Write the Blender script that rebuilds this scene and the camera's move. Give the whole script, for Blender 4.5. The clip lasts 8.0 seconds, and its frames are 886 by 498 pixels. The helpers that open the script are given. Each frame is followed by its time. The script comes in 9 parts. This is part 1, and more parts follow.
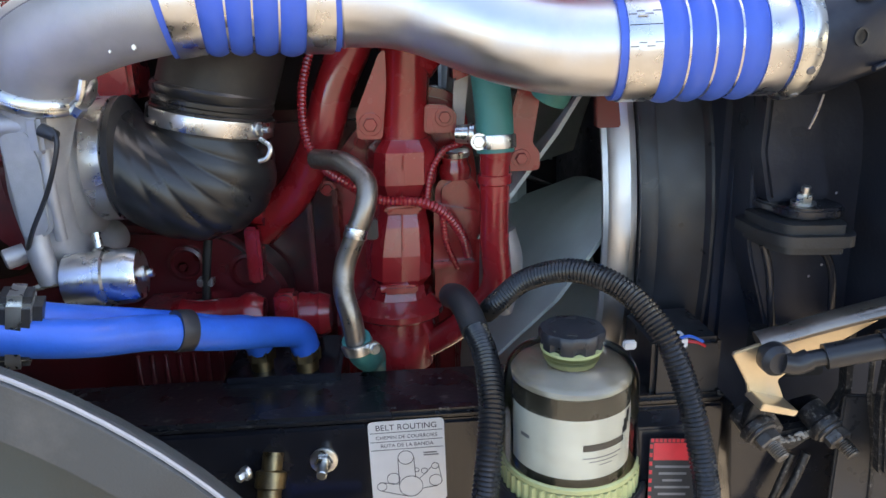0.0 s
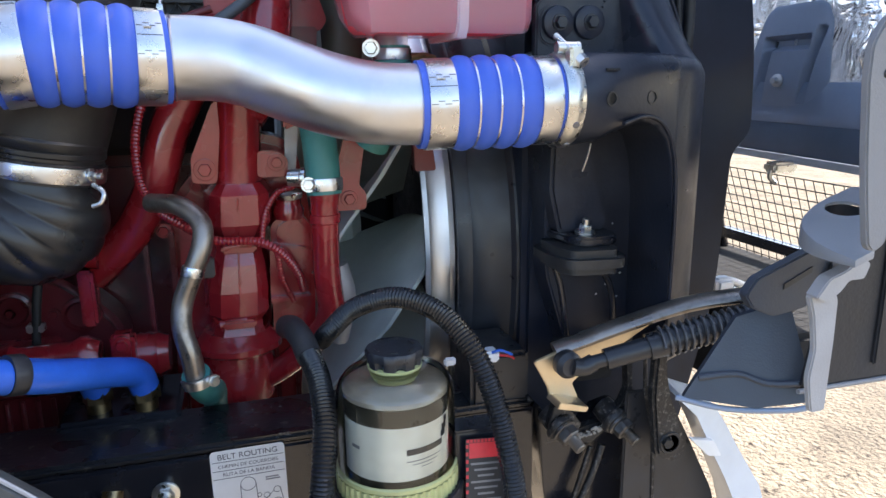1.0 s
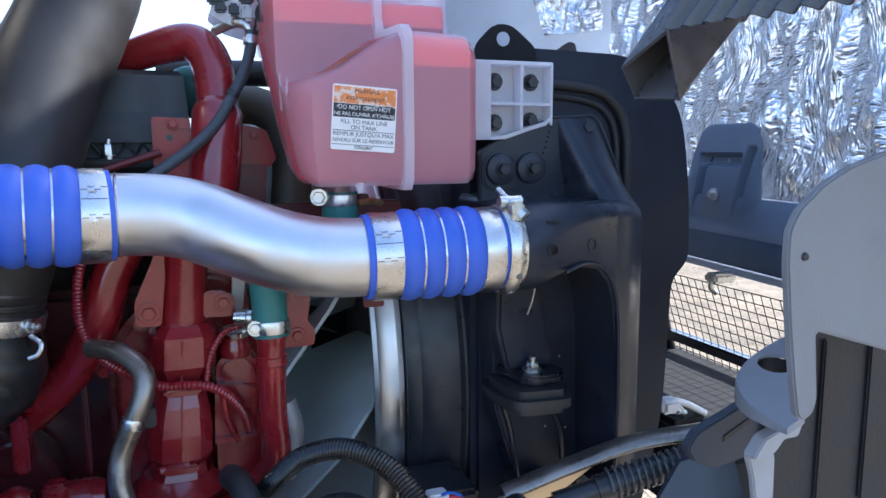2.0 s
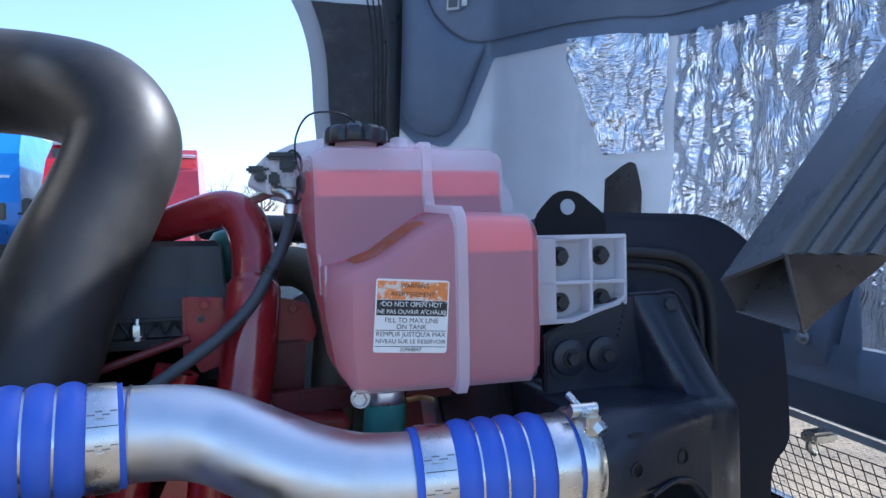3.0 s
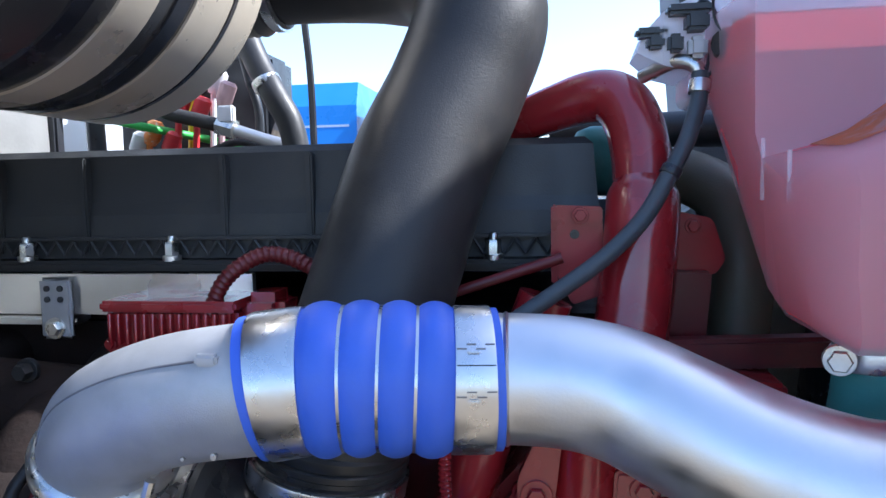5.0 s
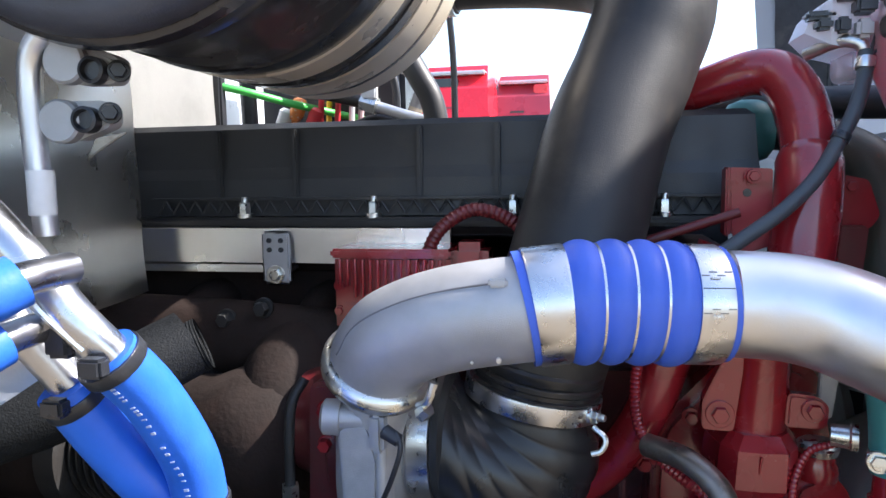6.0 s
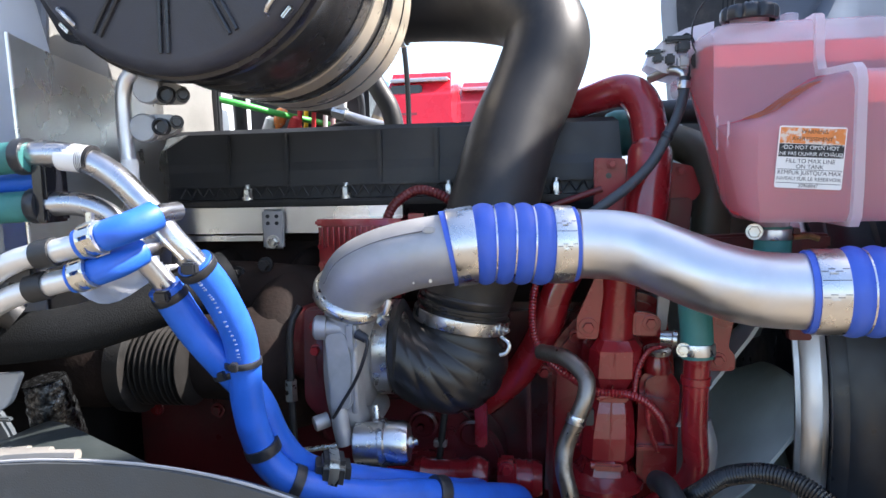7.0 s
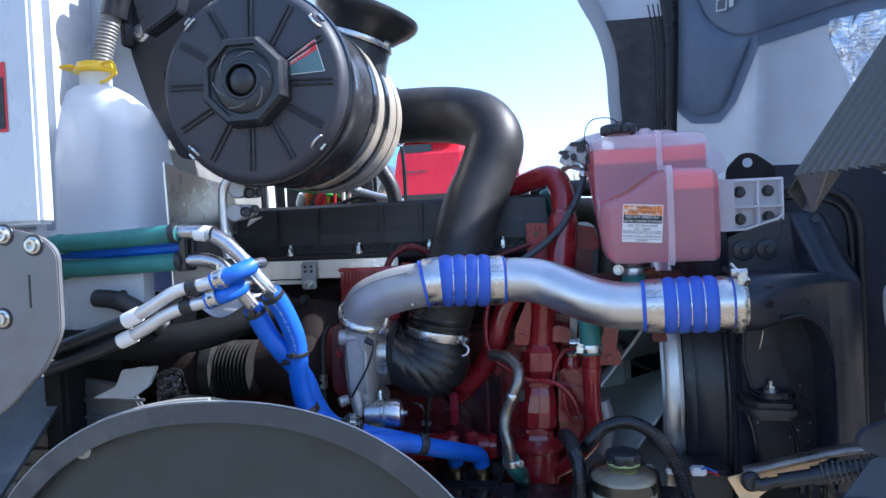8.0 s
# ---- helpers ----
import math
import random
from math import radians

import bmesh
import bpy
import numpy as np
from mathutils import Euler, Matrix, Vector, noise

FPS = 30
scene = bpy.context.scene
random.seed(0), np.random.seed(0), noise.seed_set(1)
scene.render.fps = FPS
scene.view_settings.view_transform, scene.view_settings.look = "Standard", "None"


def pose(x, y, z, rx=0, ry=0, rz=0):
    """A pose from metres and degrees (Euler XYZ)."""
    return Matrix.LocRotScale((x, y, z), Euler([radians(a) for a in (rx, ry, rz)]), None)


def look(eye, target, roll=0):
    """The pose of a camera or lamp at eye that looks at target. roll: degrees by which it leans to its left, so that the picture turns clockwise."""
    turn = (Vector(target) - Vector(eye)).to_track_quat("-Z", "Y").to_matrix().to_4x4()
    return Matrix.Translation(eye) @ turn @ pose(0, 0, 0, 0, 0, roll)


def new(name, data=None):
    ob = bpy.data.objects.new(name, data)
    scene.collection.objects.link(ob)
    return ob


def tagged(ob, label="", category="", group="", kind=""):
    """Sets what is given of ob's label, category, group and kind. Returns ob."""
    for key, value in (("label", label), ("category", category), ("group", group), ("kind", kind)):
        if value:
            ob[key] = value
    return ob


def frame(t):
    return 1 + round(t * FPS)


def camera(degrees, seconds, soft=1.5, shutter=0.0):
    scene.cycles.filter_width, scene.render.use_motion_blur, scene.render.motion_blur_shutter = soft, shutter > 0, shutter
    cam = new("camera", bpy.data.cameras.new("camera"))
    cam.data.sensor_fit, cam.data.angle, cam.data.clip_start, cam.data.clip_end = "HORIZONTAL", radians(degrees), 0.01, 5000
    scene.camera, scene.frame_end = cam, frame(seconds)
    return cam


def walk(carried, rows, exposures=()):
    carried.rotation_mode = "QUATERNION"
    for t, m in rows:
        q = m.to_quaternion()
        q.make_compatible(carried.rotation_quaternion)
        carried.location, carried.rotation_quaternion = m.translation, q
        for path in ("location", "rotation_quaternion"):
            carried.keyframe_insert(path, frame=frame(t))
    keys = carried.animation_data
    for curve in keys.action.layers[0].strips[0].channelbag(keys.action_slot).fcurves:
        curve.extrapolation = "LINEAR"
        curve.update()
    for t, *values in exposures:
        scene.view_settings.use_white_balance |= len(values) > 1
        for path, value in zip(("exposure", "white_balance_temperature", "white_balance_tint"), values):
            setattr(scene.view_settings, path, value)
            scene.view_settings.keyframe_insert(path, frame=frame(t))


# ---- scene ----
cam = camera(64.9, 8.0)
PATH = [
    (0, (-0.055, 0.024, 1.546), (0.068, 1.938, 0.98), -1.7),
    (0.5, (-0.039, -0.03, 1.549), (0.328, 1.862, 1.016), -1.1),
    (1, (-0.042, -0.067, 1.563), (0.504, 1.799, 1.093), -0.6),
    (1.5, (-0.037, -0.073, 1.602), (0.6, 1.782, 1.21), -0.4),
    (2, (-0.027, -0.062, 1.657), (0.649, 1.8, 1.379), -0.4),
    (2.2, (-0.024, -0.053, 1.678), (0.652, 1.817, 1.468), -0.4),
    (3.3, (0.037, 0.105, 1.784), (0.475, 2.056, 1.771), -1.6),
    (3.5, (0.056, 0.139, 1.776), (0.413, 2.107, 1.754), -1.8),
    (4, (0.067, 0.237, 1.738), (0.203, 2.231, 1.685), -1.5),
    (4.5, (0.015, 0.293, 1.718), (-0.082, 2.287, 1.596), -1.2),
    (5, (-0.072, 0.296, 1.723), (-0.373, 2.266, 1.552), -1.1),
    (5.2, (-0.111, 0.283, 1.725), (-0.466, 2.243, 1.551), -1.0),
    (6.3, (-0.233, 0.076, 1.691), (-0.631, 2.022, 1.459), -1.0),
    (6.5, (-0.224, 0.016, 1.683), (-0.594, 1.968, 1.451), -1.1),
    (7, (-0.139, -0.156, 1.683), (-0.444, 1.81, 1.476), -1.4),
    (7.5, (-0.006, -0.414, 1.692), (-0.326, 1.556, 1.564), -1.8),
    (8, (0.016, -0.661, 1.699), (-0.327, 1.308, 1.644), -2.5),
]
walk(cam, [(t, look(eye, target, roll)) for t, eye, target, roll in PATH],
     [(0, 2.2, 6900, 12), (1.0, 1.95, 6600, 12), (2.0, 1.68, 5750, 11), (3.5, 1.08, 5400, 11), (5.0, 1.5, 5600, 11), (6.5, 1.75, 6500, 13), (7.5, 1.5, 6050, 13), (8.0, 1.25, 5500, 12)])

# ---------------------------------------------------------------- light
world = bpy.data.worlds.new("sky")
scene.world = world
world.use_nodes = True
wn = world.node_tree.nodes
sky = wn.new("ShaderNodeTexSky")
sky.sky_type = "NISHITA"
sky.sun_disc = False
SUN_ELEV, SUN_AZ = 44.0, 12.0          # degrees; azimuth from +x towards +y
sky.sun_elevation = radians(SUN_ELEV)
sky.sun_rotation = radians(90 - SUN_AZ)
sky.altitude = 200
sky.air_density = 1.0
sky.dust_density = 1.6
bg = wn["Background"]
bg.inputs["Strength"].default_value = 0.15
world.node_tree.links.new(sky.outputs[0], bg.inputs[0])

sun = new("sun", bpy.data.lights.new("sun", "SUN"))
sun.data.energy = 4.5
sun.data.angle = radians(0.53)
sun.data.color = (1.0, 0.95, 0.88)
sun_dir = Vector((math.cos(radians(SUN_ELEV)) * math.cos(radians(SUN_AZ)),
                  math.cos(radians(SUN_ELEV)) * math.sin(radians(SUN_AZ)), math.sin(radians(SUN_ELEV))))
sun.matrix_world = look(sun_dir * 20, (0, 0, 0))


# ---------------------------------------------------------------- materials
def mat(name, base, rough=0.5, metal=0.0, var=0.12, scale=40.0, bump=0.15, fine=400.0, coat=0.0,
        tint=None, tint_scale=6.0, tint_low=0.5, tint_high=0.75, rough_var=0.12, spec=0.5, stretch=None, dist=0.002):
    """Node material: base colour with variation at two scales, a second tint in patches, uneven gloss and fine relief."""
    m = bpy.data.materials.new(name)
    m.use_nodes = True
    nt = m.node_tree
    n, link = nt.nodes, nt.links.new
    b = n["Principled BSDF"]
    tc = n.new("ShaderNodeTexCoord")
    src = tc.outputs["Object"]
    if stretch:
        mp = n.new("ShaderNodeMapping")
        mp.inputs["Scale"].default_value = stretch
        link(src, mp.inputs["Vector"])
        src = mp.outputs[0]
    a = n.new("ShaderNodeTexNoise")
    a.inputs["Scale"].default_value = scale
    a.inputs["Detail"].default_value = 6
    link(src, a.inputs["Vector"])
    c = n.new("ShaderNodeTexNoise")
    c.inputs["Scale"].default_value = fine
    c.inputs["Detail"].default_value = 3
    link(src, c.inputs["Vector"])
    ramp = n.new("ShaderNodeMapRange")
    ramp.inputs["From Min"].default_value, ramp.inputs["From Max"].default_value = 0.3, 0.7
    ramp.inputs["To Min"].default_value, ramp.inputs["To Max"].default_value = 1 - var, 1 + var
    link(a.outputs["Fac"], ramp.inputs["Value"])
    mul = n.new("ShaderNodeVectorMath")
    mul.operation = "SCALE"
    mul.inputs[0].default_value = base
    link(ramp.outputs[0], mul.inputs["Scale"])
    col = mul.outputs[0]
    if tint:
        p = n.new("ShaderNodeTexNoise")
        p.inputs["Scale"].default_value = tint_scale
        p.inputs["Detail"].default_value = 8
        p.inputs["Roughness"].default_value = 0.65
        link(src, p.inputs["Vector"])
        r2 = n.new("ShaderNodeMapRange")
        r2.inputs["From Min"].default_value, r2.inputs["From Max"].default_value = tint_low, tint_high
        link(p.outputs["Fac"], r2.inputs["Value"])
        mx = n.new("ShaderNodeMix")
        mx.data_type = "RGBA"
        mx.inputs["B"].default_value = (*tint, 1)
        link(r2.outputs[0], mx.inputs["Factor"])
        link(col, mx.inputs["A"])
        col = mx.outputs["Result"]
    link(col, b.inputs["Base Color"])
    rr = n.new("ShaderNodeMapRange")
    rr.inputs["From Min"].default_value, rr.inputs["From Max"].default_value = 0.3, 0.7
    rr.inputs["To Min"].default_value, rr.inputs["To Max"].default_value = max(0.02, rough - rough_var), min(1, rough + rough_var)
    link(a.outputs["Fac"], rr.inputs["Value"])
    link(rr.outputs[0], b.inputs["Roughness"])
    b.inputs["Metallic"].default_value = metal
    b.inputs["Specular IOR Level"].default_value = spec
    b.inputs["Coat Weight"].default_value = coat
    b.inputs["Coat Roughness"].default_value = 0.12
    if bump:
        bp = n.new("ShaderNodeBump")
        bp.inputs["Strength"].default_value = bump
        bp.inputs["Distance"].default_value = dist
        link(c.outputs["Fac"], bp.inputs["Height"])
        link(bp.outputs[0], b.inputs["Normal"])
    return m


def translucent(name, colour, clear=0.4, glow=0.5, rough=0.3):
    """Milky plastic: part clear, part scattering light through, with a gloss on top."""
    m = bpy.data.materials.new(name)
    m.use_nodes = True
    n, link = m.node_tree.nodes, m.node_tree.links.new
    out = n["Material Output"]
    b = n["Principled BSDF"]
    b.inputs["Base Color"].default_value = (*colour, 1)
    b.inputs["Roughness"].default_value = rough
    nz = n.new("ShaderNodeTexNoise")
    nz.inputs["Scale"].default_value = 25
    tc = n.new("ShaderNodeTexCoord")
    link(tc.outputs["Object"], nz.inputs["Vector"])
    bp = n.new("ShaderNodeBump")
    bp.inputs["Strength"].default_value = 0.12
    bp.inputs["Distance"].default_value = 0.004
    link(nz.outputs["Fac"], bp.inputs["Height"])
    link(bp.outputs[0], b.inputs["Normal"])
    tl = n.new("ShaderNodeBsdfTranslucent")
    tl.inputs["Color"].default_value = (*colour, 1)
    m1 = n.new("ShaderNodeMixShader")
    m1.inputs[0].default_value = glow
    link(b.outputs[0], m1.inputs[1])
    link(tl.outputs[0], m1.inputs[2])
    if clear > 0:
        tr = n.new("ShaderNodeBsdfTransparent")
        m2 = n.new("ShaderNodeMixShader")
        m2.inputs[0].default_value = clear
        link(m1.outputs[0], m2.inputs[1])
        link(tr.outputs[0], m2.inputs[2])
        link(m2.outputs[0], out.inputs["Surface"])
    else:
        link(m1.outputs[0], out.inputs["Surface"])
    return m


ALU = mat("brushed_aluminium", (0.68, 0.69, 0.71), 0.42, 1.0, 0.04, 22, 0.05, 500, rough_var=0.14, tint=(0.60, 0.61, 0.63), tint_scale=14, tint_low=0.55, tint_high=0.8)
CAST = mat("cast_aluminium", (0.46, 0.46, 0.47), 0.52, 0.55, 0.06, 60, 0.12, 900, tint=(0.40, 0.40, 0.39), tint_scale=12, rough_var=0.06)
CASTGREY = mat("rough_cast_aluminium", (0.46, 0.46, 0.46), 0.55, 0.5, 0.1, 50, 0.2, 900, tint=(0.36, 0.36, 0.35), tint_scale=14)
STEEL = mat("polished_steel", (0.64, 0.64, 0.64), 0.3, 1.0, 0.05, 60, 0.03, 400, rough_var=0.08)
PIPESTEEL = mat("dull_steel_pipe", (0.50, 0.51, 0.54), 0.3, 1.0, 0.08, 30, 0.05, 300, tint=(0.42, 0.43, 0.46), tint_scale=12)
LINEALU = mat("oxidised_aluminium_line", (0.74, 0.75, 0.76), 0.42, 0.7, 0.06, 40, 0.06, 400)
ZINC = mat("zinc_plate", (0.68, 0.68, 0.64), 0.32, 1.0, 0.1, 80, 0.05, 400)
BRASS = mat("brass_nut", (0.30, 0.23, 0.12), 0.38, 1.0, 0.2, 90, 0.1, tint=(0.13, 0.10, 0.07), tint_scale=60)
GOLDZINC = mat("yellow_zinc", (0.72, 0.6, 0.42), 0.38, 0.9, 0.12, 30, 0.06, tint=(0.62, 0.56, 0.48), tint_scale=9)
SILICONE = mat("blue_silicone", (0.055, 0.130, 0.60), 0.46, 0, 0.06, 30, 0.08, 300, spec=0.45, tint=(0.068, 0.14, 0.56), tint_scale=16)
HOSEBLUE = mat("blue_rubber_hose", (0.025, 0.14, 0.66), 0.42, 0, 0.1, 25, 0.12, 250, tint=(0.02, 0.10, 0.48), tint_scale=11)
GREENHOSE = mat("green_hose", (0.045, 0.2, 0.19), 0.5, 0, 0.12, 30, 0.15, 300, tint=(0.03, 0.14, 0.13), tint_scale=12)
RED = mat("engine_red_paint", (0.27, 0.013, 0.018), 0.26, 0, 0.14, 18, 0.06, 120, coat=0.8, tint=(0.15, 0.016, 0.018), tint_scale=7, tint_low=0.5, tint_high=0.85)
BLACK = mat("black_plastic", (0.022, 0.024, 0.029), 0.36, 0, 0.2, 30, 0.12, 500, tint=(0.036, 0.037, 0.040), tint_scale=5, tint_low=0.55, tint_high=0.9)
GLOSSBLACK = mat("black_painted_metal", (0.012, 0.013, 0.018), 0.22, 0, 0.2, 20, 0.06, 300, coat=0.25, tint=(0.035, 0.034, 0.034), tint_scale=14, tint_low=0.62, tint_high=0.9, rough_var=0.12)
SIDETANK = mat("satin_blue_black_plastic", (0.015, 0.019, 0.031), 0.36, 0, 0.2, 14, 0.16, 160, spec=0.45, tint=(0.028, 0.032, 0.044), tint_scale=16, tint_low=0.5, tint_high=0.8)
SURROUND = mat("blue_black_moulding", (0.014, 0.019, 0.033), 0.42, 0, 0.15, 20, 0.12, 400, spec=0.3, tint=(0.022, 0.028, 0.045), tint_scale=5)
DARKRED = mat("dark_red_bracket_paint", (0.11, 0.010, 0.012), 0.4, 0, 0.2, 20, 0.1, 150, tint=(0.05, 0.012, 0.012), tint_scale=9)
EARRED = mat("glossy_red_bracket_paint", (0.25, 0.012, 0.018), 0.36, 0, 0.15, 20, 0.1, 150, coat=0.15, tint=(0.15, 0.013, 0.016), tint_scale=9)
# Liner ribs: the sunlight on them is put into this pale colour.
SUNRIB = mat("sunlit_rib_plastic", (0.27, 0.25, 0.22), 0.6, 0, 0.1, 30, 0.15, 200)
# Darker copy of the engine red, with shade put into its colour.
SHADEDRED = mat("oily_shaded_red_casting", (0.13, 0.012, 0.016), 0.36, 0, 0.25, 16, 0.3, 90, coat=0.4, tint=(0.045, 0.016, 0.016), tint_scale=8, tint_low=0.45, tint_high=0.7)
RAILBLACK = mat("dusty_rail_paint", (0.016, 0.017, 0.020), 0.3, 0, 0.2, 20, 0.2, 160, coat=0.2, tint=(0.15, 0.14, 0.125), tint_scale=60, tint_low=0.60, tint_high=0.72, rough_var=0.14)
RUBBER = mat("black_rubber", (0.022, 0.023, 0.025), 0.5, 0, 0.2, 35, 0.15, 400, tint=(0.034, 0.033, 0.032), tint_scale=8)
PITTED = mat("pitted_dusty_iron", (0.016, 0.017, 0.020), 0.40, 0.2, 0.3, 60, 0.6, 260, tint=(0.20, 0.19, 0.18), tint_scale=170, tint_low=0.54, tint_high=0.72)
STUDSTEEL = mat("dull_stud_steel", (0.16, 0.16, 0.165), 0.38, 0.8, 0.2, 60, 0.3, 300, tint=(0.06, 0.055, 0.05), tint_scale=40)
GREASE = mat("dried_grey_grease", (0.26, 0.26, 0.25), 0.45, 0, 0.3, 60, 0.3)
BRAID = mat("tarred_fabric_braid", (0.008, 0.009, 0.010), 0.7, 0, 0.3, 300, 0.4, 600, spec=0.2, tint=(0.022, 0.023, 0.025), tint_scale=260, tint_low=0.6, tint_high=0.7)
LOOM = mat("black_split_loom", (0.016, 0.017, 0.019), 0.28, 0, 0.15, 40, 0.05)
COVER = mat("valve_cover_plastic", (0.03, 0.032, 0.034), 0.5, 0, 0.15, 25, 0.2, 600, tint=(0.055, 0.052, 0.045), tint_scale=4)
COVERGREY = mat("blue_grey_cover_plastic", (0.040, 0.043, 0.056), 0.5, 0, 0.15, 25, 0.15, 500, tint=(0.055, 0.058, 0.070), tint_scale=5)
RUST = mat("heat_stained_iron", (0.022, 0.016, 0.014), 0.75, 0.0, 0.25, 25, 0.4, 160, spec=0.15, tint=(0.035, 0.020, 0.016), tint_scale=8, tint_low=0.45)
BODYGREY = mat("satin_dark_canister", (0.05, 0.05, 0.052), 0.25, 0.3, 0.1, 12, 0.05, 200, coat=0.3)
# Low metal; the tan carries the sunlit ground these bands would reflect.
FOILTAN = mat("tan_reflection_band", (0.62, 0.55, 0.44), 0.34, 0.4, 0.08, 14, 0.1, 60)
BELLOWSTEEL = mat("stained_bellows_steel", (0.035, 0.033, 0.032), 0.42, 0.4, 0.15, 30, 0.1, 200, spec=0.3)
IRON = mat("dark_iron", (0.032, 0.032, 0.032), 0.55, 0.4, 0.2, 40, 0.25, 300, tint=(0.04, 0.032, 0.027), tint_scale=9)
SHIELD = mat("bare_aluminium_sheet", (0.84, 0.82, 0.78), 0.30, 1.0, 0.05, 12, 0.04, 60, tint=(0.76, 0.73, 0.67), tint_scale=4, rough_var=0.06)
HOODGREY = mat("hood_inner_composite", (0.25, 0.305, 0.40), 0.5, 0, 0.06, 14, 0.08, 220, tint=(0.21, 0.26, 0.34), tint_scale=3)
HOODLIGHT = mat("hood_light_composite", (0.40, 0.44, 0.50), 0.5, 0, 0.05, 10, 0.08, 220, tint=(0.36, 0.395, 0.45), tint_scale=3)
FENDERGREY = mat("fender_grey_plastic", (0.22, 0.225, 0.24), 0.55, 0, 0.08, 20, 0.2, 500, tint=(0.17, 0.175, 0.19), tint_scale=5)
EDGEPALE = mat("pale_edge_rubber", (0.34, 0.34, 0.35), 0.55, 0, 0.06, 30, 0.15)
FENDERDARK = mat("dark_fender_plastic", (0.040, 0.048, 0.064), 0.4, 0, 0.08, 20, 0.15, 400)
SKIRTBLUE = mat("slate_blue_composite", (0.115, 0.150, 0.205), 0.42, 0, 0.08, 14, 0.1, 220, tint=(0.09, 0.12, 0.165), tint_scale=4)
DUCTGREY = mat("dark_duct_plastic", (0.075, 0.077, 0.085), 0.3, 0, 0.1, 20, 0.1, 500)
FENDERBROWN = mat("dusty_brown_liner", (0.014, 0.016, 0.021), 0.5, 0, 0.25, 14, 0.25, 200, tint=(0.075, 0.040, 0.024), tint_scale=11, tint_low=0.66, tint_high=0.82)
MATTBLACK = mat("dusty_black_steel", (0.022, 0.022, 0.023), 0.85, 0, 0.3, 14, 0.4, 120, spec=0.15, tint=(0.06, 0.055, 0.048), tint_scale=12, tint_low=0.6)
TANSTEEL = mat("dusty_bronze_steel", (0.30, 0.265, 0.23), 0.36, 0.85, 0.18, 26, 0.1, 300, tint=(0.16, 0.13, 0.10), tint_scale=34, tint_low=0.52, tint_high=0.7)
LINER = mat("liner_plastic", (0.036, 0.046, 0.046), 0.45, 0, 0.15, 20, 0.15, 400, tint=(0.055, 0.06, 0.06), tint_scale=4)
LINERRIM = mat("liner_rim_plastic", (0.056, 0.062, 0.066), 0.55, 0, 0.12, 20, 0.2, 500, tint=(0.12, 0.12, 0.12), tint_scale=6)
WHITEPAINT = mat("white_truck_paint", (0.56, 0.60, 0.65), 0.3, 0, 0.04, 8, 0.02, 100, coat=0.3, tint=(0.50, 0.53, 0.57), tint_scale=5)
WHITEPLASTIC = mat("natural_plastic", (0.72, 0.73, 0.74), 0.4, 0, 0.05, 30, 0.1, 300)
YELLOW = mat("yellow_plastic", (0.85, 0.55, 0.02), 0.4, 0, 0.08, 30, 0.08)
LABELWHITE = mat("label_paper", (0.82, 0.82, 0.8), 0.4, 0, 0.03, 60, 0.03)
HOSEPRINT = mat("faded_hose_print", (0.34, 0.44, 0.72), 0.5, 0, 0.2, 300, 0)
LABELCREAM = mat("oily_label_paper", (0.74, 0.73, 0.66), 0.4, 0, 0.08, 40, 0.03, tint=(0.66, 0.63, 0.54), tint_scale=30, tint_low=0.5, tint_high=0.8)
LABELDARK = mat("label_print", (0.02, 0.02, 0.022), 0.5, 0, 0.1, 200, 0)
LABELORANGE = mat("label_orange", (0.78, 0.25, 0.06), 0.45, 0, 0.1, 90, 0, tint=(0.76, 0.62, 0.52), tint_scale=110, tint_low=0.53, tint_high=0.60)
SCUFFBLACK = mat("scuffed_black_print", (0.022, 0.022, 0.024), 0.5, 0, 0.1, 200, 0, tint=(0.42, 0.40, 0.38), tint_scale=170, tint_low=0.56, tint_high=0.62)
LABELRED = mat("label_red", (0.6, 0.03, 0.04), 0.45, 0, 0.1, 90, 0)
LABELGREEN = mat("label_bluegreen", (0.10, 0.22, 0.24), 0.45, 0, 0.1, 90, 0)
PATCHORANGE = mat("faded_orange_print", (0.62, 0.20, 0.08), 0.5, 0, 0.2, 120, 0, tint=(0.60, 0.34, 0.34), tint_scale=60, tint_low=0.50, tint_high=0.62)
PLATE = mat("grey_steel_plate", (0.2, 0.2, 0.21), 0.42, 0.4, 0.1, 20, 0.1, 300, tint=(0.14, 0.14, 0.15), tint_scale=5)
TANKSHELL = translucent("milky_tank_plastic", (0.95, 0.89, 0.96), 0.66, 0.4, 0.18)
SEAMPLASTIC = translucent("welded_seam_plastic", (0.92, 0.88, 0.92), 0.22, 0.5, 0.3)
LIPFIBRE = translucent("bare_fibreglass_lip", (0.42, 0.45, 0.49), 0.0, 0.5, 0.45)
TANKWHITE = translucent("moulded_white_plastic", (0.88, 0.88, 0.92), 0.12, 0.45, 0.35)
COOLANT = translucent("pink_coolant", (0.88, 0.15, 0.215), 0.0, 0.78, 0.5)
# Brighter red carries the light let in through the tank's top.
LITCOOLANT = translucent("lit_red_coolant", (1.0, 0.075, 0.060), 0.0, 0.1, 0.2)
BOTTLESHELL = translucent("milky_bottle_plastic", (0.86, 0.91, 0.97), 0.28, 0.5, 0.35)
WASHFLUID = translucent("blue_washer_fluid", (0.10, 0.34, 0.85), 0.0, 0.5, 0.4)
ELBOWRUBBER = mat("smooth_black_rubber", (0.014, 0.015, 0.017), 0.34, 0, 0.15, 12, 0.08, 90, tint=(0.03, 0.03, 0.03), tint_scale=7)
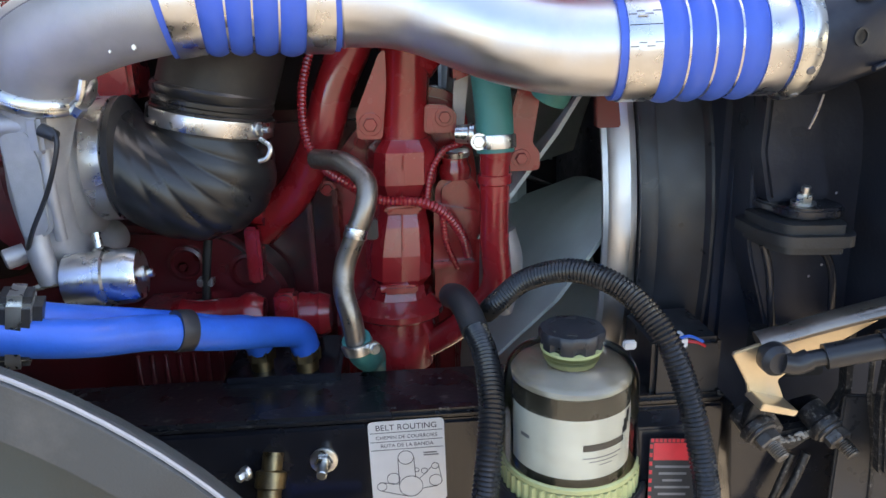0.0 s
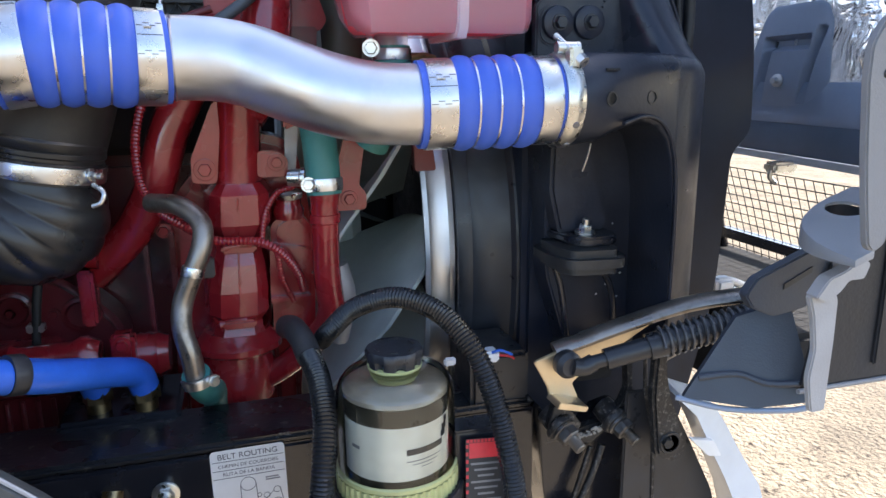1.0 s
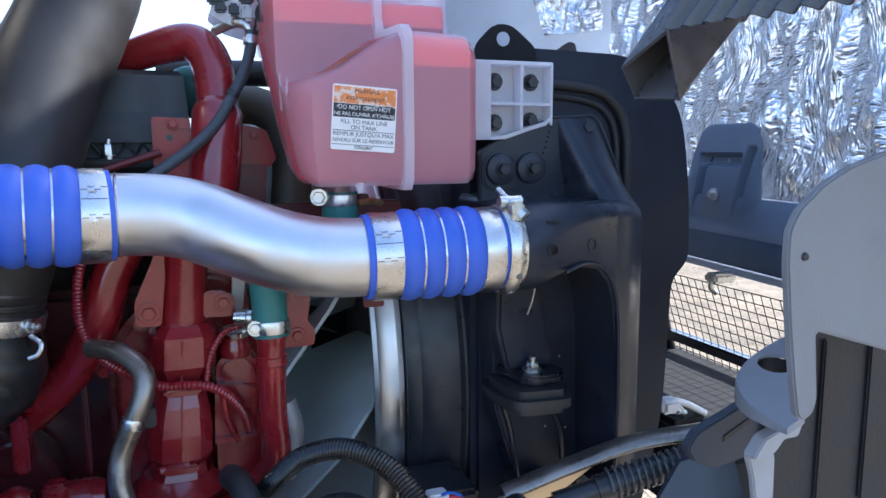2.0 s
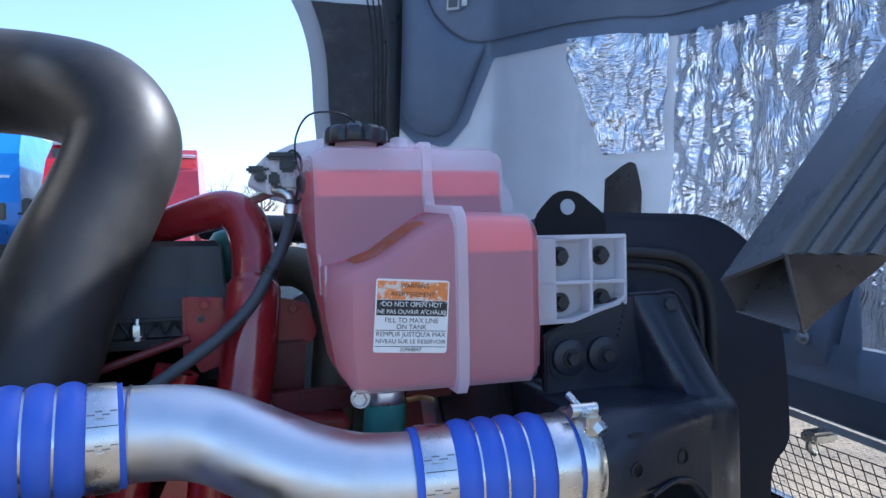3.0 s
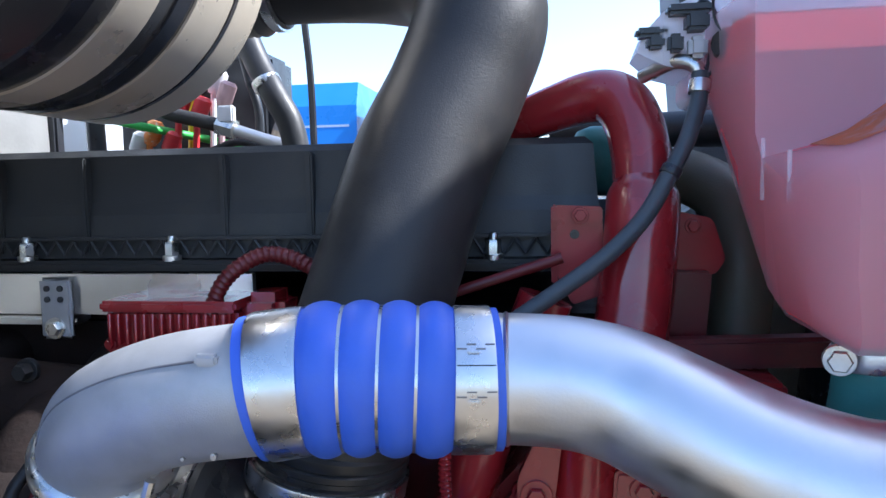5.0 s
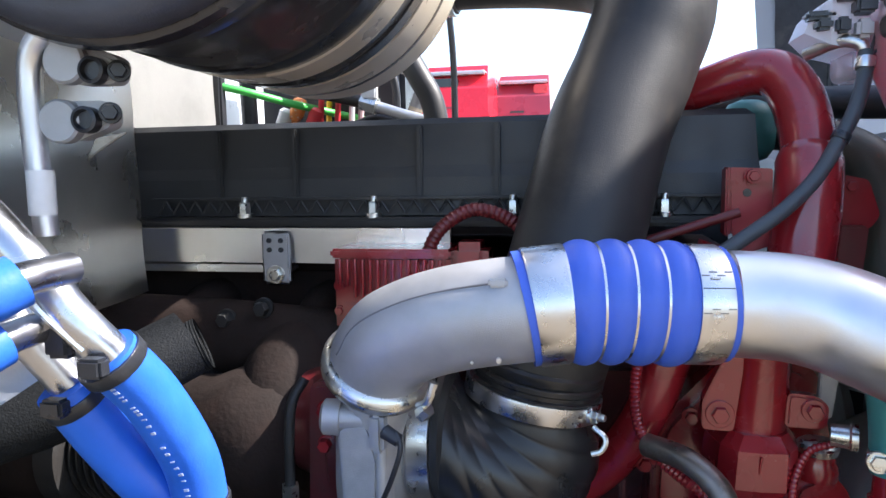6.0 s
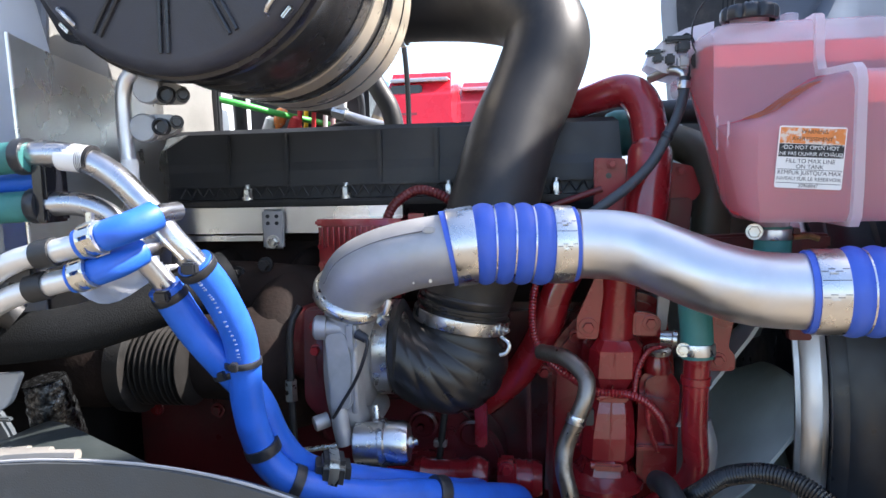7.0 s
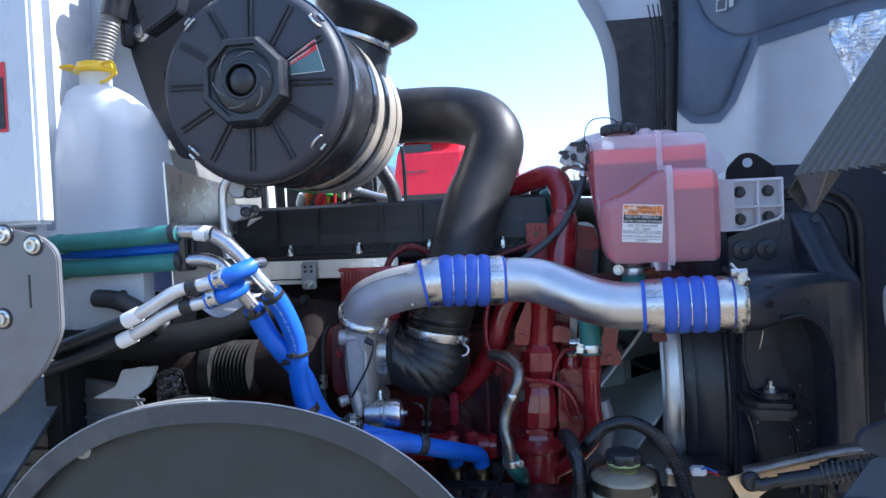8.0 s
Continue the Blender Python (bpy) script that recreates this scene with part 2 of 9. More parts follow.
TUBEBLACK = mat("satin_black_plastic_tube", (0.024, 0.0235, 0.024), 0.46, 0, 0.12, 10, 0.15, 700, spec=0.38, tint=(0.062, 0.056, 0.048), tint_scale=9, tint_low=0.5, tint_high=0.8, rough_var=0.05)
BLADE = mat("fan_blade_plastic", (0.52, 0.57, 0.54), 0.6, 0, 0.1, 15, 0.1, 200, tint=(0.42, 0.46, 0.43), tint_scale=5)
FILTERCREAM = mat("tan_end_cap", (0.40, 0.34, 0.26), 0.16, 0.2, 0.1, 30, 0.05, tint=(0.30, 0.26, 0.21), tint_scale=20)
FILTERMEDIA = mat("yellow_green_plastic", (0.46, 0.48, 0.22), 0.4, 0, 0.1, 60, 0.1, tint=(0.36, 0.37, 0.20), tint_scale=30)
PINKISH = mat("faded_pink_strap", (0.5, 0.33, 0.34), 0.6, 0, 0.1, 40, 0.1)
PADGREY = mat("grey_quilted_pad", (0.42, 0.42, 0.40), 0.7, 0, 0.08, 12, 0.2, 200, tint=(0.33, 0.33, 0.31), tint_scale=5)
GREENLINE = mat("green_nylon_line", (0.08, 0.55, 0.10), 0.4, 0, 0.05, 60, 0.02)
TRUCKRED = mat("bright_red_truck_paint", (0.62, 0.015, 0.03), 0.3, 0, 0.04, 2, 0.0, coat=0.5)
TRUCKMAROON = mat("maroon_truck_paint", (0.28, 0.03, 0.05), 0.35, 0, 0.06, 2, 0.0, coat=0.4)
TRUCKBLUE = mat("blue_truck_paint", (0.02, 0.17, 0.5), 0.35, 0, 0.04, 2, 0.0, coat=0.4)
GLASSDARK = mat("dark_window_glass", (0.02, 0.025, 0.03), 0.08, 0, 0.02, 5, 0.0)
TYRE = mat("tyre_rubber", (0.03, 0.03, 0.03), 0.75, 0, 0.15, 10, 0.3, 60)
WEATHERSTRIP = mat("grey_rubber_seal", (0.10, 0.096, 0.098), 0.6, 0, 0.2, 30, 0.35, 120, tint=(0.20, 0.175, 0.16), tint_scale=14, tint_low=0.55, tint_high=0.75)


def crinkled_foil(name):
    """Bright foil with long creases: ridged noise stretched along wandering directions, over a coarse crumple."""
    m = bpy.data.materials.new(name)
    m.use_nodes = True
    n, link = m.node_tree.nodes, m.node_tree.links.new
    b = n["Principled BSDF"]
    b.inputs["Base Color"].default_value = (0.87, 0.88, 0.9, 1)
    b.inputs["Metallic"].default_value = 1
    b.inputs["Roughness"].default_value = 0.13
    tc = n.new("ShaderNodeTexCoord")
    warp = n.new("ShaderNodeTexNoise")
    warp.inputs["Scale"].default_value = 3.2
    warp.inputs["Detail"].default_value = 2
    link(tc.outputs["Object"], warp.inputs["Vector"])
    sub = n.new("ShaderNodeVectorMath")
    sub.operation = "MULTIPLY_ADD"
    sub.inputs[1].default_value = (0.22, 0.22, 0.22)
    link(warp.outputs["Color"], sub.inputs[0])
    link(tc.outputs["Object"], sub.inputs[2])
    def ridges(stretch, detail):
        mp = n.new("ShaderNodeMapping")
        mp.inputs["Scale"].default_value = stretch
        link(sub.outputs[0], mp.inputs["Vector"])
        nz = n.new("ShaderNodeTexNoise")
        nz.inputs["Scale"].default_value = 1.0
        nz.inputs["Detail"].default_value = detail
        link(mp.outputs[0], nz.inputs["Vector"])
        c = n.new("ShaderNodeMath")
        c.operation = "SUBTRACT"
        c.inputs[1].default_value = 0.5
        link(nz.outputs["Fac"], c.inputs[0])
        ab = n.new("ShaderNodeMath")
        ab.operation = "ABSOLUTE"
        link(c.outputs[0], ab.inputs[0])
        return ab.outputs[0]

    which = n.new("ShaderNodeTexNoise")          # which way the creases run, patch by patch
    which.inputs["Scale"].default_value = 7.0
    link(tc.outputs["Object"], which.inputs["Vector"])
    sharp = n.new("ShaderNodeMapRange")
    sharp.inputs["From Min"].default_value, sharp.inputs["From Max"].default_value = 0.44, 0.56
    link(which.outputs["Fac"], sharp.inputs["Value"])
    mx = n.new("ShaderNodeMix")
    link(sharp.outputs[0], mx.inputs["Factor"])
    link(ridges((30, 82, 20), 1.0), mx.inputs["A"])
    link(ridges((34, 22, 78), 1.0), mx.inputs["B"])
    big = n.new("ShaderNodeMath")
    big.operation = "MULTIPLY_ADD"
    big.inputs[1].default_value = 1.2
    link(ridges((13, 13, 13), 0.0), big.inputs[0])
    link(mx.outputs["Result"], big.inputs[2])
    neg = n.new("ShaderNodeMath")
    neg.operation = "MULTIPLY"
    neg.inputs[1].default_value = -1.0
    link(big.outputs[0], neg.inputs[0])
    total = neg.outputs[0]
    bp = n.new("ShaderNodeBump")
    bp.inputs["Strength"].default_value = 1.0
    bp.inputs["Distance"].default_value = 0.0085
    link(total, bp.inputs["Height"])
    link(bp.outputs[0], b.inputs["Normal"])
    return m


SLEEVE = mat("woven_silver_sleeve", (0.17, 0.18, 0.19), 0.26, 0.9, 0.5, 140, 0.9, 260, tint=(0.03, 0.03, 0.032), tint_scale=130, tint_low=0.42, tint_high=0.56)
FOIL = crinkled_foil("crinkled_aluminium_foil")


def clear_plastic(name):
    m = bpy.data.materials.new(name)
    m.use_nodes = True
    n, link = m.node_tree.nodes, m.node_tree.links.new
    gl = n.new("ShaderNodeBsdfGlossy")
    gl.inputs["Roughness"].default_value = 0.12
    gl.inputs["Color"].default_value = (1, 1, 0.97, 1)
    lw = n.new("ShaderNodeFresnel")
    lw.inputs["IOR"].default_value = 1.6
    tr = n.new("ShaderNodeBsdfTransparent")
    tr.inputs["Color"].default_value = (0.97, 0.965, 0.93, 1)
    mx = n.new("ShaderNodeMixShader")
    link(lw.outputs[0], mx.inputs[0])
    link(tr.outputs[0], mx.inputs[1])
    link(gl.outputs[0], mx.inputs[2])
    link(mx.outputs[0], n["Material Output"].inputs["Surface"])
    return m


CLEAR = clear_plastic("clear_filter_bowl")
GROUND = mat("sandy_gravel_lot", (0.215, 0.175, 0.125), 0.95, 0, 0.3, 3.0, 1.0, 40, tint=(0.045, 0.035, 0.028), tint_scale=22, tint_low=0.58, tint_high=0.66, dist=0.03, spec=0.2)


# ---------------------------------------------------------------- builders
def thing(name, label, category, at, group="", kind=""):
    ob = new(name)
    ob.location = at
    ob.empty_display_size = 0.05
    return tagged(ob, label, category, group, kind)


def part(name, bm, material, parent=None, label="", smooth=True, second=None):
    """Links a bmesh, given in world metres, as one mesh under a thing or a part."""
    me = bpy.data.meshes.new(name)
    bmesh.ops.recalc_face_normals(bm, faces=bm.faces)
    bm.to_mesh(me)
    bm.free()
    me.materials.append(material)
    if second:
        me.materials.append(second)
    if smooth:
        for p in me.polygons:
            p.use_smooth = True
        me.set_sharp_from_angle(angle=radians(38))
    ob = new(name, me)
    if parent:
        ob.parent = parent
        if parent.type == "EMPTY":
            ob.matrix_parent_inverse = Matrix.Translation(-Vector(parent.location))
    return tagged(ob, label)


def solo(name, bm, material, label, category, group="", kind="", smooth=True):
    ob = part(name, bm, material, None, "", smooth)
    return tagged(ob, label, category, group, kind)


def axes(d):
    d = Vector(d).normalized()
    up = Vector((0, 0, 1)) if abs(d.z) < 0.9 else Vector((0, 1, 0))
    u = d.cross(up).normalized()
    return d, u, u.cross(d).normalized()


def spline(pts, per=8):
    """Points of a smooth curve through pts."""
    p = [Vector(q) for q in pts]
    if len(p) == 2:
        return [p[0].lerp(p[1], k / per) for k in range(per + 1)]
    ext = [2 * p[0] - p[1], *p, 2 * p[-1] - p[-2]]
    out = []
    for i in range(len(p) - 1):
        a, b, c, d = ext[i:i + 4]
        for k in range(per):
            t = k / per
            out.append(0.5 * ((2 * b) + (c - a) * t + (2 * a - 5 * b + 4 * c - d) * t * t + (3 * b - a - 3 * c + d) * t ** 3))
    out.append(p[-1])
    return out


def tube(pts, r, seg=20, per=8, bm=None, caps=True, wall=0.0, squash=1.0):
    """A round tube along a smooth curve; r is a radius, or a function of the way along (0 to 1). wall: hollow ends."""
    bm = bm or bmesh.new()
    c = spline(pts, per)
    total = [0.0]
    for a, b in zip(c, c[1:]):
        total.append(total[-1] + (b - a).length)
    d, u, v = axes(c[1] - c[0])
    rings = []
    for i, p in enumerate(c):
        dn = (c[min(i + 1, len(c) - 1)] - c[max(i - 1, 0)]).normalized()
        q = d.rotation_difference(dn)
        u, v, d = q @ u, q @ v, dn
        rad = r(total[i] / total[-1]) if callable(r) else r
        rings.append([bm.verts.new(p + rad * (math.cos(a) * u + squash * math.sin(a) * v)) for a in (2 * math.pi * k / seg for k in range(seg))])
    for a, b in zip(rings, rings[1:]):
        for k in range(seg):
            bm.faces.new((a[k], a[(k + 1) % seg], b[(k + 1) % seg], b[k]))
    if caps:
        bm.faces.new(rings[0][::-1])
        bm.faces.new(rings[-1])
    return bm


def lathe(profile, p0, d, seg=32, bm=None, caps=True):
    """A turned body: profile of (along, radius) about the axis from p0 towards d."""
    bm = bm or bmesh.new()
    p0 = Vector(p0)
    d, u, v = axes(d)
    rings = [[bm.verts.new(p0 + s * d + r * (math.cos(a) * u + math.sin(a) * v)) for a in (2 * math.pi * k / seg for k in range(seg))]
             for s, r in profile]
    for a, b in zip(rings, rings[1:]):
        for k in range(seg):
            bm.faces.new((a[k], a[(k + 1) % seg], b[(k + 1) % seg], b[k]))
    if caps:
        bm.faces.new(rings[0][::-1])
        bm.faces.new(rings[-1])
    return bm


def bevel_sharp(bm, width, segs=2, angle=30):
    es = [e for e in bm.edges if len(e.link_faces) == 2 and e.calc_face_angle(0) > radians(angle)]
    if es and width > 0:
        bmesh.ops.bevel(bm, geom=es, offset=width, segments=segs, affect="EDGES", clamp_overlap=True)
    return bm


def box(lo, hi, bev=0.003, bm=None, m=None, segs=2):
    """A bevelled block between two corners; m turns it afterwards."""
    b2 = bmesh.new()
    lo, hi = Vector(lo), Vector(hi)
    bmesh.ops.create_cube(b2, size=1, matrix=Matrix.Translation((lo + hi) / 2) @ Matrix.Diagonal((*(hi - lo), 1)))
    bevel_sharp(b2, bev, segs)
    if m is not None:
        bmesh.ops.transform(b2, matrix=m, verts=b2.verts)
    return merge(bm, b2)


def merge(bm, b2):
    if bm is None:
        return b2
    me = bpy.data.meshes.new("t")
    b2.to_mesh(me)
    b2.free()
    bm.from_mesh(me)
    bpy.data.meshes.remove(me)
    return bm


def prism(outline, a, b, axis="y", bev=0.003, bm=None, segs=2, smooth_corners=0):
    """An outline of (x, z), (y, z) or (x, y) pushed from a to b along axis."""
    b2 = bmesh.new()

    def at(p, k):
        return {"y": (p[0], k, p[1]), "x": (k, p[0], p[1]), "z": (p[0], p[1], k)}[axis]
    va = [b2.verts.new(at(p, a)) for p in outline]
    vb = [b2.verts.new(at(p, b)) for p in outline]
    b2.faces.new(va)
    b2.faces.new(vb[::-1])
    n = len(outline)
    for i in range(n):
        b2.faces.new((va[i], vb[i], vb[(i + 1) % n], va[(i + 1) % n]))
    bmesh.ops.recalc_face_normals(b2, faces=b2.faces)
    bevel_sharp(b2, bev, segs)
    return merge(bm, b2)


def rounded(outline, r, n=4):
    """The outline with its corners rounded."""
    out = []
    k = len(outline)
    for i in range(k):
        p, q, s = (Vector(outline[(i + j) % k]) for j in (-1, 0, 1))
        a, b = (p - q), (s - q)
        t = min(r, a.length * 0.45, b.length * 0.45)
        a, b = q + a.normalized() * t, q + b.normalized() * t
        for j in range(n + 1):
            f = j / n
            out.append(tuple((1 - f) ** 2 * a + 2 * f * (1 - f) * q + f * f * b))
    return out


def loft(sections, bm=None, closed=True, caps=True):
    bm = bm or bmesh.new()
    rings = [[bm.verts.new(p) for p in s] for s in sections]
    n = len(rings[0])
    for a, b in zip(rings, rings[1:]):
        for k in range(n if closed else n - 1):
            bm.faces.new((a[k], a[(k + 1) % n], b[(k + 1) % n], b[k]))
    if caps and closed:
        bm.faces.new(rings[0][::-1])
        bm.faces.new(rings[-1])
    return bm


def hexbolt(p, d, r=0.008, washer=1.5, h=0.008, bm=None, tail=0.0):
    """A flanged hex head standing on p, pointing along d."""
    bm = lathe([(-0.003, r * washer), (0.0025, r * washer), (0.003, r * washer * 0.96)], p, d, 20, bm)
    d, u, v = axes(d)
    lathe([(0.003, r), (h * 0.85, r), (h, r * 0.88)], p, d, 6, bm)
    if tail:
        lathe([(h, r * 0.55), (h + tail, r * 0.55), (h + tail + 0.001, r * 0.45)], p, d, 12, bm)
    return bm


def band(p, d, r, width, thick=0.0015, seg=40, bm=None):
    return lathe([(-width / 2, r - 0.003), (-width / 2, r + thick), (-width * 0.42, r + thick * 1.25), (width * 0.42, r + thick * 1.25), (width / 2, r + thick), (width / 2, r - 0.003)], p, d, seg, bm, caps=False)


def corrugated(pts, r, pitch=0.007, depth=0.0018, seg=14, bm=None):
    """Split loom: a tube with rounded rings."""
    c = spline(pts, 12)
    length = sum((b - a).length for a, b in zip(c, c[1:]))
    n = max(8, int(length / pitch * 4))
    step, acc, out, k = length / n, 0.0, [c[0]], 0
    for a, b in zip(c, c[1:]):
        seglen = (b - a).length
        while k < n - 1 and acc + seglen >= (k + 1) * step:
            k += 1
            out.append(a.lerp(b, ((k * step) - acc) / seglen))
        acc += seglen
    out.append(c[-1])
    bm = bm or bmesh.new()
    d, u, v = axes(out[1] - out[0])
    rings = []
    for i, p in enumerate(out):
        dn = (out[min(i + 1, len(out) - 1)] - out[max(i - 1, 0)]).normalized()
        q = d.rotation_difference(dn)
        u, v, d = q @ u, q @ v, dn
        rad = r + (0, -depth * 0.6, -depth, -depth * 0.6)[i % 4]
        rings.append([bm.verts.new(p + rad * (math.cos(2 * math.pi * j / seg) * u + math.sin(2 * math.pi * j / seg) * v)) for j in range(seg)])
    for a, b in zip(rings, rings[1:]):
        for j in range(seg):
            bm.faces.new((a[j], a[(j + 1) % seg], b[(j + 1) % seg], b[j]))
    return bm


def lettering(lines, m, bm=None):
    """Lettering in the built-in font: rows of (words, height, x, y), laid on the plane that m sets."""
    bm = bm or bmesh.new()
    for words, size, x, y in lines:
        cu = bpy.data.curves.new("words", "FONT")
        cu.body, cu.size, cu.align_x, cu.align_y = words, size, "CENTER", "CENTER"
        ob = bpy.data.objects.new("words", cu)
        scene.collection.objects.link(ob)
        me = bpy.data.meshes.new_from_object(ob.evaluated_get(bpy.context.evaluated_depsgraph_get()))
        me.transform(m @ Matrix.Translation((x, y, 0)))
        bm.from_mesh(me)
        bpy.data.objects.remove(ob)
        bpy.data.curves.remove(cu)
        bpy.data.meshes.remove(me)
    return bm


def letter_parts(name, lines, m, material, parent):
    for row in lines:
        part(name, lettering([row], m), material, parent, smooth=False)


def sheet(w, h, m, z=0.0, bm=None, r=0.0, x=0.0, y=0.0, t=0.0006):
    """A thin label plate w by h, centred at x, y on the plane of m."""
    o = [(x - w / 2, y - h / 2), (x + w / 2, y - h / 2), (x + w / 2, y + h / 2), (x - w / 2, y + h / 2)]
    if r:
        o = rounded(o, r, 3)
    b2 = prism(o, z, z + t, "z", 0)
    bmesh.ops.transform(b2, matrix=m, verts=b2.verts)
    return merge(bm, b2)


def facing(p, right, up):
    """A plane's pose from its middle and the directions of its right and its top."""
    x = Vector(right).normalized()
    z = x.cross(Vector(up)).normalized()
    y = z.cross(x)
    m = Matrix((x, y, z)).transposed().to_4x4()
    m.translation = p
    return m


def zip_tie(p, d, r, bm=None):
    bm = band(p, d, r, 0.007, 0.0012, 20, bm)
    d, u, v = axes(d)
    return box((-0.005, -0.004, -0.003), (0.005, 0.004, 0.005), 0.001, bm, facing(Vector(p) + (r + 0.002) * Vector((0, -1, 0)), d, u))


# ---------------------------------------------------------------- ground and far lot
GZ = 0.15
g = bmesh.new()
bmesh.ops.create_grid(g, x_segments=60, y_segments=60, size=1.0)
for q in g.verts:
    s = Vector((q.co.x, q.co.y))
    k = max(abs(s.x), abs(s.y))
    q.co.x, q.co.y = s.x * (6 + 900 * k ** 5), s.y * (6 + 900 * k ** 5)
    q.co.z = GZ + 0.012 * noise.noise((q.co.x * 1.5, q.co.y * 1.5, 0))
solo("ground", g, GROUND, "pale sandy gravel lot in full sunlight", "ground", kind="structure")


def far_truck(name, x, y, w, top, paint, label, panels=()):
    """A parked lorry seen from its front: cab, windscreen, hood, grille, lamps, bumper and wheels."""
    t = thing(name, label, "truck", (x, y, GZ), "parked trucks")
    h = top - GZ
    part("cab", loft([[(x - w * f / 2, yy, GZ + z), (x + w * f / 2, yy, GZ + z), (x + w * f / 2, yy + d, GZ + z), (x - w * f / 2, yy + d, GZ + z)]
                      for f, yy, d, z in ((1, y, 3.2, 0.9), (1, y, 3.2, h * 0.62), (0.92, y + 0.35, 2.8, h * 0.86), (0.84, y + 0.9, 2.2, h))]), paint, t, smooth=False)
    part("hood", loft([[(x - w * f / 2, yy, GZ + z), (x + w * f / 2, yy, GZ + z), (x + w * f / 2, y + 0.1, GZ + z), (x - w * f / 2, y + 0.1, GZ + z)]
                       for f, yy, z in ((0.9, y - 1.5, 0.55), (0.86, y - 1.55, h * 0.4), (0.8, y - 1.2, h * 0.52))]), paint, t, smooth=False)
    part("windscreen", box((x - w * 0.4, y - 0.03, GZ + h * 0.54), (x + w * 0.4, y + 0.06, GZ + h * 0.62), 0.02), GLASSDARK, t)
    part("grille", box((x - w * 0.25, y - 1.62, GZ + 0.75), (x + w * 0.25, y - 1.5, GZ + h * 0.4), 0.03), STEEL, t)
    part("bumper", box((x - w * 0.47, y - 1.7, GZ + 0.35), (x + w * 0.47, y - 1.4, GZ + 0.7), 0.05), STEEL, t)
    for nm, f0, f1, g0, g1, paint2 in panels:
        part(nm, box((x + f0 * w, y - 0.02 + max(0, g1 - 0.62) * 1.4, GZ + g0 * h), (x + f1 * w, y + 1.2, GZ + g1 * h), 0.03), paint2, t)
    for sx in (-1, 1):
        part("headlight", box((x + sx * w * 0.36 - 0.15, y - 1.6, GZ + 0.85), (x + sx * w * 0.36 + 0.15, y - 1.4, GZ + 1.1), 0.04), LABELWHITE, t)
        part("wheel", lathe([(0, 0.3), (0.02, 0.5), (0.26, 0.52), (0.28, 0.3)], (x + sx * w * 0.42 - 0.14, y - 0.5, GZ + 0.51), (1, 0, 0), 24), TYRE, t)
        part("mirror", box((x + sx * (w * 0.5 + 0.12) - 0.08, y - 0.1, GZ + h * 0.5), (x + sx * (w * 0.5 + 0.12) + 0.08, y + 0.1, GZ + h * 0.64), 0.03), BLACK, t)
        part("mirror_arm", tube([(x + sx * w * 0.48, y, GZ + h * 0.57), (x + sx * (w * 0.5 + 0.12), y, GZ + h * 0.57)], 0.02, 8, 2), BLACK, t)
    return t


far_truck("semi_truck", -2.84, 14.0, 1.5, 3.9, TRUCKRED, "bright red parked semi truck with steel grille", (("side_window", -0.40, 0.05, 0.80, 0.92, GLASSDARK), ("door_panel", -0.38, 0.02, 0.64, 0.77, TRUCKMAROON), ("marker_strip", -0.42, 0.42, 0.94, 0.96, WHITEPAINT)))
far_truck("semi_truck", -1.58, 15.5, 1.3, 3.85, TRUCKMAROON, "faded maroon parked semi truck beside a red one", (("side_window", -0.22, 0.06, 0.70, 0.78, GLASSDARK), ("red_panel", 0.18, 0.42, 0.64, 0.93, TRUCKRED), ("marker_strip", -0.42, 0.42, 0.94, 0.96, WHITEPAINT)))
far_truck("semi_truck", -5.2, 14.5, 2.4, 4.1, TRUCKBLUE, "blue parked semi truck with a high roof", (("white_panel", -0.05, 0.42, 0.55, 0.76, WHITEPAINT), ("side_window", -0.45, -0.12, 0.6, 0.74, GLASSDARK), ("vent", 0.0, 0.14, 0.55, 0.62, BLACK)))
far_truck("white_truck", 0.5, 30.0, 2.2, 3.1, WHITEPAINT, "white parked truck far across the lot")
far_truck("white_truck", 3.4, 32.0, 2.2, 3.2, WHITEPAINT, "white parked truck far across the lot")

# bare trees along the far edge
BARK = mat("bare_branch_bark", (0.2, 0.16, 0.14), 0.9, 0, 0.2, 5, 0.0)


def bare_tree(x, y, h):
    t = thing("bare_tree", "leafless tree with fine twigs at the lot edge", "tree", (x, y, GZ), "trees along the lot")
    part("trunk", tube([(x, y, GZ), (x + 0.1, y, GZ + h * 0.3), (x, y, GZ + h * 0.6)], lambda s: 0.18 * (1 - s * 0.7), 8, 4), BARK, t)
    b = bmesh.new()
    for k in range(46):
        z = GZ + h * random.uniform(0.25, 0.6)
        a, l = random.uniform(0, 6.28), h * random.uniform(0.15, 0.42)
        p1 = Vector((x + l * 0.5 * math.cos(a), y + l * 0.5 * math.sin(a), z + l * 0.45))
        p2 = Vector((x + l * 0.75 * math.cos(a), y + l * 0.75 * math.sin(a), z + l * 1.0))
        tube([(x, y, z), p1, p2], lambda s: 0.05 * (1 - s * 0.85), 5, 3, b)
        for j in range(3):
            e = p1.lerp(p2, random.random())
            tube([e, e + Vector((random.uniform(-0.5, 0.5), random.uniform(-0.5, 0.5), random.uniform(0.3, 0.9)))], 0.015, 4, 2, b)
    part("twig_crown", b, BARK, t)


for k, x in enumerate((-22, -15, -11, -4, 1, 5, 9, 16, 24)):
    bare_tree(x + 1.2 * math.sin(k * 7), 62 + 5 * math.cos(k * 3), 6.5 + 1.8 * math.sin(k * 5))


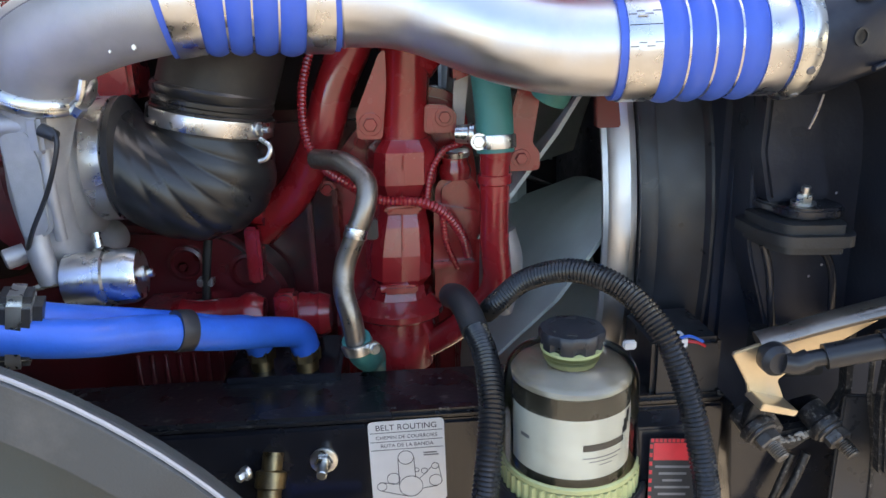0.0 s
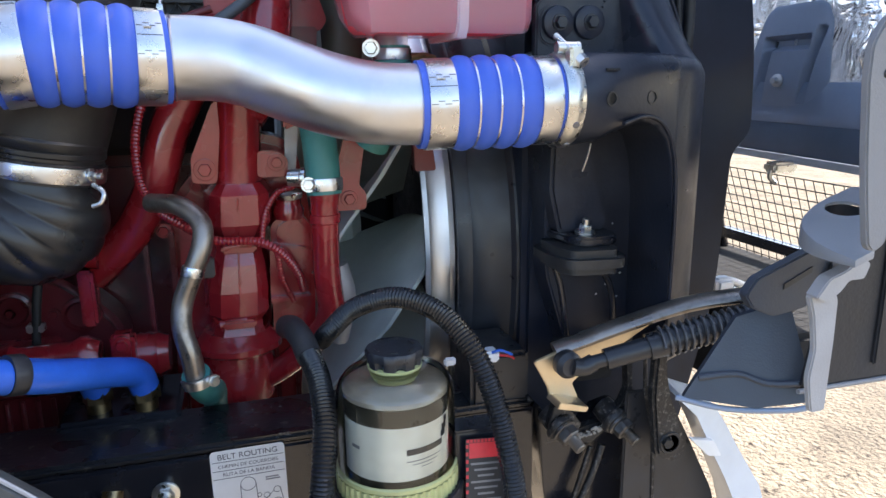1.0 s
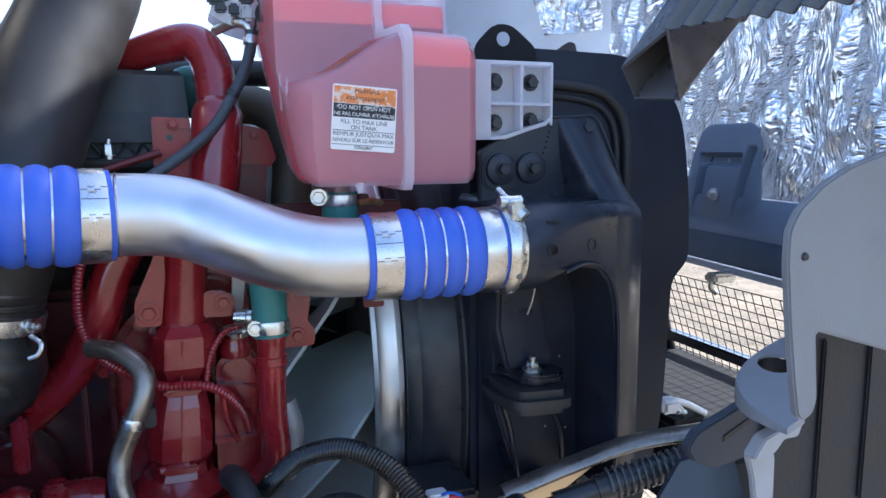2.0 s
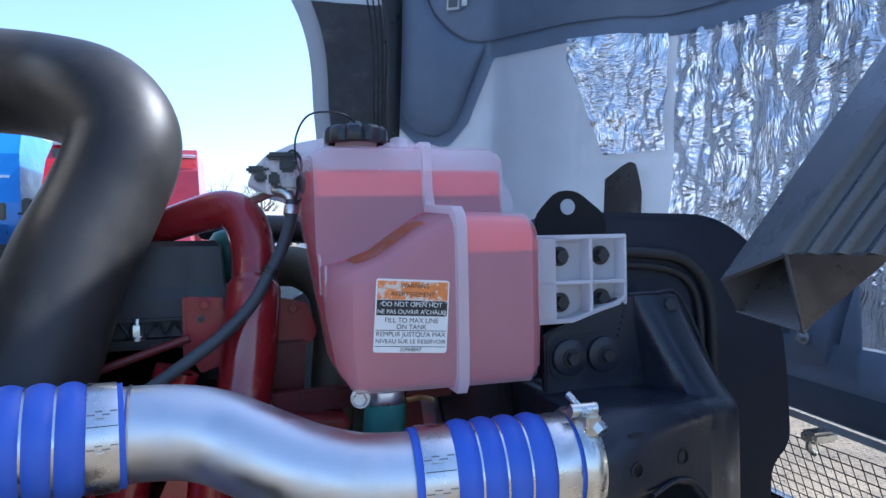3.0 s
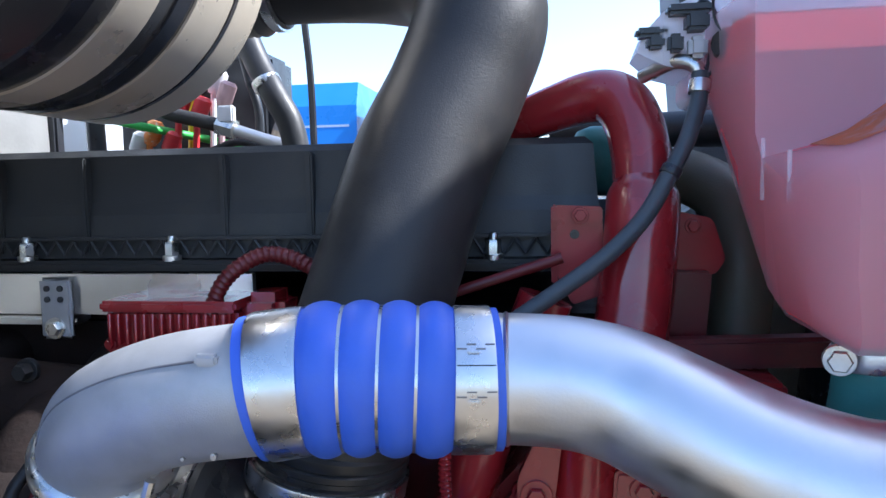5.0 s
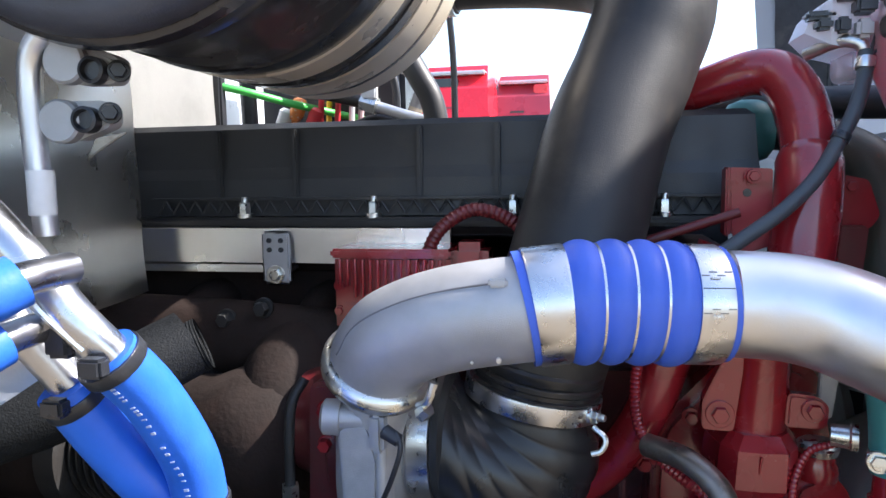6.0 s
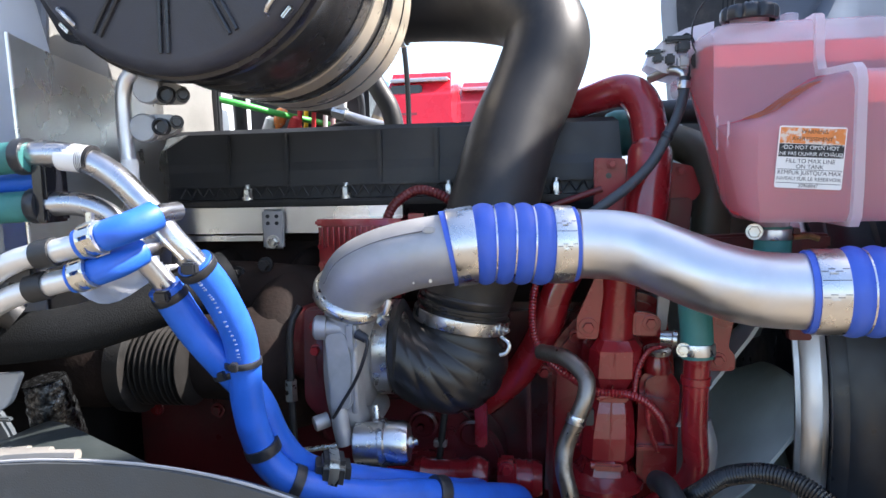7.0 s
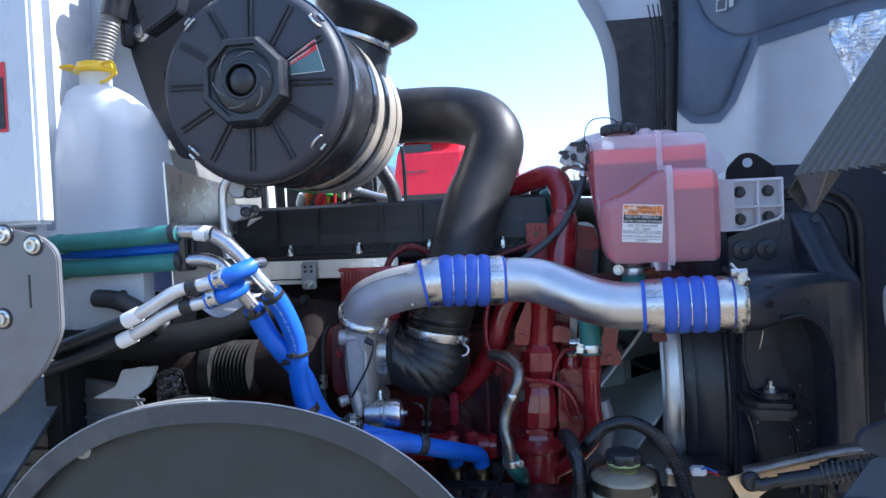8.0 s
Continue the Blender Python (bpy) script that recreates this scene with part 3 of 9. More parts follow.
# ---------------------------------------------------------------- frame rail and engine
rail = thing("frame_rail", "black painted steel frame rail, dusty on its upper flange", "truck frame", (-0.2, 0.8, 0.8))
part("web", box((-1.6, 0.757, 0.80), (0.33, 0.775, 1.118), 0.004), GLOSSBLACK, rail)
part("flange", box((-1.6, 0.757, 1.119), (0.33, 0.875, 1.131), 0.005), RAILBLACK, rail, "dusty black upper flange")
part("lower_flange", box((-1.6, 0.757, 0.787), (0.33, 0.875, 0.799), 0.005), GLOSSBLACK, rail)
part("gusset", prism([(-0.47, 1.118), (-0.36, 1.118), (-0.24, 0.98), (-0.24, 0.86), (-0.47, 0.86)], 0.742, 0.756, "y", 0.004), BLACK, rail)
part("bolt", hexbolt((-0.157, 0.757, 1.075), (0, -1, 0), 0.011, 1.5, 0.01, tail=0.022), ZINC, rail, "zinc bolt with a nut and thread")

eng = thing("engine", "dark red diesel engine with a long black valve cover", "engine", (-0.4, 1.2, 0.75))
part("block", box((-0.95, 1.08, 0.72), (0.02, 1.5, 1.46), 0.02), SHADEDRED, eng)
part("cylinder_head", box((-0.93, 1.05, 1.46), (-0.0, 1.5, 1.585), 0.012), RUST, eng)
part("gasket_rail", box((-0.95, 1.005, 1.638), (-0.02, 1.5, 1.650), 0.004), IRON, eng)
part("valve_cover", loft([[(x0, y0, z), (x1, y0, z), (x1, 1.5 - dy, z), (x0, 1.5 - dy, z)] for x0, x1, y0, dy, z in (
    (-0.95, -0.02, 1.028, 0, 1.651), (-0.95, -0.02, 1.032, 0, 1.70), (-0.95, -0.022, 1.036, 0, 1.715), (-0.947, -0.026, 1.042, 0.01, 1.768), (-0.94, -0.034, 1.055, 0.03, 1.776))]), COVER, eng, smooth=False)
for x in (-0.885, -0.71, -0.60, -0.43, -0.33, -0.255, -0.16):
    part("cover_rib", box((x - 0.004, 1.026, 1.655), (x + 0.004, 1.04, 1.766), 0.002), COVER, eng)
for x in (-0.849, -0.669, -0.489, -0.309, -0.129):
    part("cover_stud", hexbolt((x, 1.018, 1.652), (0, 0, 1), 0.008, 1.3, 0.018, tail=0.006), ZINC, eng)
b = bmesh.new()
for x in np.arange(-0.80, -0.06, 0.022):       # cast lattice along the foot of the cover
    tube([(x, 1.022, 1.655), (x + 0.011, 1.022, 1.672)], 0.0016, 5, 1, b)
    tube([(x + 0.011, 1.022, 1.672), (x + 0.022, 1.022, 1.655)], 0.0016, 5, 1, b)
box((-0.81, 1.018, 1.672), (-0.05, 1.03, 1.676), 0.001, b)
part("lattice", b, COVER, eng, "cast lattice strip")
part("heat_shield", loft([[(x, 0.993 + 0.002 * math.sin(x * 60), z) for x in np.linspace(-0.95, -0.385, 12)] + [(x, 1.004, z) for x in np.linspace(-0.385, -0.95, 12)]
                               for z in (1.592, 1.600, 1.62, 1.634, 1.637)]), SHIELD, eng, "dull aluminium heat shield strip")
part("shield_bracket", box((-0.632, 0.984, 1.565), (-0.592, 0.992, 1.634), 0.004), CAST, eng)
b = bmesh.new()
for dx in (-0.008, 0.008):
    for dz in (1.622, 1.61):
        lathe([(0, 0.0035), (0.002, 0.0033)], (-0.612 + dx, 0.984, dz), (0, -1, 0), 12, b)
part("rivets", b, BLACK, eng)
part("bracket_bolt", hexbolt((-0.612, 0.984, 1.578), (0, -1, 0), 0.008), ZINC, eng)
part("shield_lip", box((-0.95, 1.0, 1.578), (-0.60, 1.03, 1.588), 0.003), SHIELD, eng)
# exhaust manifold, stained brown
b = tube([(-0.92, 0.98, 1.50), (-0.75, 0.97, 1.50), (-0.55, 0.96, 1.49), (-0.40, 0.97, 1.47)], 0.05, 18)
part("exhaust_manifold", b, RUST, eng, "heat-stained brown exhaust manifold")
for x in (-0.88, -0.73, -0.56):
    part("manifold_runner", tube([(x, 0.98, 1.50), (x, 1.02, 1.525), (x, 1.07, 1.53)], 0.034, 14, 4), RUST, eng)
for x, z in ((-0.92, 1.45), (-0.83, 1.55), (-0.68, 1.46), (-0.655, 1.53), (-0.605, 1.545), (-0.6, 1.44)):
    part("manifold_bolt", hexbolt((x, 0.93, z), (0, -1, 0), 0.009, 1.4, 0.014), IRON, eng)
part("side_cover", prism(rounded([(-0.90, 1.03), (-0.22, 1.03), (-0.22, 1.22), (-0.30, 1.30), (-0.55, 1.32), (-0.90, 1.30)], 0.03), 1.0, 1.08, "y", 0.01), SHADEDRED, eng)
for x in (-0.86, -0.74, -0.62, -0.5):
    part("side_bolt", hexbolt((x, 1.0, 1.27), (0, -1, 0), 0.009), RED, eng)
part("oil_module", box((-0.42, 0.90, 1.165), (-0.29, 1.0, 1.215), 0.012), RED, eng)
part("oil_pipe", lathe([(0, 0.026), (0.012, 0.03), (0.02, 0.026), (0.085, 0.026), (0.095, 0.032), (0.105, 0.032), (0.12, 0.024)], (-0.36, 0.92, 1.20), (1, 0, 0), 20), RED, eng)
part("oil_plate", box((-0.225, 0.90, 1.16), (-0.195, 0.93, 1.235), 0.005), RED, eng)
part("plate_bolt", hexbolt((-0.21, 0.90, 1.222), (0, -1, 0), 0.008), RED, eng)
part("oil_fitting", lathe([(0, 0.03)] + [(0.006 + 0.006 * k, 0.03 + 0.002 * (k % 2)) for k in range(6)] + [(0.05, 0.026)], (-0.205, 0.94, 1.19), (1, 0, 0), 20), RED, eng)
part("front_casting", prism(rounded([(-0.16, 1.0), (0.02, 1.0), (0.04, 1.2), (0.06, 1.36), (0.04, 1.48), (-0.05, 1.5), (-0.14, 1.4)], 0.03), 0.98, 1.1, "y", 0.012), RED, eng)
part("front_boss", lathe([(0, 0.03), (0.03, 0.03), (0.034, 0.026)], (0.02, 0.98, 1.31), (0, -1, 0), 18), RED, eng)
# cast details on the engine's side: cooler cover with fins, bolt rows, webs, core plugs
part("cooler_cover", prism(rounded([(-0.44, 1.045), (-0.25, 1.045), (-0.25, 1.135), (-0.27, 1.15), (-0.44, 1.15)], 0.01), 0.945, 1.0, "y", 0.006), SHADEDRED, eng, "finned oil cooler cover")
for k in range(9):
    part("cooler_fin", box((-0.430 + 0.019 * k, 0.939, 1.055), (-0.424 + 0.019 * k, 0.946, 1.140), 0.0015, segs=1), SHADEDRED, eng)
for k in range(12):
    part("cover_bolt", hexbolt((-0.86 + 0.055 * k, 1.0, 1.29 if k < 7 else 1.262 - 0.006 * (k - 7)), (0, -1, 0), 0.006, 1.4, 0.007), SHADEDRED, eng)
for x, z in ((-0.52, 1.24), (-0.36, 1.255), (-0.275, 1.24)):
    part("core_plug", lathe([(0, 0.026), (0.006, 0.026), (0.008, 0.021), (0.003, 0.018)], (x, 1.0, z), (0, -1, 0), 24), SHADEDRED, eng)
for x in (-0.18, -0.145, -0.01, 0.02):
    part("casting_web", box((x, 0.966, 1.03), (x + 0.007, 0.984, 1.36), 0.003), SHADEDRED, eng)
for x, z in ((-0.15, 1.36), (-0.12, 1.12), (-0.10, 1.42), (0.03, 1.43), (0.035, 1.22)):
    part("casting_bolt", hexbolt((x, 0.975, z), (0, -1, 0), 0.0075, 1.45, 0.010), RED, eng)
part("thermostat_cover", prism(rounded([(-0.012, 1.255), (0.045, 1.265), (0.048, 1.335), (-0.008, 1.345)], 0.006), 0.905, 0.925, "y", 0.004), RED, eng)
part("ledge", box((-0.012, 0.896, 1.262), (0.044, 0.908, 1.270), 0.002), RED, eng)
ds = thing("dipstick_tube", "thin dark dipstick tube clipped to the engine side", "engine pipe", (-0.3, 0.96, 1.05))
part("tube", tube([(-0.335, 0.97, 1.02), (-0.332, 0.955, 1.15), (-0.318, 0.95, 1.27), (-0.305, 0.965, 1.36), (-0.31, 0.98, 1.45)], 0.006, 10, 6), IRON, ds)
part("clip", box((-0.334, 0.945, 1.235), (-0.312, 0.962, 1.247), 0.002), ZINC, ds)

# ---------------------------------------------------------------- thermostat riser (red, centre)
riser = thing("coolant_riser", "glossy dark red cast coolant riser pipe with bolted ears", "engine pipe", (-0.06, 0.92, 1.15))
part("pipe", lathe([(0, 0.032), (0.12, 0.032), (0.124, 0.0345), (0.15, 0.0345), (0.155, 0.031), (0.16, 0.031)], (-0.045, 0.925, 1.42), (0.06, 0.02, 1), 28), RED, riser)
# cast hexagonal body with flat faces
b = bmesh.new()
secs = []
for z, w, c in ((1.432, 0.034, -0.043), (1.418, 0.046, -0.044), (1.378, 0.048, -0.046), (1.358, 0.036, -0.048), (1.338, 0.036, -0.050), (1.322, 0.041, -0.051), (1.285, 0.047, -0.054), (1.252, 0.047, -0.056), (1.238, 0.036, -0.057), (1.222, 0.042, -0.058)):
    secs.append([(c + w * x, 0.92 + w * y, z) for x, y in ((-1, 0.5), (-0.82, -0.45), (-0.5, -0.86), (0.02, -0.90), (0.52, -0.86), (0.84, -0.45), (1, 0.5), (0.5, 1), (-0.5, 1))])
loft(secs, b)
bevel_sharp(b, 0.002, 2, 20)
part("body", b, RED, riser, smooth=False)
for x, z in ((-0.050, 1.350), (-0.064, 1.243)):
    part("cross_bolt", lathe([(0, 0.0065), (0.004, 0.0065), (0.004, 0.0052), (0.030, 0.0052), (0.030, 0.0068), (0.036, 0.0068)], (x - 0.018, 0.880, z), (1, 0.05, 0.08), 10), RED, riser)
part("parting_line", tube([(-0.046, 0.876, 1.415), (-0.05, 0.884, 1.35), (-0.053, 0.878, 1.28), (-0.057, 0.883, 1.235)], 0.0012, 6, 4), RED, riser)
part("step", box((-0.072, 0.876, 1.342), (-0.026, 0.90, 1.352), 0.003), RED, riser)
part("lower_step", box((-0.078, 0.872, 1.236), (-0.034, 0.90, 1.248), 0.003), RED, riser)
part("flange", lathe([(0, 0.058), (0.004, 0.062), (0.012, 0.062), (0.016, 0.056), (0.03, 0.046)], (-0.060, 0.93, 1.192), (0, 0, 1), 32), RED, riser)
part("base", lathe([(0, 0.05), (0.05, 0.055), (0.08, 0.05)], (-0.062, 0.94, 1.115), (0, 0, 1), 28), RED, riser)
b = prism(rounded([(-0.101, 1.435), (-0.070, 1.434), (-0.062, 1.50), (-0.062, 1.542), (-0.070, 1.536), (-0.101, 1.466)], 0.006), 0.893, 0.912, "y", 0.003)
part("ear", b, RED, riser)
b = prism(rounded([(-0.018, 1.438), (0.022, 1.438), (0.024, 1.462), (0.012, 1.472), (-0.016, 1.474)], 0.006), 0.902, 0.920, "y", 0.003)
part("ear", b, RED, riser)
part("ear_bolt", hexbolt((-0.084, 0.893, 1.453), (0, -1, 0), 0.009, 1.6, 0.009), RED, riser)
part("ear_bolt", hexbolt((0.008, 0.902, 1.458), (0, -1, 0), 0.008, 1.5, 0.009), RED, riser)

# pump casting to the right of it
pump = thing("coolant_pump", "dark red cast coolant pump housing with bolts", "engine pump", (0.03, 0.95, 1.2))
part("housing", prism(rounded([(-0.01, 1.20), (0.05, 1.2), (0.055, 1.36), (0.03, 1.39), (-0.005, 1.37)], 0.012), 0.915, 1.0, "y", 0.008), RED, pump)
part("boss", lathe([(0, 0.02), (0.012, 0.022), (0.02, 0.018), (0.03, 0.018)], (0.022, 0.93, 1.375), (0, 0, 1), 18), RED, pump)
part("cap", lathe([(0, 0.02), (0.007, 0.021), (0.01, 0.017)], (0.022, 0.93, 1.405), (0, -0.1, 1), 18), ZINC, pump)
part("rib", box((-0.002, 0.908, 1.325), (0.05, 0.918, 1.333), 0.002, m=None), RED, pump)
part("ear", prism(rounded([(0.075, 1.385), (0.13, 1.385), (0.13, 1.41), (0.12, 1.42), (0.13, 1.48), (0.11, 1.52), (0.085, 1.43), (0.075, 1.42)], 0.008), 0.905, 0.918, "y", 0.003), RED, pump)
part("ear_bolt", hexbolt((0.105, 0.905, 1.402), (0, -1, 0), 0.008, 1.5, 0.009), RED, pump)
part("bracket", prism([(0.02, 1.5), (0.125, 1.54), (0.125, 1.555), (0.02, 1.56)], 0.9, 0.96, "y", 0.004), RED, pump)
part("steel_bracket", prism(rounded([(0.02, 1.44), (0.035, 1.44), (0.045, 1.53), (0.025, 1.53)], 0.004), 0.93, 0.94, "y", 0.002), CAST, pump)
part("steel_nipple", lathe([(0, 0.011), (0.016, 0.012), (0.018, 0.014), (0.024, 0.014)], (0.022, 0.893, 1.437), (1, -0.3, 0), 16), ZINC, pump)

# right-hand red pipe and green hose
rp = thing("coolant_pipe", "dark red steel coolant pipe bending under the filter", "engine pipe", (0.06, 0.86, 1.1))
part("pipe", tube([(0.064, 0.845, 1.432), (0.063, 0.848, 1.38), (0.063, 0.855, 1.31), (0.066, 0.862, 1.25), (0.045, 0.885, 1.205), (-0.01, 0.92, 1.15), (-0.084, 0.95, 1.106)], lambda s: 0.0205 if s < 0.04 else 0.0185, 20, 8), RED, rp)
part("collar", lathe([(0, 0.0185), (0.002, 0.021), (0.012, 0.021), (0.014, 0.0185)], (0.063, 0.848, 1.395), (0, 0, -1), 24), RED, rp)
gh = thing("coolant_hose", "short green rubber coolant hose with a steel clamp", "hose", (0.062, 0.84, 1.42))
part("hose", tube([(0.05, 0.875, 1.56), (0.058, 0.862, 1.52), (0.062, 0.85, 1.475), (0.064, 0.845, 1.42)], 0.0225, 22, 8), GREENHOSE, gh)
part("clamp_band", band((0.064, 0.845, 1.433), (0.02, -0.08, -1), 0.0228, 0.016, 0.0012), STEEL, gh)
part("clamp_bolt", hexbolt((0.043, 0.832, 1.435), (-0.2, -1, 0.1), 0.0075, 1.35, 0.008), ZINC, gh)

# left curved red pipe, steel tube, loom
ep = thing("oil_return_pipe", "dark red curved pipe behind a ribbed wire loom", "engine pipe", (-0.16, 0.97, 1.3))
part("pipe", tube([(-0.075, 0.95, 1.62), (-0.098, 0.95, 1.56), (-0.128, 0.95, 1.50), (-0.152, 0.953, 1.43), (-0.185, 0.97, 1.37), (-0.225, 0.985, 1.325), (-0.25, 1.0, 1.30)], 0.026, 22, 8), RED, ep)
part("elbow", tube([(-0.235, 0.965, 1.33), (-0.265, 0.97, 1.335), (-0.29, 0.98, 1.35)], 0.017, 14, 5), RED, ep)
part("foot", box((-0.265, 0.95, 1.235), (-0.245, 0.99, 1.315), 0.004), RED, ep)
st = thing("steel_tube", "bent bare steel tube ending in a green hose", "engine pipe", (-0.11, 0.8, 1.17))
part("tube", tube([(-0.155, 0.90, 1.412), (-0.118, 0.86, 1.413), (-0.092, 0.83, 1.395), (-0.092, 0.815, 1.37), (-0.106, 0.81, 1.335), (-0.120, 0.808, 1.30), (-0.123, 0.80, 1.27), (-0.115, 0.793, 1.235), (-0.112, 0.793, 1.205)], 0.0125, 18, 8), TANSTEEL, st)
part("clip", band((-0.105, 0.811, 1.338), (-0.25, -0.1, -0.9), 0.0128, 0.012, 0.001), STEEL, st)
part("clip_arm", box((-0.10, 0.822, 1.325), (-0.08, 0.838, 1.350), 0.002), BLACK, st)
part("hose", tube([(-0.112, 0.793, 1.212), (-0.107, 0.808, 1.188), (-0.102, 0.845, 1.163), (-0.098, 0.893, 1.142), (-0.096, 0.91, 1.09)], 0.0175, 20, 6), GREENHOSE, st, "green rubber hose end")
part("hose_clamp", band((-0.111, 0.7935, 1.203), (0.15, 0.05, -1), 0.0178, 0.012, 0.0012), STEEL, st)
part("clamp_bolt", hexbolt((-0.091, 0.782, 1.205), (0.5, -1, 0.1), 0.006, 1.3, 0.007), ZINC, st)
lm = thing("wire_loom", "thin red ribbed wire loom winding across the pipes", "wiring", (-0.15, 0.9, 1.35))
part("loom", corrugated([(-0.145, 0.915, 1.565), (-0.165, 0.91, 1.5), (-0.166, 0.905, 1.44), (-0.148, 0.895, 1.405), (-0.115, 0.87, 1.385), (-0.078, 0.862, 1.365), (-0.03, 0.862, 1.360), (0.0, 0.868, 1.345), (0.025, 0.885, 1.31), (0.035, 0.9, 1.275)], 0.0066, 0.005, 0.0014), RED, lm)
part("loom", corrugated([(-0.02, 0.868, 1.355), (-0.012, 0.885, 1.39), (0.005, 0.9, 1.415), (0.03, 0.9, 1.425)], 0.0045, 0.005, 0.001), RED, lm)
part("loom", corrugated([(0.0, 0.87, 1.345), (0.005, 0.885, 1.30), (0.02, 0.9, 1.26)], 0.0045, 0.005, 0.001), RED, lm)
part("tie", band((-0.088, 0.859, 1.368), (1, 0, -0.2), 0.0072, 0.004, 0.001, 14), BLACK, lm)

# ---------------------------------------------------------------- turbocharger
tb = thing("turbocharger", "cast turbocharger with aluminium compressor and red centre housing", "turbocharger", (-0.42, 0.85, 1.3))
MOUTH = (-0.414, 0.782, 1.518)
CX, CY, CZ = -0.416, 0.86, 1.428
part("compressor_housing", lathe([(-0.02, 0.03), (-0.02, 0.095), (-0.008, 0.108), (0.012, 0.105), (0.022, 0.08), (0.03, 0.064), (0.05, 0.064)], (CX - 0.014, CY, CZ), (1, 0, 0), 40), CASTGREY, tb)
part("scroll", tube([(-0.418, 0.905, 1.325), (-0.424, 0.845, 1.318), (-0.428, 0.79, 1.345), (-0.429, 0.772, 1.40), (-0.426, 0.774, 1.45), MOUTH], lambda s: 0.023 + 0.008 * s + 0.008 * max(0, s - 0.7) / 0.3, 26, 8), CASTGREY, tb)
part("scroll_rib", tube([(-0.406, 0.752, 1.47), (-0.406, 0.748, 1.42), (-0.408, 0.755, 1.36)], 0.006, 10, 6), CASTGREY, tb)
part("scroll_pad", prism(rounded([(-0.446, 1.475), (-0.414, 1.478), (-0.406, 1.44), (-0.410, 1.37), (-0.44, 1.36)], 0.010), 0.742, 0.78, "y", 0.008), CASTGREY, tb)
part("inlet_ring", lathe([(0, 0.060), (0, 0.066), (0.003, 0.0715), (0.024, 0.0715), (0.027, 0.066)], (CX + 0.020, CY, CZ), (1, 0, 0), 40), STEEL, tb, "polished steel band clamp")
# Turbo centre takes the shaded red, to hold down its sunlit faces.
part("centre_housing", lathe([(0, 0.07), (0.012, 0.098), (0.035, 0.1), (0.055, 0.074), (0.075, 0.062), (0.095, 0.056)], (CX - 0.02, CY + 0.02, CZ), (-1, 0, 0), 36), SHADEDRED, tb, "red painted centre housing")
part("back_plate", prism(rounded([(-0.490, 1.50), (-0.440, 1.505), (-0.436, 1.35), (-0.47, 1.335), (-0.495, 1.36)], 0.012), 0.785, 0.93, "y", 0.010), SHADEDRED, tb)
part("flange", prism(rounded([(-0.462, 1.52), (-0.450, 1.52), (-0.448, 1.34), (-0.460, 1.34)], 0.004), 0.772, 0.93, "y", 0.004), SHADEDRED, tb)
part("turbine_housing", tube([(-0.55, 1.02, 1.46), (-0.56, 0.97, 1.48), (-0.57, 0.91, 1.46), (-0.575, 0.88, 1.40), (-0.57, 0.90, 1.33), (-0.56, 0.95, 1.31)], lambda s: 0.060 - 0.015 * s, 22, 8), RUST, tb, "rust-brown iron turbine housing")
part("turbine_core", lathe([(0, 0.06), (0.03, 0.08), (0.08, 0.085), (0.12, 0.07), (0.17, 0.068)], (-0.53, 0.89, 1.40), (-1, 0.0, 0), 32), RUST, tb)
part("outlet_ring", lathe([(0, 0.058), (0.0, 0.077), (0.026, 0.078), (0.030, 0.060)], (-0.806, 0.85, 1.398), (1, 0, 0), 40), IRON, tb, "grey iron outlet ring")
prof = []
for k in range(9):
    prof += [(0.03 + k * 0.0094, 0.056), (0.034 + k * 0.0094, 0.065), (0.0358 + k * 0.0094, 0.065), (0.0390 + k * 0.0094, 0.056)]
part("bellows", lathe(prof, (-0.806, 0.85, 1.398), (1, 0, 0), 40), BELLOWSTEEL, tb, "ribbed steel exhaust bellows")
part("exhaust_outlet", lathe([(0, 0.066), (-0.04, 0.072), (-0.14, 0.072), (-0.2, 0.066)], (-0.806, 0.85, 1.398), (1, 0, 0), 32), RUST, tb)
part("boss", lathe([(0, 0.013), (0.03, 0.013), (0.03, 0.017), (0.045, 0.017), (0.048, 0.013)], (-0.415, 0.757, 1.478), (-1, -0.15, 0.05), 18), CAST, tb)
for z in (1.475, 1.44, 1.33):
    part("housing_bolt", hexbolt((-0.472, 0.785, z), (0, -1, 0), 0.007, 1.3, 0.012), RED, tb)
part("scroll_lug", box((-0.413, 0.734, 1.452), (-0.399, 0.765, 1.49), 0.004), CAST, tb)
part("foot_lug", lathe([(0, 0.011), (0.02, 0.011), (0.022, 0.008)], (-0.452, 0.765, 1.345), (-0.8, -0.5, -0.2), 14), CAST, tb)
act = part("actuator", lathe([(0, 0.026), (0.002, 0.03), (0.035, 0.03), (0.037, 0.034), (0.043, 0.034), (0.045, 0.031), (0.068, 0.030), (0.076, 0.026), (0.078, 0.012)], (-0.412, 0.762, 1.311), (1, 0.05, 0.05), 36), STEEL, tb, "zinc-plated actuator canister")
part("actuator_nipple", lathe([(0, 0.009), (0.004, 0.009), (0.006, 0.005), (0.011, 0.005)], (-0.335, 0.766, 1.315), (1, 0.05, 0.05), 12), ZINC, act)
part("actuator_bracket", tube([(-0.43, 0.758, 1.39), (-0.43, 0.75, 1.35), (-0.425, 0.752, 1.315)], 0.012, 12, 5), CAST, tb)
part("actuator_rod", tube([(-0.425, 0.765, 1.31), (-0.5, 0.77, 1.295), (-0.56, 0.78, 1.29)], 0.004, 8, 3), ZINC, tb)
part("band_screw", tube([(-0.392, 0.80, 1.355), (-0.388, 0.792, 1.32)], 0.005, 10, 2), ZINC, tb)
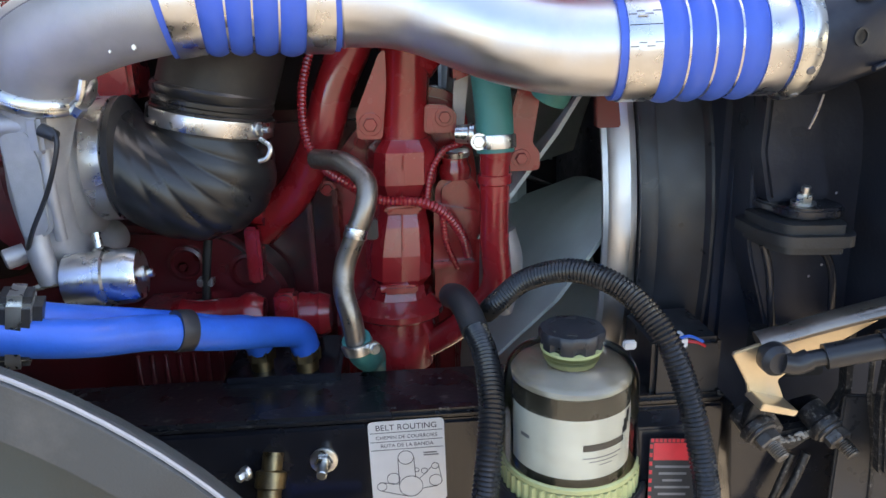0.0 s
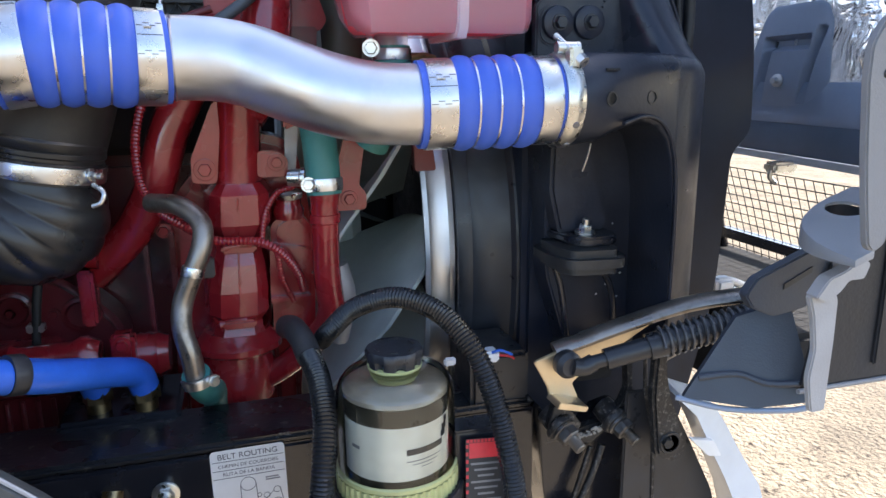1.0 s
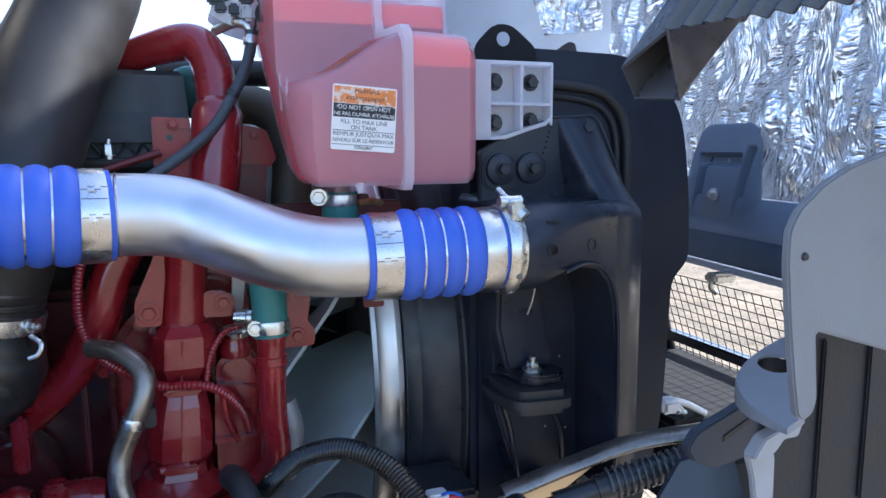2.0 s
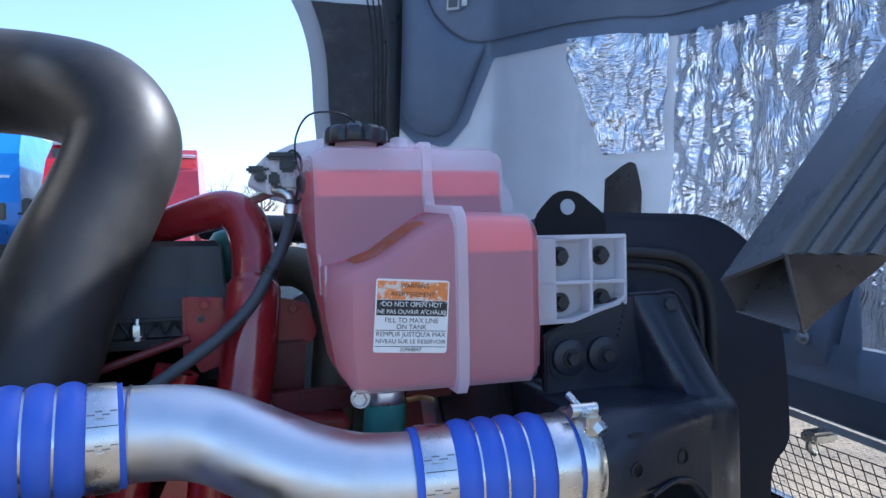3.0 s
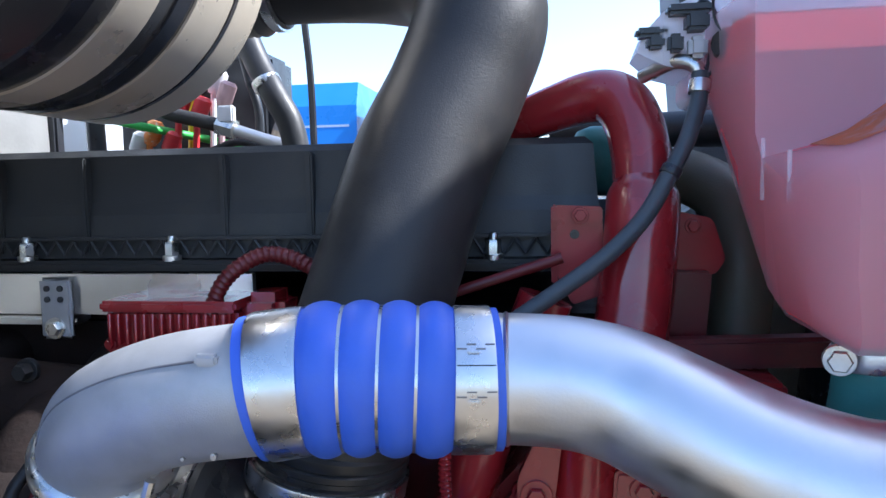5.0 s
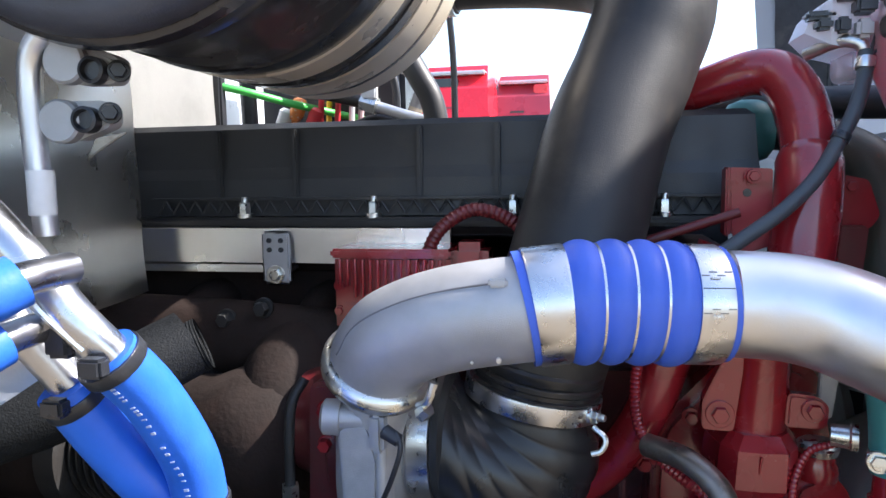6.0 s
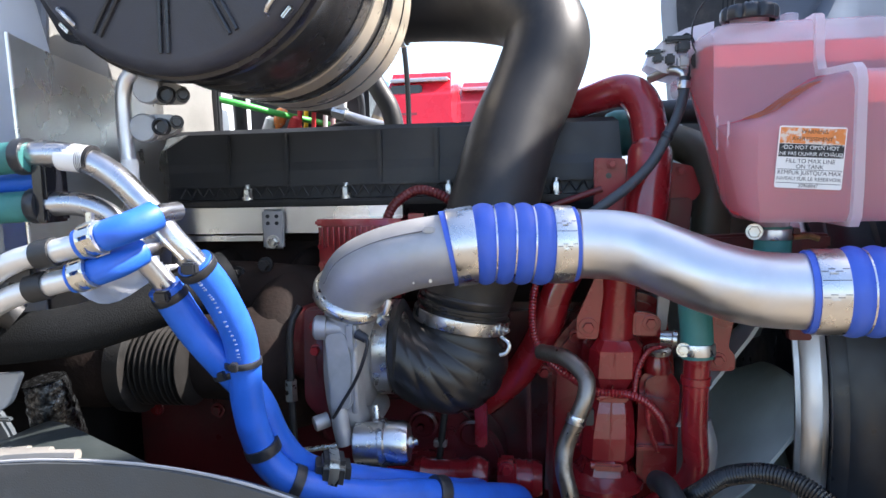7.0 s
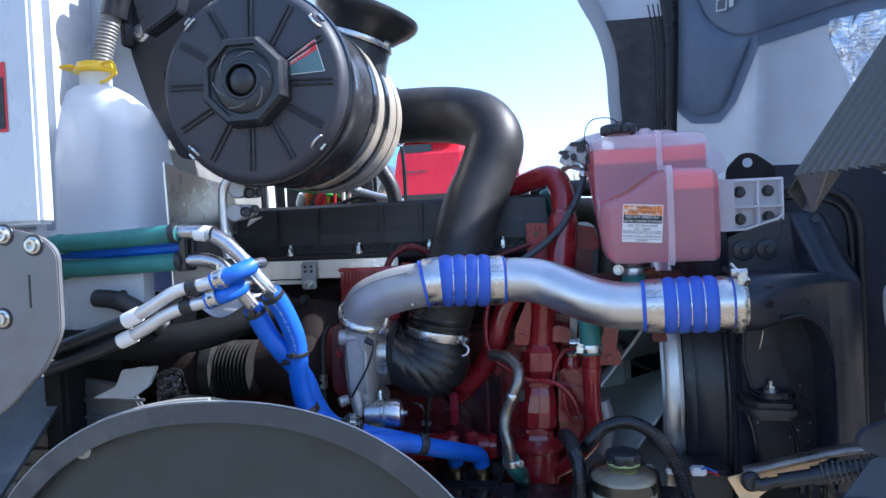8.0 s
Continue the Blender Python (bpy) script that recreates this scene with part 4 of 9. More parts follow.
part("band_screw", lathe([(0, 0.008), (0.01, 0.008), (0.012, 0.005)], (-0.39, 0.797, 1.338), (0, 0, -1), 6), ZINC, tb)
wire = thing("sensor_cable", "thin black braided cable with a zip tie on the compressor", "wiring", (-0.42, 0.745, 1.4))
part("cable", tube([(-0.385, 0.728, 1.478), (-0.380, 0.722, 1.462), (-0.395, 0.720, 1.42), (-0.42, 0.728, 1.38), (-0.437, 0.742, 1.355)], 0.0025, 8, 6), BLACK, wire)
part("plug", lathe([(0, 0.006), (0.016, 0.007), (0.018, 0.004)], (-0.382, 0.728, 1.47), (-0.6, 0.1, 0.3), 10), BLACK, wire)
oil = thing("oil_line", "thin vertical steel oil feed line beside the turbocharger", "engine pipe", (-0.505, 0.8, 1.2))
part("line", tube([(-0.50, 0.80, 1.50), (-0.51, 0.785, 1.47), (-0.512, 0.782, 1.38), (-0.51, 0.785, 1.22)], 0.0055, 10, 6), IRON, oil)
part("nut", lathe([(0, 0.009), (0.03, 0.009)], (-0.512, 0.782, 1.395), (0, 0, -1), 6), ZINC, oil)

# engine control module, finned and red
em = thing("control_module", "red finned cast engine control module", "control unit", (-0.45, 0.95, 1.52))
part("case", box((-0.512, 0.925, 1.49), (-0.372, 1.0, 1.612), 0.006), RED, em)
for x in np.arange(-0.504, -0.38, 0.0092):
    part("fin", box((x, 0.917, 1.562 if -0.49 < x < -0.45 else 1.575), (x + 0.0038, 0.926, 1.607), 0.0012, segs=1), RED, em)
part("rim", box((-0.514, 0.919, 1.608), (-0.370, 1.0, 1.619), 0.003), RED, em)
part("stamp_pad", box((-0.50, 0.919, 1.525), (-0.46, 0.926, 1.555), 0.002), RED, em)
for x, z in ((-0.505, 1.545), (-0.505, 1.575), (-0.455, 1.50)):
    part("case_bolt", hexbolt((x, 0.925, z), (0, -1, 0), 0.005, 1.3, 0.006), RED, em)
ml = thing("module_harness", "red ribbed harness arching from the control module", "wiring", (-0.4, 0.95, 1.6))
part("loom", corrugated([(-0.405, 0.93, 1.60), (-0.385, 0.935, 1.64), (-0.35, 0.945, 1.662), (-0.315, 0.95, 1.655), (-0.29, 0.955, 1.635), (-0.275, 0.96, 1.60)], 0.0085, 0.006, 0.0012), DARKRED, ml)
part("wire_tube", tube([(-0.20, 0.95, 1.612), (-0.14, 0.945, 1.632), (-0.06, 0.945, 1.658)], 0.0052, 10, 5), DARKRED, ml)
part("connector", box((-0.375, 0.935, 1.585), (-0.33, 0.99, 1.625), 0.01), RED, ml)

# ---------------------------------------------------------------- charge air pipe with blue bellows
ca = thing("charge_air_pipe", "polished aluminium charge air pipe with two blue silicone bellows", "engine pipe", (0.0, 0.74, 1.5))
P1, P2, P3, P4 = Vector((-0.274, 0.745, 1.588)), Vector((-0.108, 0.776, 1.590)), Vector((0.158, 0.718, 1.536)), Vector((0.322, 0.706, 1.539))
RT = 0.0455
MO, MN = Vector((-0.413, 0.778, 1.526)), Vector((0.37, -0.445, 0.81)).normalized()
part("elbow", tube([MO, MO + MN * 0.012, (-0.394, 0.764, 1.553), (-0.362, 0.757, 1.5685), (-0.322, 0.750, 1.580), P1, P1.lerp(P2, 0.12)], lambda s: 0.0485 - 0.0028 * s, 40, 8), CAST, ca, "sand-cast aluminium elbow with a parting seam")
seam_axis = spline([MO + MN * 0.012, (-0.394, 0.764, 1.553), (-0.362, 0.757, 1.5685), (-0.322, 0.750, 1.580), P1.lerp(P2, -0.03)], 4)
seam = []
for i, p in enumerate(seam_axis):
    along = (seam_axis[min(i + 1, len(seam_axis) - 1)] - seam_axis[max(i - 1, 0)]).normalized()
    away = Vector((-0.1, -0.75, 0.62))
    seam.append(p + (away - along * away.dot(along)).normalized() * (0.0482 - 0.0024 * i / (len(seam_axis) - 1)))
part("seam", tube(seam, 0.0010, 6, 2), PLATE, ca, "dark parting line")
part("seam_tab", box(seam[-1] + Vector((-0.010, -0.004, -0.004)), seam[-1] + Vector((0.006, 0.004, 0.004)), 0.002), CAST, ca)
part("mouth_ring", lathe([(-0.004, 0.048), (-0.004, 0.0535), (0.0, 0.0555), (0.004, 0.0535), (0.007, 0.049)], MO, MN, 40), ZINC, ca)
part("mouth_clamp", band(MO - MN * 0.006, MN, 0.053, 0.008, 0.002, 40), ZINC, ca)
part("clamp_latch", tube([(-0.367, 0.742, 1.498), (-0.357, 0.735, 1.505), (-0.351, 0.735, 1.522)], 0.004, 8, 3), ZINC, ca)
part("clamp_nut", lathe([(0, 0.007), (0.012, 0.007)], (-0.365, 0.74, 1.49), (0.6, -0.3, 0.6), 6), ZINC, ca)
part("casting_marks", merge(box((-0.293, 0.711, 1.548), (-0.289, 0.715, 1.553), 0.001), box((-0.315, 0.712, 1.546), (-0.312, 0.716, 1.549), 0.001)), ALU, ca)


def bellows(a, b, stripe, band1, humps, band2, locked, rise=0.0):
    """A humped silicone hose from a to b: blue hose, wire rings between its humps, and a wide band clamp at each end.
    rise is the extra upward slope at a, which fades out towards b; locked tells which clamp shows its overlap."""
    d = (b - a)
    L = d.length
    dn = d.normalized()

    def bent(bm):
        for v in bm.verts:
            s = (v.co - a).dot(dn) / L
            high = v.co.z - (a.z + dn.z * s * L)
            v.co += Vector((0, 0, L * rise * s * (1 - s) ** 2)) - dn * (rise * (1 - s) * (1 - 3 * s) * high)
        return bm

    hose = part("silicone_hose", bent(lathe(hump_profile(L, stripe, band1, humps, band2), a, d, 48, caps=False)), SILICONE, ca, "bright blue humped silicone hose")
    s0, s1 = (stripe + band1) * L, (stripe + band1 + humps) * L
    for k in (1, 2, 3):
        part("wire_ring", bent(lathe([(-0.0012, RT + 0.0035), (-0.001, RT + 0.0050), (0.001, RT + 0.0050), (0.0012, RT + 0.0035)], a + dn * (s0 + (s1 - s0) * k / 4), d, 48, caps=False)), STEEL, hose, "thin steel ring")
    for i, (c, w) in enumerate(((stripe + band1 / 2, band1), (stripe + band1 + humps + band2 / 2, band2))):
        q = a + dn * c * L
        cl = part("band_clamp", bent(band(q, d, RT + 0.0042, w * L * 0.97, 0.0014, 48)), STEEL, ca, "wide stainless band clamp")
        if i != locked:
            continue
        half = w * L * 0.46
        for turn, plain in ((4, False), (24, True), (38, False)):
            u = Vector((0, -math.cos(radians(turn)), math.sin(radians(turn))))
            u = (u - dn * u.dot(dn)).normalized()
            m = facing(q + u * (RT + 0.0056), dn, u.cross(dn))
            if plain:
                part("lock_gap", bent(box((-half, -0.0004, 0), (half, 0.0004, 0.0006), 0.0001, None, m)), BLACK, cl)
                continue
            for k in range(4):
                x = half * (-1 + 0.5 * k)
                step = 0.0016 if k % 2 else -0.0016
                part("lock_gap", bent(box((x, step - 0.0005, 0), (x + half * 0.5, step + 0.0005, 0.0007), 0.0001, None, m)), PLATE, cl)
            part("lock_pad", bent(box((-half * 0.5, -0.0052, 0), (half * 0.2, -0.0030, 0.0022), 0.0008, None, m)), STEEL, cl)
    return hose


def hump_profile(L, stripe, band1, humps, band2):
    r = RT + 0.004
    out = [(0, RT), (0, r), (stripe * L + 0.001, r)]
    s0, s1 = (stripe + band1) * L, (stripe + band1 + humps) * L
    n = 4
    out.append((s0, r))
    for k in range(n):
        for j in range(1, 9):
            f = j / 8
            out.append((s0 + (s1 - s0) * (k + f) / n, r + 0.0046 * math.sin(math.pi * f) ** 0.75))
    out += [(s1 + 0.001, r), (L, r), (L, RT)]
    return out


bellows(P1, P2, 0.035, 0.185, 0.585, 0.165, 1, 0.19)
bellows(P3, P4, 0.04, 0.195, 0.585, 0.15, 0)
part("straight_pipe", tube([P2 - (P2 - P1) * 0.1, P2 + Vector((0.012, 0.001, 0)), (-0.056, 0.776, 1.588), (-0.022, 0.770, 1.581), (0.015, 0.754, 1.567), (0.057, 0.736, 1.551), (0.097, 0.724, 1.541), (0.127, 0.720, 1.5375), P3 + (P4 - P3) * 0.1], RT, 44, 8), ALU, ca, "polished aluminium pipe with an offset bend")
part("bead", lathe([(-0.002, RT), (0, RT + 0.0015), (0.002, RT)], P2 + Vector((0.006, 0.0006, 0)), (1, 0.05, 0), 44, caps=False), ALU, ca)
vb = part("v_clamp", lathe([(-0.011, RT + 0.004), (-0.011, RT + 0.007), (-0.004, RT + 0.011), (0.004, RT + 0.011), (0.011, RT + 0.007), (0.011, RT + 0.004)], P4 + Vector((0.006, 0, 0)), (1, 0, 0), 44, caps=False), ZINC, ca, "zinc V-band clamp with a T-bolt")
part("end_tube", lathe([(-0.02, RT), (0.012, RT)], P4, (1, 0, 0), 40), ALU, ca)
tz = P4 + Vector((0.006, -0.028, 0.057))
part("trunnion", lathe([(-0.014, 0.007), (0.014, 0.007)], tz + Vector((0, 0.006, 0.002)), (1, 0, 0), 14), ZINC, vb)
part("t_bolt", tube([tz + Vector((-0.010, 0.018, 0.016)), tz + Vector((0.008, -0.018, -0.014))], 0.0038, 10, 2), ZINC, vb)
part("clamp_nut", lathe([(0, 0.0075), (0.009, 0.0075)], tz + Vector((0.006, -0.012, -0.01)), (0.3, -0.7, -0.6), 6), ZINC, vb)
for a in (-28, -62):
    part("rivet", lathe([(0, 0.0042), (0.0015, 0.0036), (0.0018, 0.0)], P4 + Vector((0.006, -math.cos(radians(a)) * (RT + 0.0108), math.sin(radians(a)) * (RT + 0.0108))), (0, -math.cos(radians(a)), math.sin(radians(a))), 14), PLATE, vb)
part("clamp_ear", box((P4.x, tz.y - 0.016, tz.z - 0.022), (P4.x + 0.016, tz.y + 0.002, tz.z + 0.002), 0.003), ZINC, vb)

# ---------------------------------------------------------------- intake tube and turbo inlet elbow
it = thing("air_intake_tube", "large matt black plastic intake tube bent down to the turbocharger", "intake duct", (-0.2, 1.0, 1.5))
part("tube", tube([(-0.42, 1.16, 2.006), (-0.33, 1.155, 2.004), (-0.245, 1.13, 1.992), (-0.175, 1.078, 1.962), (-0.142, 1.048, 1.905), (-0.165, 1.02, 1.825), (-0.196, 0.985, 1.750), (-0.222, 0.945, 1.655), (-0.248, 0.912, 1.56), (-0.272, 0.903, 1.485)], lambda s: 0.070 + (0.002 * math.sin(6 * s) if s < 0.5 else 0.0), 40, 8), TUBEBLACK, it)
part("cuff", lathe([(0, 0.073), (0.004, 0.077), (0.02, 0.077), (0.024, 0.073)], (-0.425, 1.16, 2.006), (1, 0, 0), 40), RUBBER, it)
part("worm_clamp", band((-0.41, 1.16, 2.006), (1, 0, 0), 0.0775, 0.012), STEEL, it)
te = thing("turbo_inlet_elbow", "black rubber elbow into the turbocharger with a steel band", "hose", (-0.3, 0.9, 1.35))
CB, CA = (-0.277, 0.903, 1.465), (0.2, 0, 1)
part("collar", lathe([(-0.013, 0.070), (-0.013, 0.0725), (0.012, 0.0725), (0.014, 0.0705), (0.018, 0.0705), (0.020, 0.0728), (0.025, 0.0728), (0.027, 0.0705), (0.031, 0.0728), (0.037, 0.0728), (0.040, 0.070)], CB, CA, 48), ELBOWRUBBER, te)
b = bmesh.new()
secs = []
for k in range(73):
    f = k / 72
    h = 0.5 - 0.5 * math.cos(math.pi * f)
    inner = Vector((-0.349 - 0.017 * f ** 2, 0.903 - 0.043 * h, 1.470 + 0.024 * f ** 2))
    a = radians(-12 - 78 * f)
    env = math.sin(math.pi * f) ** 0.7
    pleat = env * (abs(math.sin(math.pi * 6.5 * f)) ** 0.6 - 0.5)
    reach = 0.140 + 0.038 * math.sin(math.pi * f) + 0.0045 * pleat
    outer = inner + Vector((math.cos(a), 0, math.sin(a))) * reach
    mid, half = (inner + outer) / 2, (outer - inner) / 2
    wide = 0.071 - 0.003 * f + 0.0022 * pleat
    secs.append([mid + half * math.cos(t) + Vector((0, -wide * math.sin(t), 0)) for t in (2 * math.pi * j / 56 for j in range(56))])
loft(secs, b)
part("elbow", b, ELBOWRUBBER, te)
part("band_clamp", band(CB, CA, 0.0735, 0.019, 0.0015, 48), STEEL, te, "bright steel band clamp")
part("clamp_screw", hexbolt((-0.214, 0.862, 1.455), (0.8, -0.5, 0), 0.007, 1.3, 0.009, tail=0.006), ZINC, te)
part("clamp_tail", tube([(-0.212, 0.856, 1.445), (-0.200, 0.848, 1.436), (-0.204, 0.846, 1.424), (-0.214, 0.846, 1.420)], 0.003, 8, 4), ZINC, te)
part("nose_ring", lathe([(0, 0.07), (0.008, 0.072), (0.012, 0.066)], (-0.370, 0.860, 1.428), (1, 0, 0), 40), RUBBER, te)


# ---------------------------------------------------------------- red crossover pipe and its bracket
xp = thing("crossover_pipe", "glossy dark red crossover pipe rising beside the tank", "engine pipe", (0.0, 1.0, 1.55))
part("pipe", tube([(-0.19, 1.12, 1.770), (-0.115, 1.090, 1.792), (-0.065, 1.072, 1.808), (-0.026, 1.056, 1.817), (-0.001, 1.042, 1.810), (0.013, 1.022, 1.783), (0.018, 0.992, 1.735), (0.014, 0.968, 1.685), (0.007, 0.955, 1.62), (-0.004, 0.940, 1.56), (-0.030, 0.928, 1.52)], lambda s: 0.0215 + 0.0075 * min(1, max(0, (s - 0.12) / 0.3)), 30, 8), RED, xp)
part("collar", tube([(0.0172, 0.984, 1.722), (0.0135, 0.967, 1.685), (0.007, 0.955, 1.62), (-0.004, 0.940, 1.56)], lambda s: 0.0292 + 0.005 * min(1, s * 14), 30, 8, caps=False), RED, xp)
part("bellows", lathe([(0.006 * k, 0.027 + 0.004 * (k % 2)) for k in range(7)], (-0.125, 1.077, 1.803), (-0.93, 0.2, -0.28), 24), CAST, xp)
part("ear", prism(rounded([(-0.067, 1.706), (-0.022, 1.704), (-0.02, 1.62), (-0.050, 1.61), (-0.064, 1.637)], 0.004), 0.968, 0.974, "y", 0.002), EARRED, xp)
part("ear_flange", box((-0.070, 0.968, 1.63), (-0.064, 0.995, 1.706), 0.002), EARRED, xp)
part("ear_pad", box((-0.052, 0.962, 1.687), (-0.023, 0.969, 1.704), 0.003), EARRED, xp)
part("ear_bolt", hexbolt((-0.043, 0.962, 1.696), (0, -1, 0), 0.006, 1.3, 0.006), EARRED, xp)
part("ear_hole", lathe([(0, 0.0045), (0.001, 0.0045)], (-0.048, 0.9679, 1.678), (0, -1, 0), 14), BLACK, xp)
part("far_ear", prism(rounded([(0.04, 1.70), (0.085, 1.69), (0.098, 1.65), (0.088, 1.635), (0.045, 1.635)], 0.006), 1.0, 1.012, "y", 0.003), EARRED, xp)
part("far_bolt", hexbolt((0.066, 1.0, 1.683), (0, -1, 0), 0.006, 1.3, 0.006), EARRED, xp)
part("far_box", prism(rounded([(0.030, 1.640), (0.082, 1.640), (0.076, 1.565), (0.028, 1.56)], 0.006), 0.985, 1.03, "y", 0.005), DARKRED, xp)
tbk = bmesh.new()
prism([(0.03, 1.582), (0.20, 1.588), (0.27, 1.585), (0.27, 1.563), (0.04, 1.555)], 0.94, 0.965, "y", 0.004, tbk)
solo("tank_crossmember", tbk, DARKRED, "dark red steel bracket under the coolant tank", "bracket")
hw = bmesh.new()
tube([(0.05, 1.16, 1.735), (0.09, 1.13, 1.73), (0.122, 1.09, 1.70), (0.128, 1.06, 1.64), (0.122, 1.05, 1.57), (0.115, 1.04, 1.48)], 0.031, 20, 8, hw)
solo("hose_behind_pipe", hw, mat("dusty_tan_hose", (0.085, 0.08, 0.055), 0.6, 0, 0.12, 20, 0.1), "dusty tan hose running down behind the pipe", "hose")
bhz = bmesh.new()
tube([(-0.06, 1.30, 1.80), (0.04, 1.24, 1.795), (0.11, 1.19, 1.79), (0.20, 1.16, 1.785)], 0.022, 16, 6, bhz)
tube([(0.02, 1.20, 1.75), (0.075, 1.18, 1.74), (0.12, 1.17, 1.70), (0.13, 1.16, 1.6)], 0.020, 16, 6, bhz)
solo("hose_behind_tank", bhz, RUBBER, "black hoses running behind the coolant tank", "hose")
gt = bmesh.new()
lathe([(0, 0.012), (0.006, 0.026), (0.02, 0.034), (0.06, 0.034), (0.074, 0.026), (0.080, 0.012)], (-0.016, 1.135, 1.712), (0.05, 0, 1), 28, gt)
solo("green_pipe_end", gt, GREENHOSE, "green hose end behind the red pipe", "hose")

# ---------------------------------------------------------------- coolant tank
tk = thing("coolant_tank", "milky plastic expansion tank filled with pink coolant", "coolant tank", (0.2, 0.85, 1.61))


def tank_sections(inset, top):
    """Outline rings of the tank along x: a front bulge with a sloping left shoulder, and a taller rear half."""
    out = []
    stations = ((0.088, 0.760, 1.730, 1.742), (0.095, 0.742, 1.735, 1.744), (0.108, 0.735, 1.739, 1.747), (0.126, 0.735, 1.745, 1.752), (0.144, 0.735, 1.752, 1.759), (0.162, 0.735, 1.765, 1.771), (0.180, 0.735, 1.777, 1.785),
                (0.205, 0.735, 1.790, 1.801), (0.222, 0.735, 1.797, 1.806), (0.300, 0.738, 1.795, 1.801), (0.312, 0.745, 1.791, 1.799), (0.318, 0.760, 1.783, 1.795))
    for i, (x, yf, zf, zs) in enumerate(stations):
        e = 0.012 if i in (0, len(stations) - 1) else (0.004 if i in (1, len(stations) - 2) else 0)
        if i == 0:
            x += inset
        if i == len(stations) - 1:
            x -= inset
        yb = 1.0 - e - inset
        y0, ym = yf + e + inset, 0.872 + inset
        zb, zt = 1.617 + e + inset, min(1.884 - e - inset, top)
        z1, z2 = zf - e - inset, zs - inset
        out.append([(x, y0 + 0.012, zb), (x, 0.860 - e - inset, zb), (x, 0.874 - e - inset, zb + 0.014), (x, yb + 0.045, zt - 0.01), (x, yb + 0.035, zt),
                    (x, ym + 0.012, zt), (x, ym + 0.003, zt - 0.004), (x, ym, zt - 0.012), (x, ym - 0.002, min(z2 + 0.02, zt - 0.02)), (x, ym - 0.012, z2),
                    (x, y0 + 0.018, z1 + 0.002), (x, y0 + 0.006, z1 - 0.006), (x, y0, z1 - 0.02), (x, y0, zb + 0.05), (x, y0 + 0.003, zb + 0.012)])

    def flare(p):
        """The left side leans out behind its top and in at its foot."""
        x, y, z = p
        if x < 0.12:
            k = (0.12 - x) / 0.032
            x -= 0.020 * k * max(0, min(1, (y - 0.86) / 0.08)) * max(0, min(1, (z - 1.68) / 0.10))
            x += 0.016 * k * max(0, min(1, (1.66 - z) / 0.04))
        return (x, y, z)
    return [[flare(p) for p in ring] for ring in out]


b = loft(tank_sections(0.0, 9))
part("shell", b, TANKSHELL, tk, "milky translucent plastic shell")
b = loft(tank_sections(0.0035, 1.856))
part("coolant", b, COOLANT, tk, "pink coolant filling most of the tank")
# light from above painted as brighter red coolant, tall half and front block
for planes in ((((0, 0, 1.824), (0, 0, 1)), ((0, 0.868, 0), (0, 1, 0))), (((0, 0, 1.757), (0, 0, 1)), ((0.2275, 0, 0), (1, 0, 0)), ((0, 0.85, 0), (0, -1, 0)))):
    b = loft(tank_sections(0.0030, 1.8565))
    for co, no in planes:
        bmesh.ops.bisect_plane(b, geom=b.verts[:] + b.edges[:] + b.faces[:], plane_co=co, plane_no=no, clear_inner=True)
    part("lit_coolant_band", b, LITCOOLANT, tk, "bright red band, light painted into the coolant")
# welded seam round the middle
ring = tank_sections(-0.006, 9)[8]
inner = tank_sections(0.002, 9)[8]
b = bmesh.new()
k = len(ring)
rows = [[b.verts.new((x, p[1], p[2])) for p in r] for r, x in ((inner, 0.2135), (ring, 0.2145), (ring, 0.2255), (inner, 0.2265))]
for r1, r2 in zip(rows, rows[1:]):
    for j in range(k):
        b.faces.new((r1[j], r1[(j + 1) % k], r2[(j + 1) % k], r2[j]))
bevel_sharp(b, 0.0012, 2, 50)
part("seam", b, SEAMPLASTIC, tk, "raised welded seam")
for y in (0.80, 0.86, 0.92):
    part("mould_ridge", tube([(0.0892, y, 1.71 + 0.6 * max(0, y - 0.86)), (0.0892, y, 1.745 + 0.2 * (y - 0.8))], 0.0016, 8, 2), TANKSHELL, tk)
prof = [(0, 0.034), (0.004, 0.034), (0.006, 0.026), (0.014, 0.026)]
part("neck", lathe(prof, (0.142, 0.915, 1.880), (0, 0, 1), 28), TANKSHELL, tk)
b = bmesh.new()
seg = 108
rows = []
for s, r, lobes in ((0, 0.034, 0), (0.002, 0.0385, 0.003), (0.006, 0.0395, 0.005), (0.015, 0.0392, 0.006), (0.019, 0.0370, 0.006), (0.021, 0.034, 0.004), (0.0215, 0.022, 0), (0.019, 0.019, 0), (0.0192, 0.012, 0), (0, 0, 0)):
    rows.append([b.verts.new((0.142 + (r - lobes * max(0, math.cos(9 * a)) ** 2) * math.cos(a), 0.915 + (r - lobes * max(0, math.cos(9 * a)) ** 2) * math.sin(a), 1.890 + s)) for a in (2 * math.pi * j / seg for j in range(seg))] if r else None)
for r1, r2 in zip(rows[:-2], rows[1:-1]):
    for j in range(seg):
        b.faces.new((r1[j], r1[(j + 1) % seg], r2[(j + 1) % seg], r2[j]))
b.faces.new(rows[-2])
cap = part("cap", b, BLACK, tk, "black fluted screw cap")
part("cap_button", lathe([(0, 0.009), (0.004, 0.009), (0.006, 0.006)], (0.142, 0.915, 1.9125), (0, 0, 1), 16), BLACK, cap)
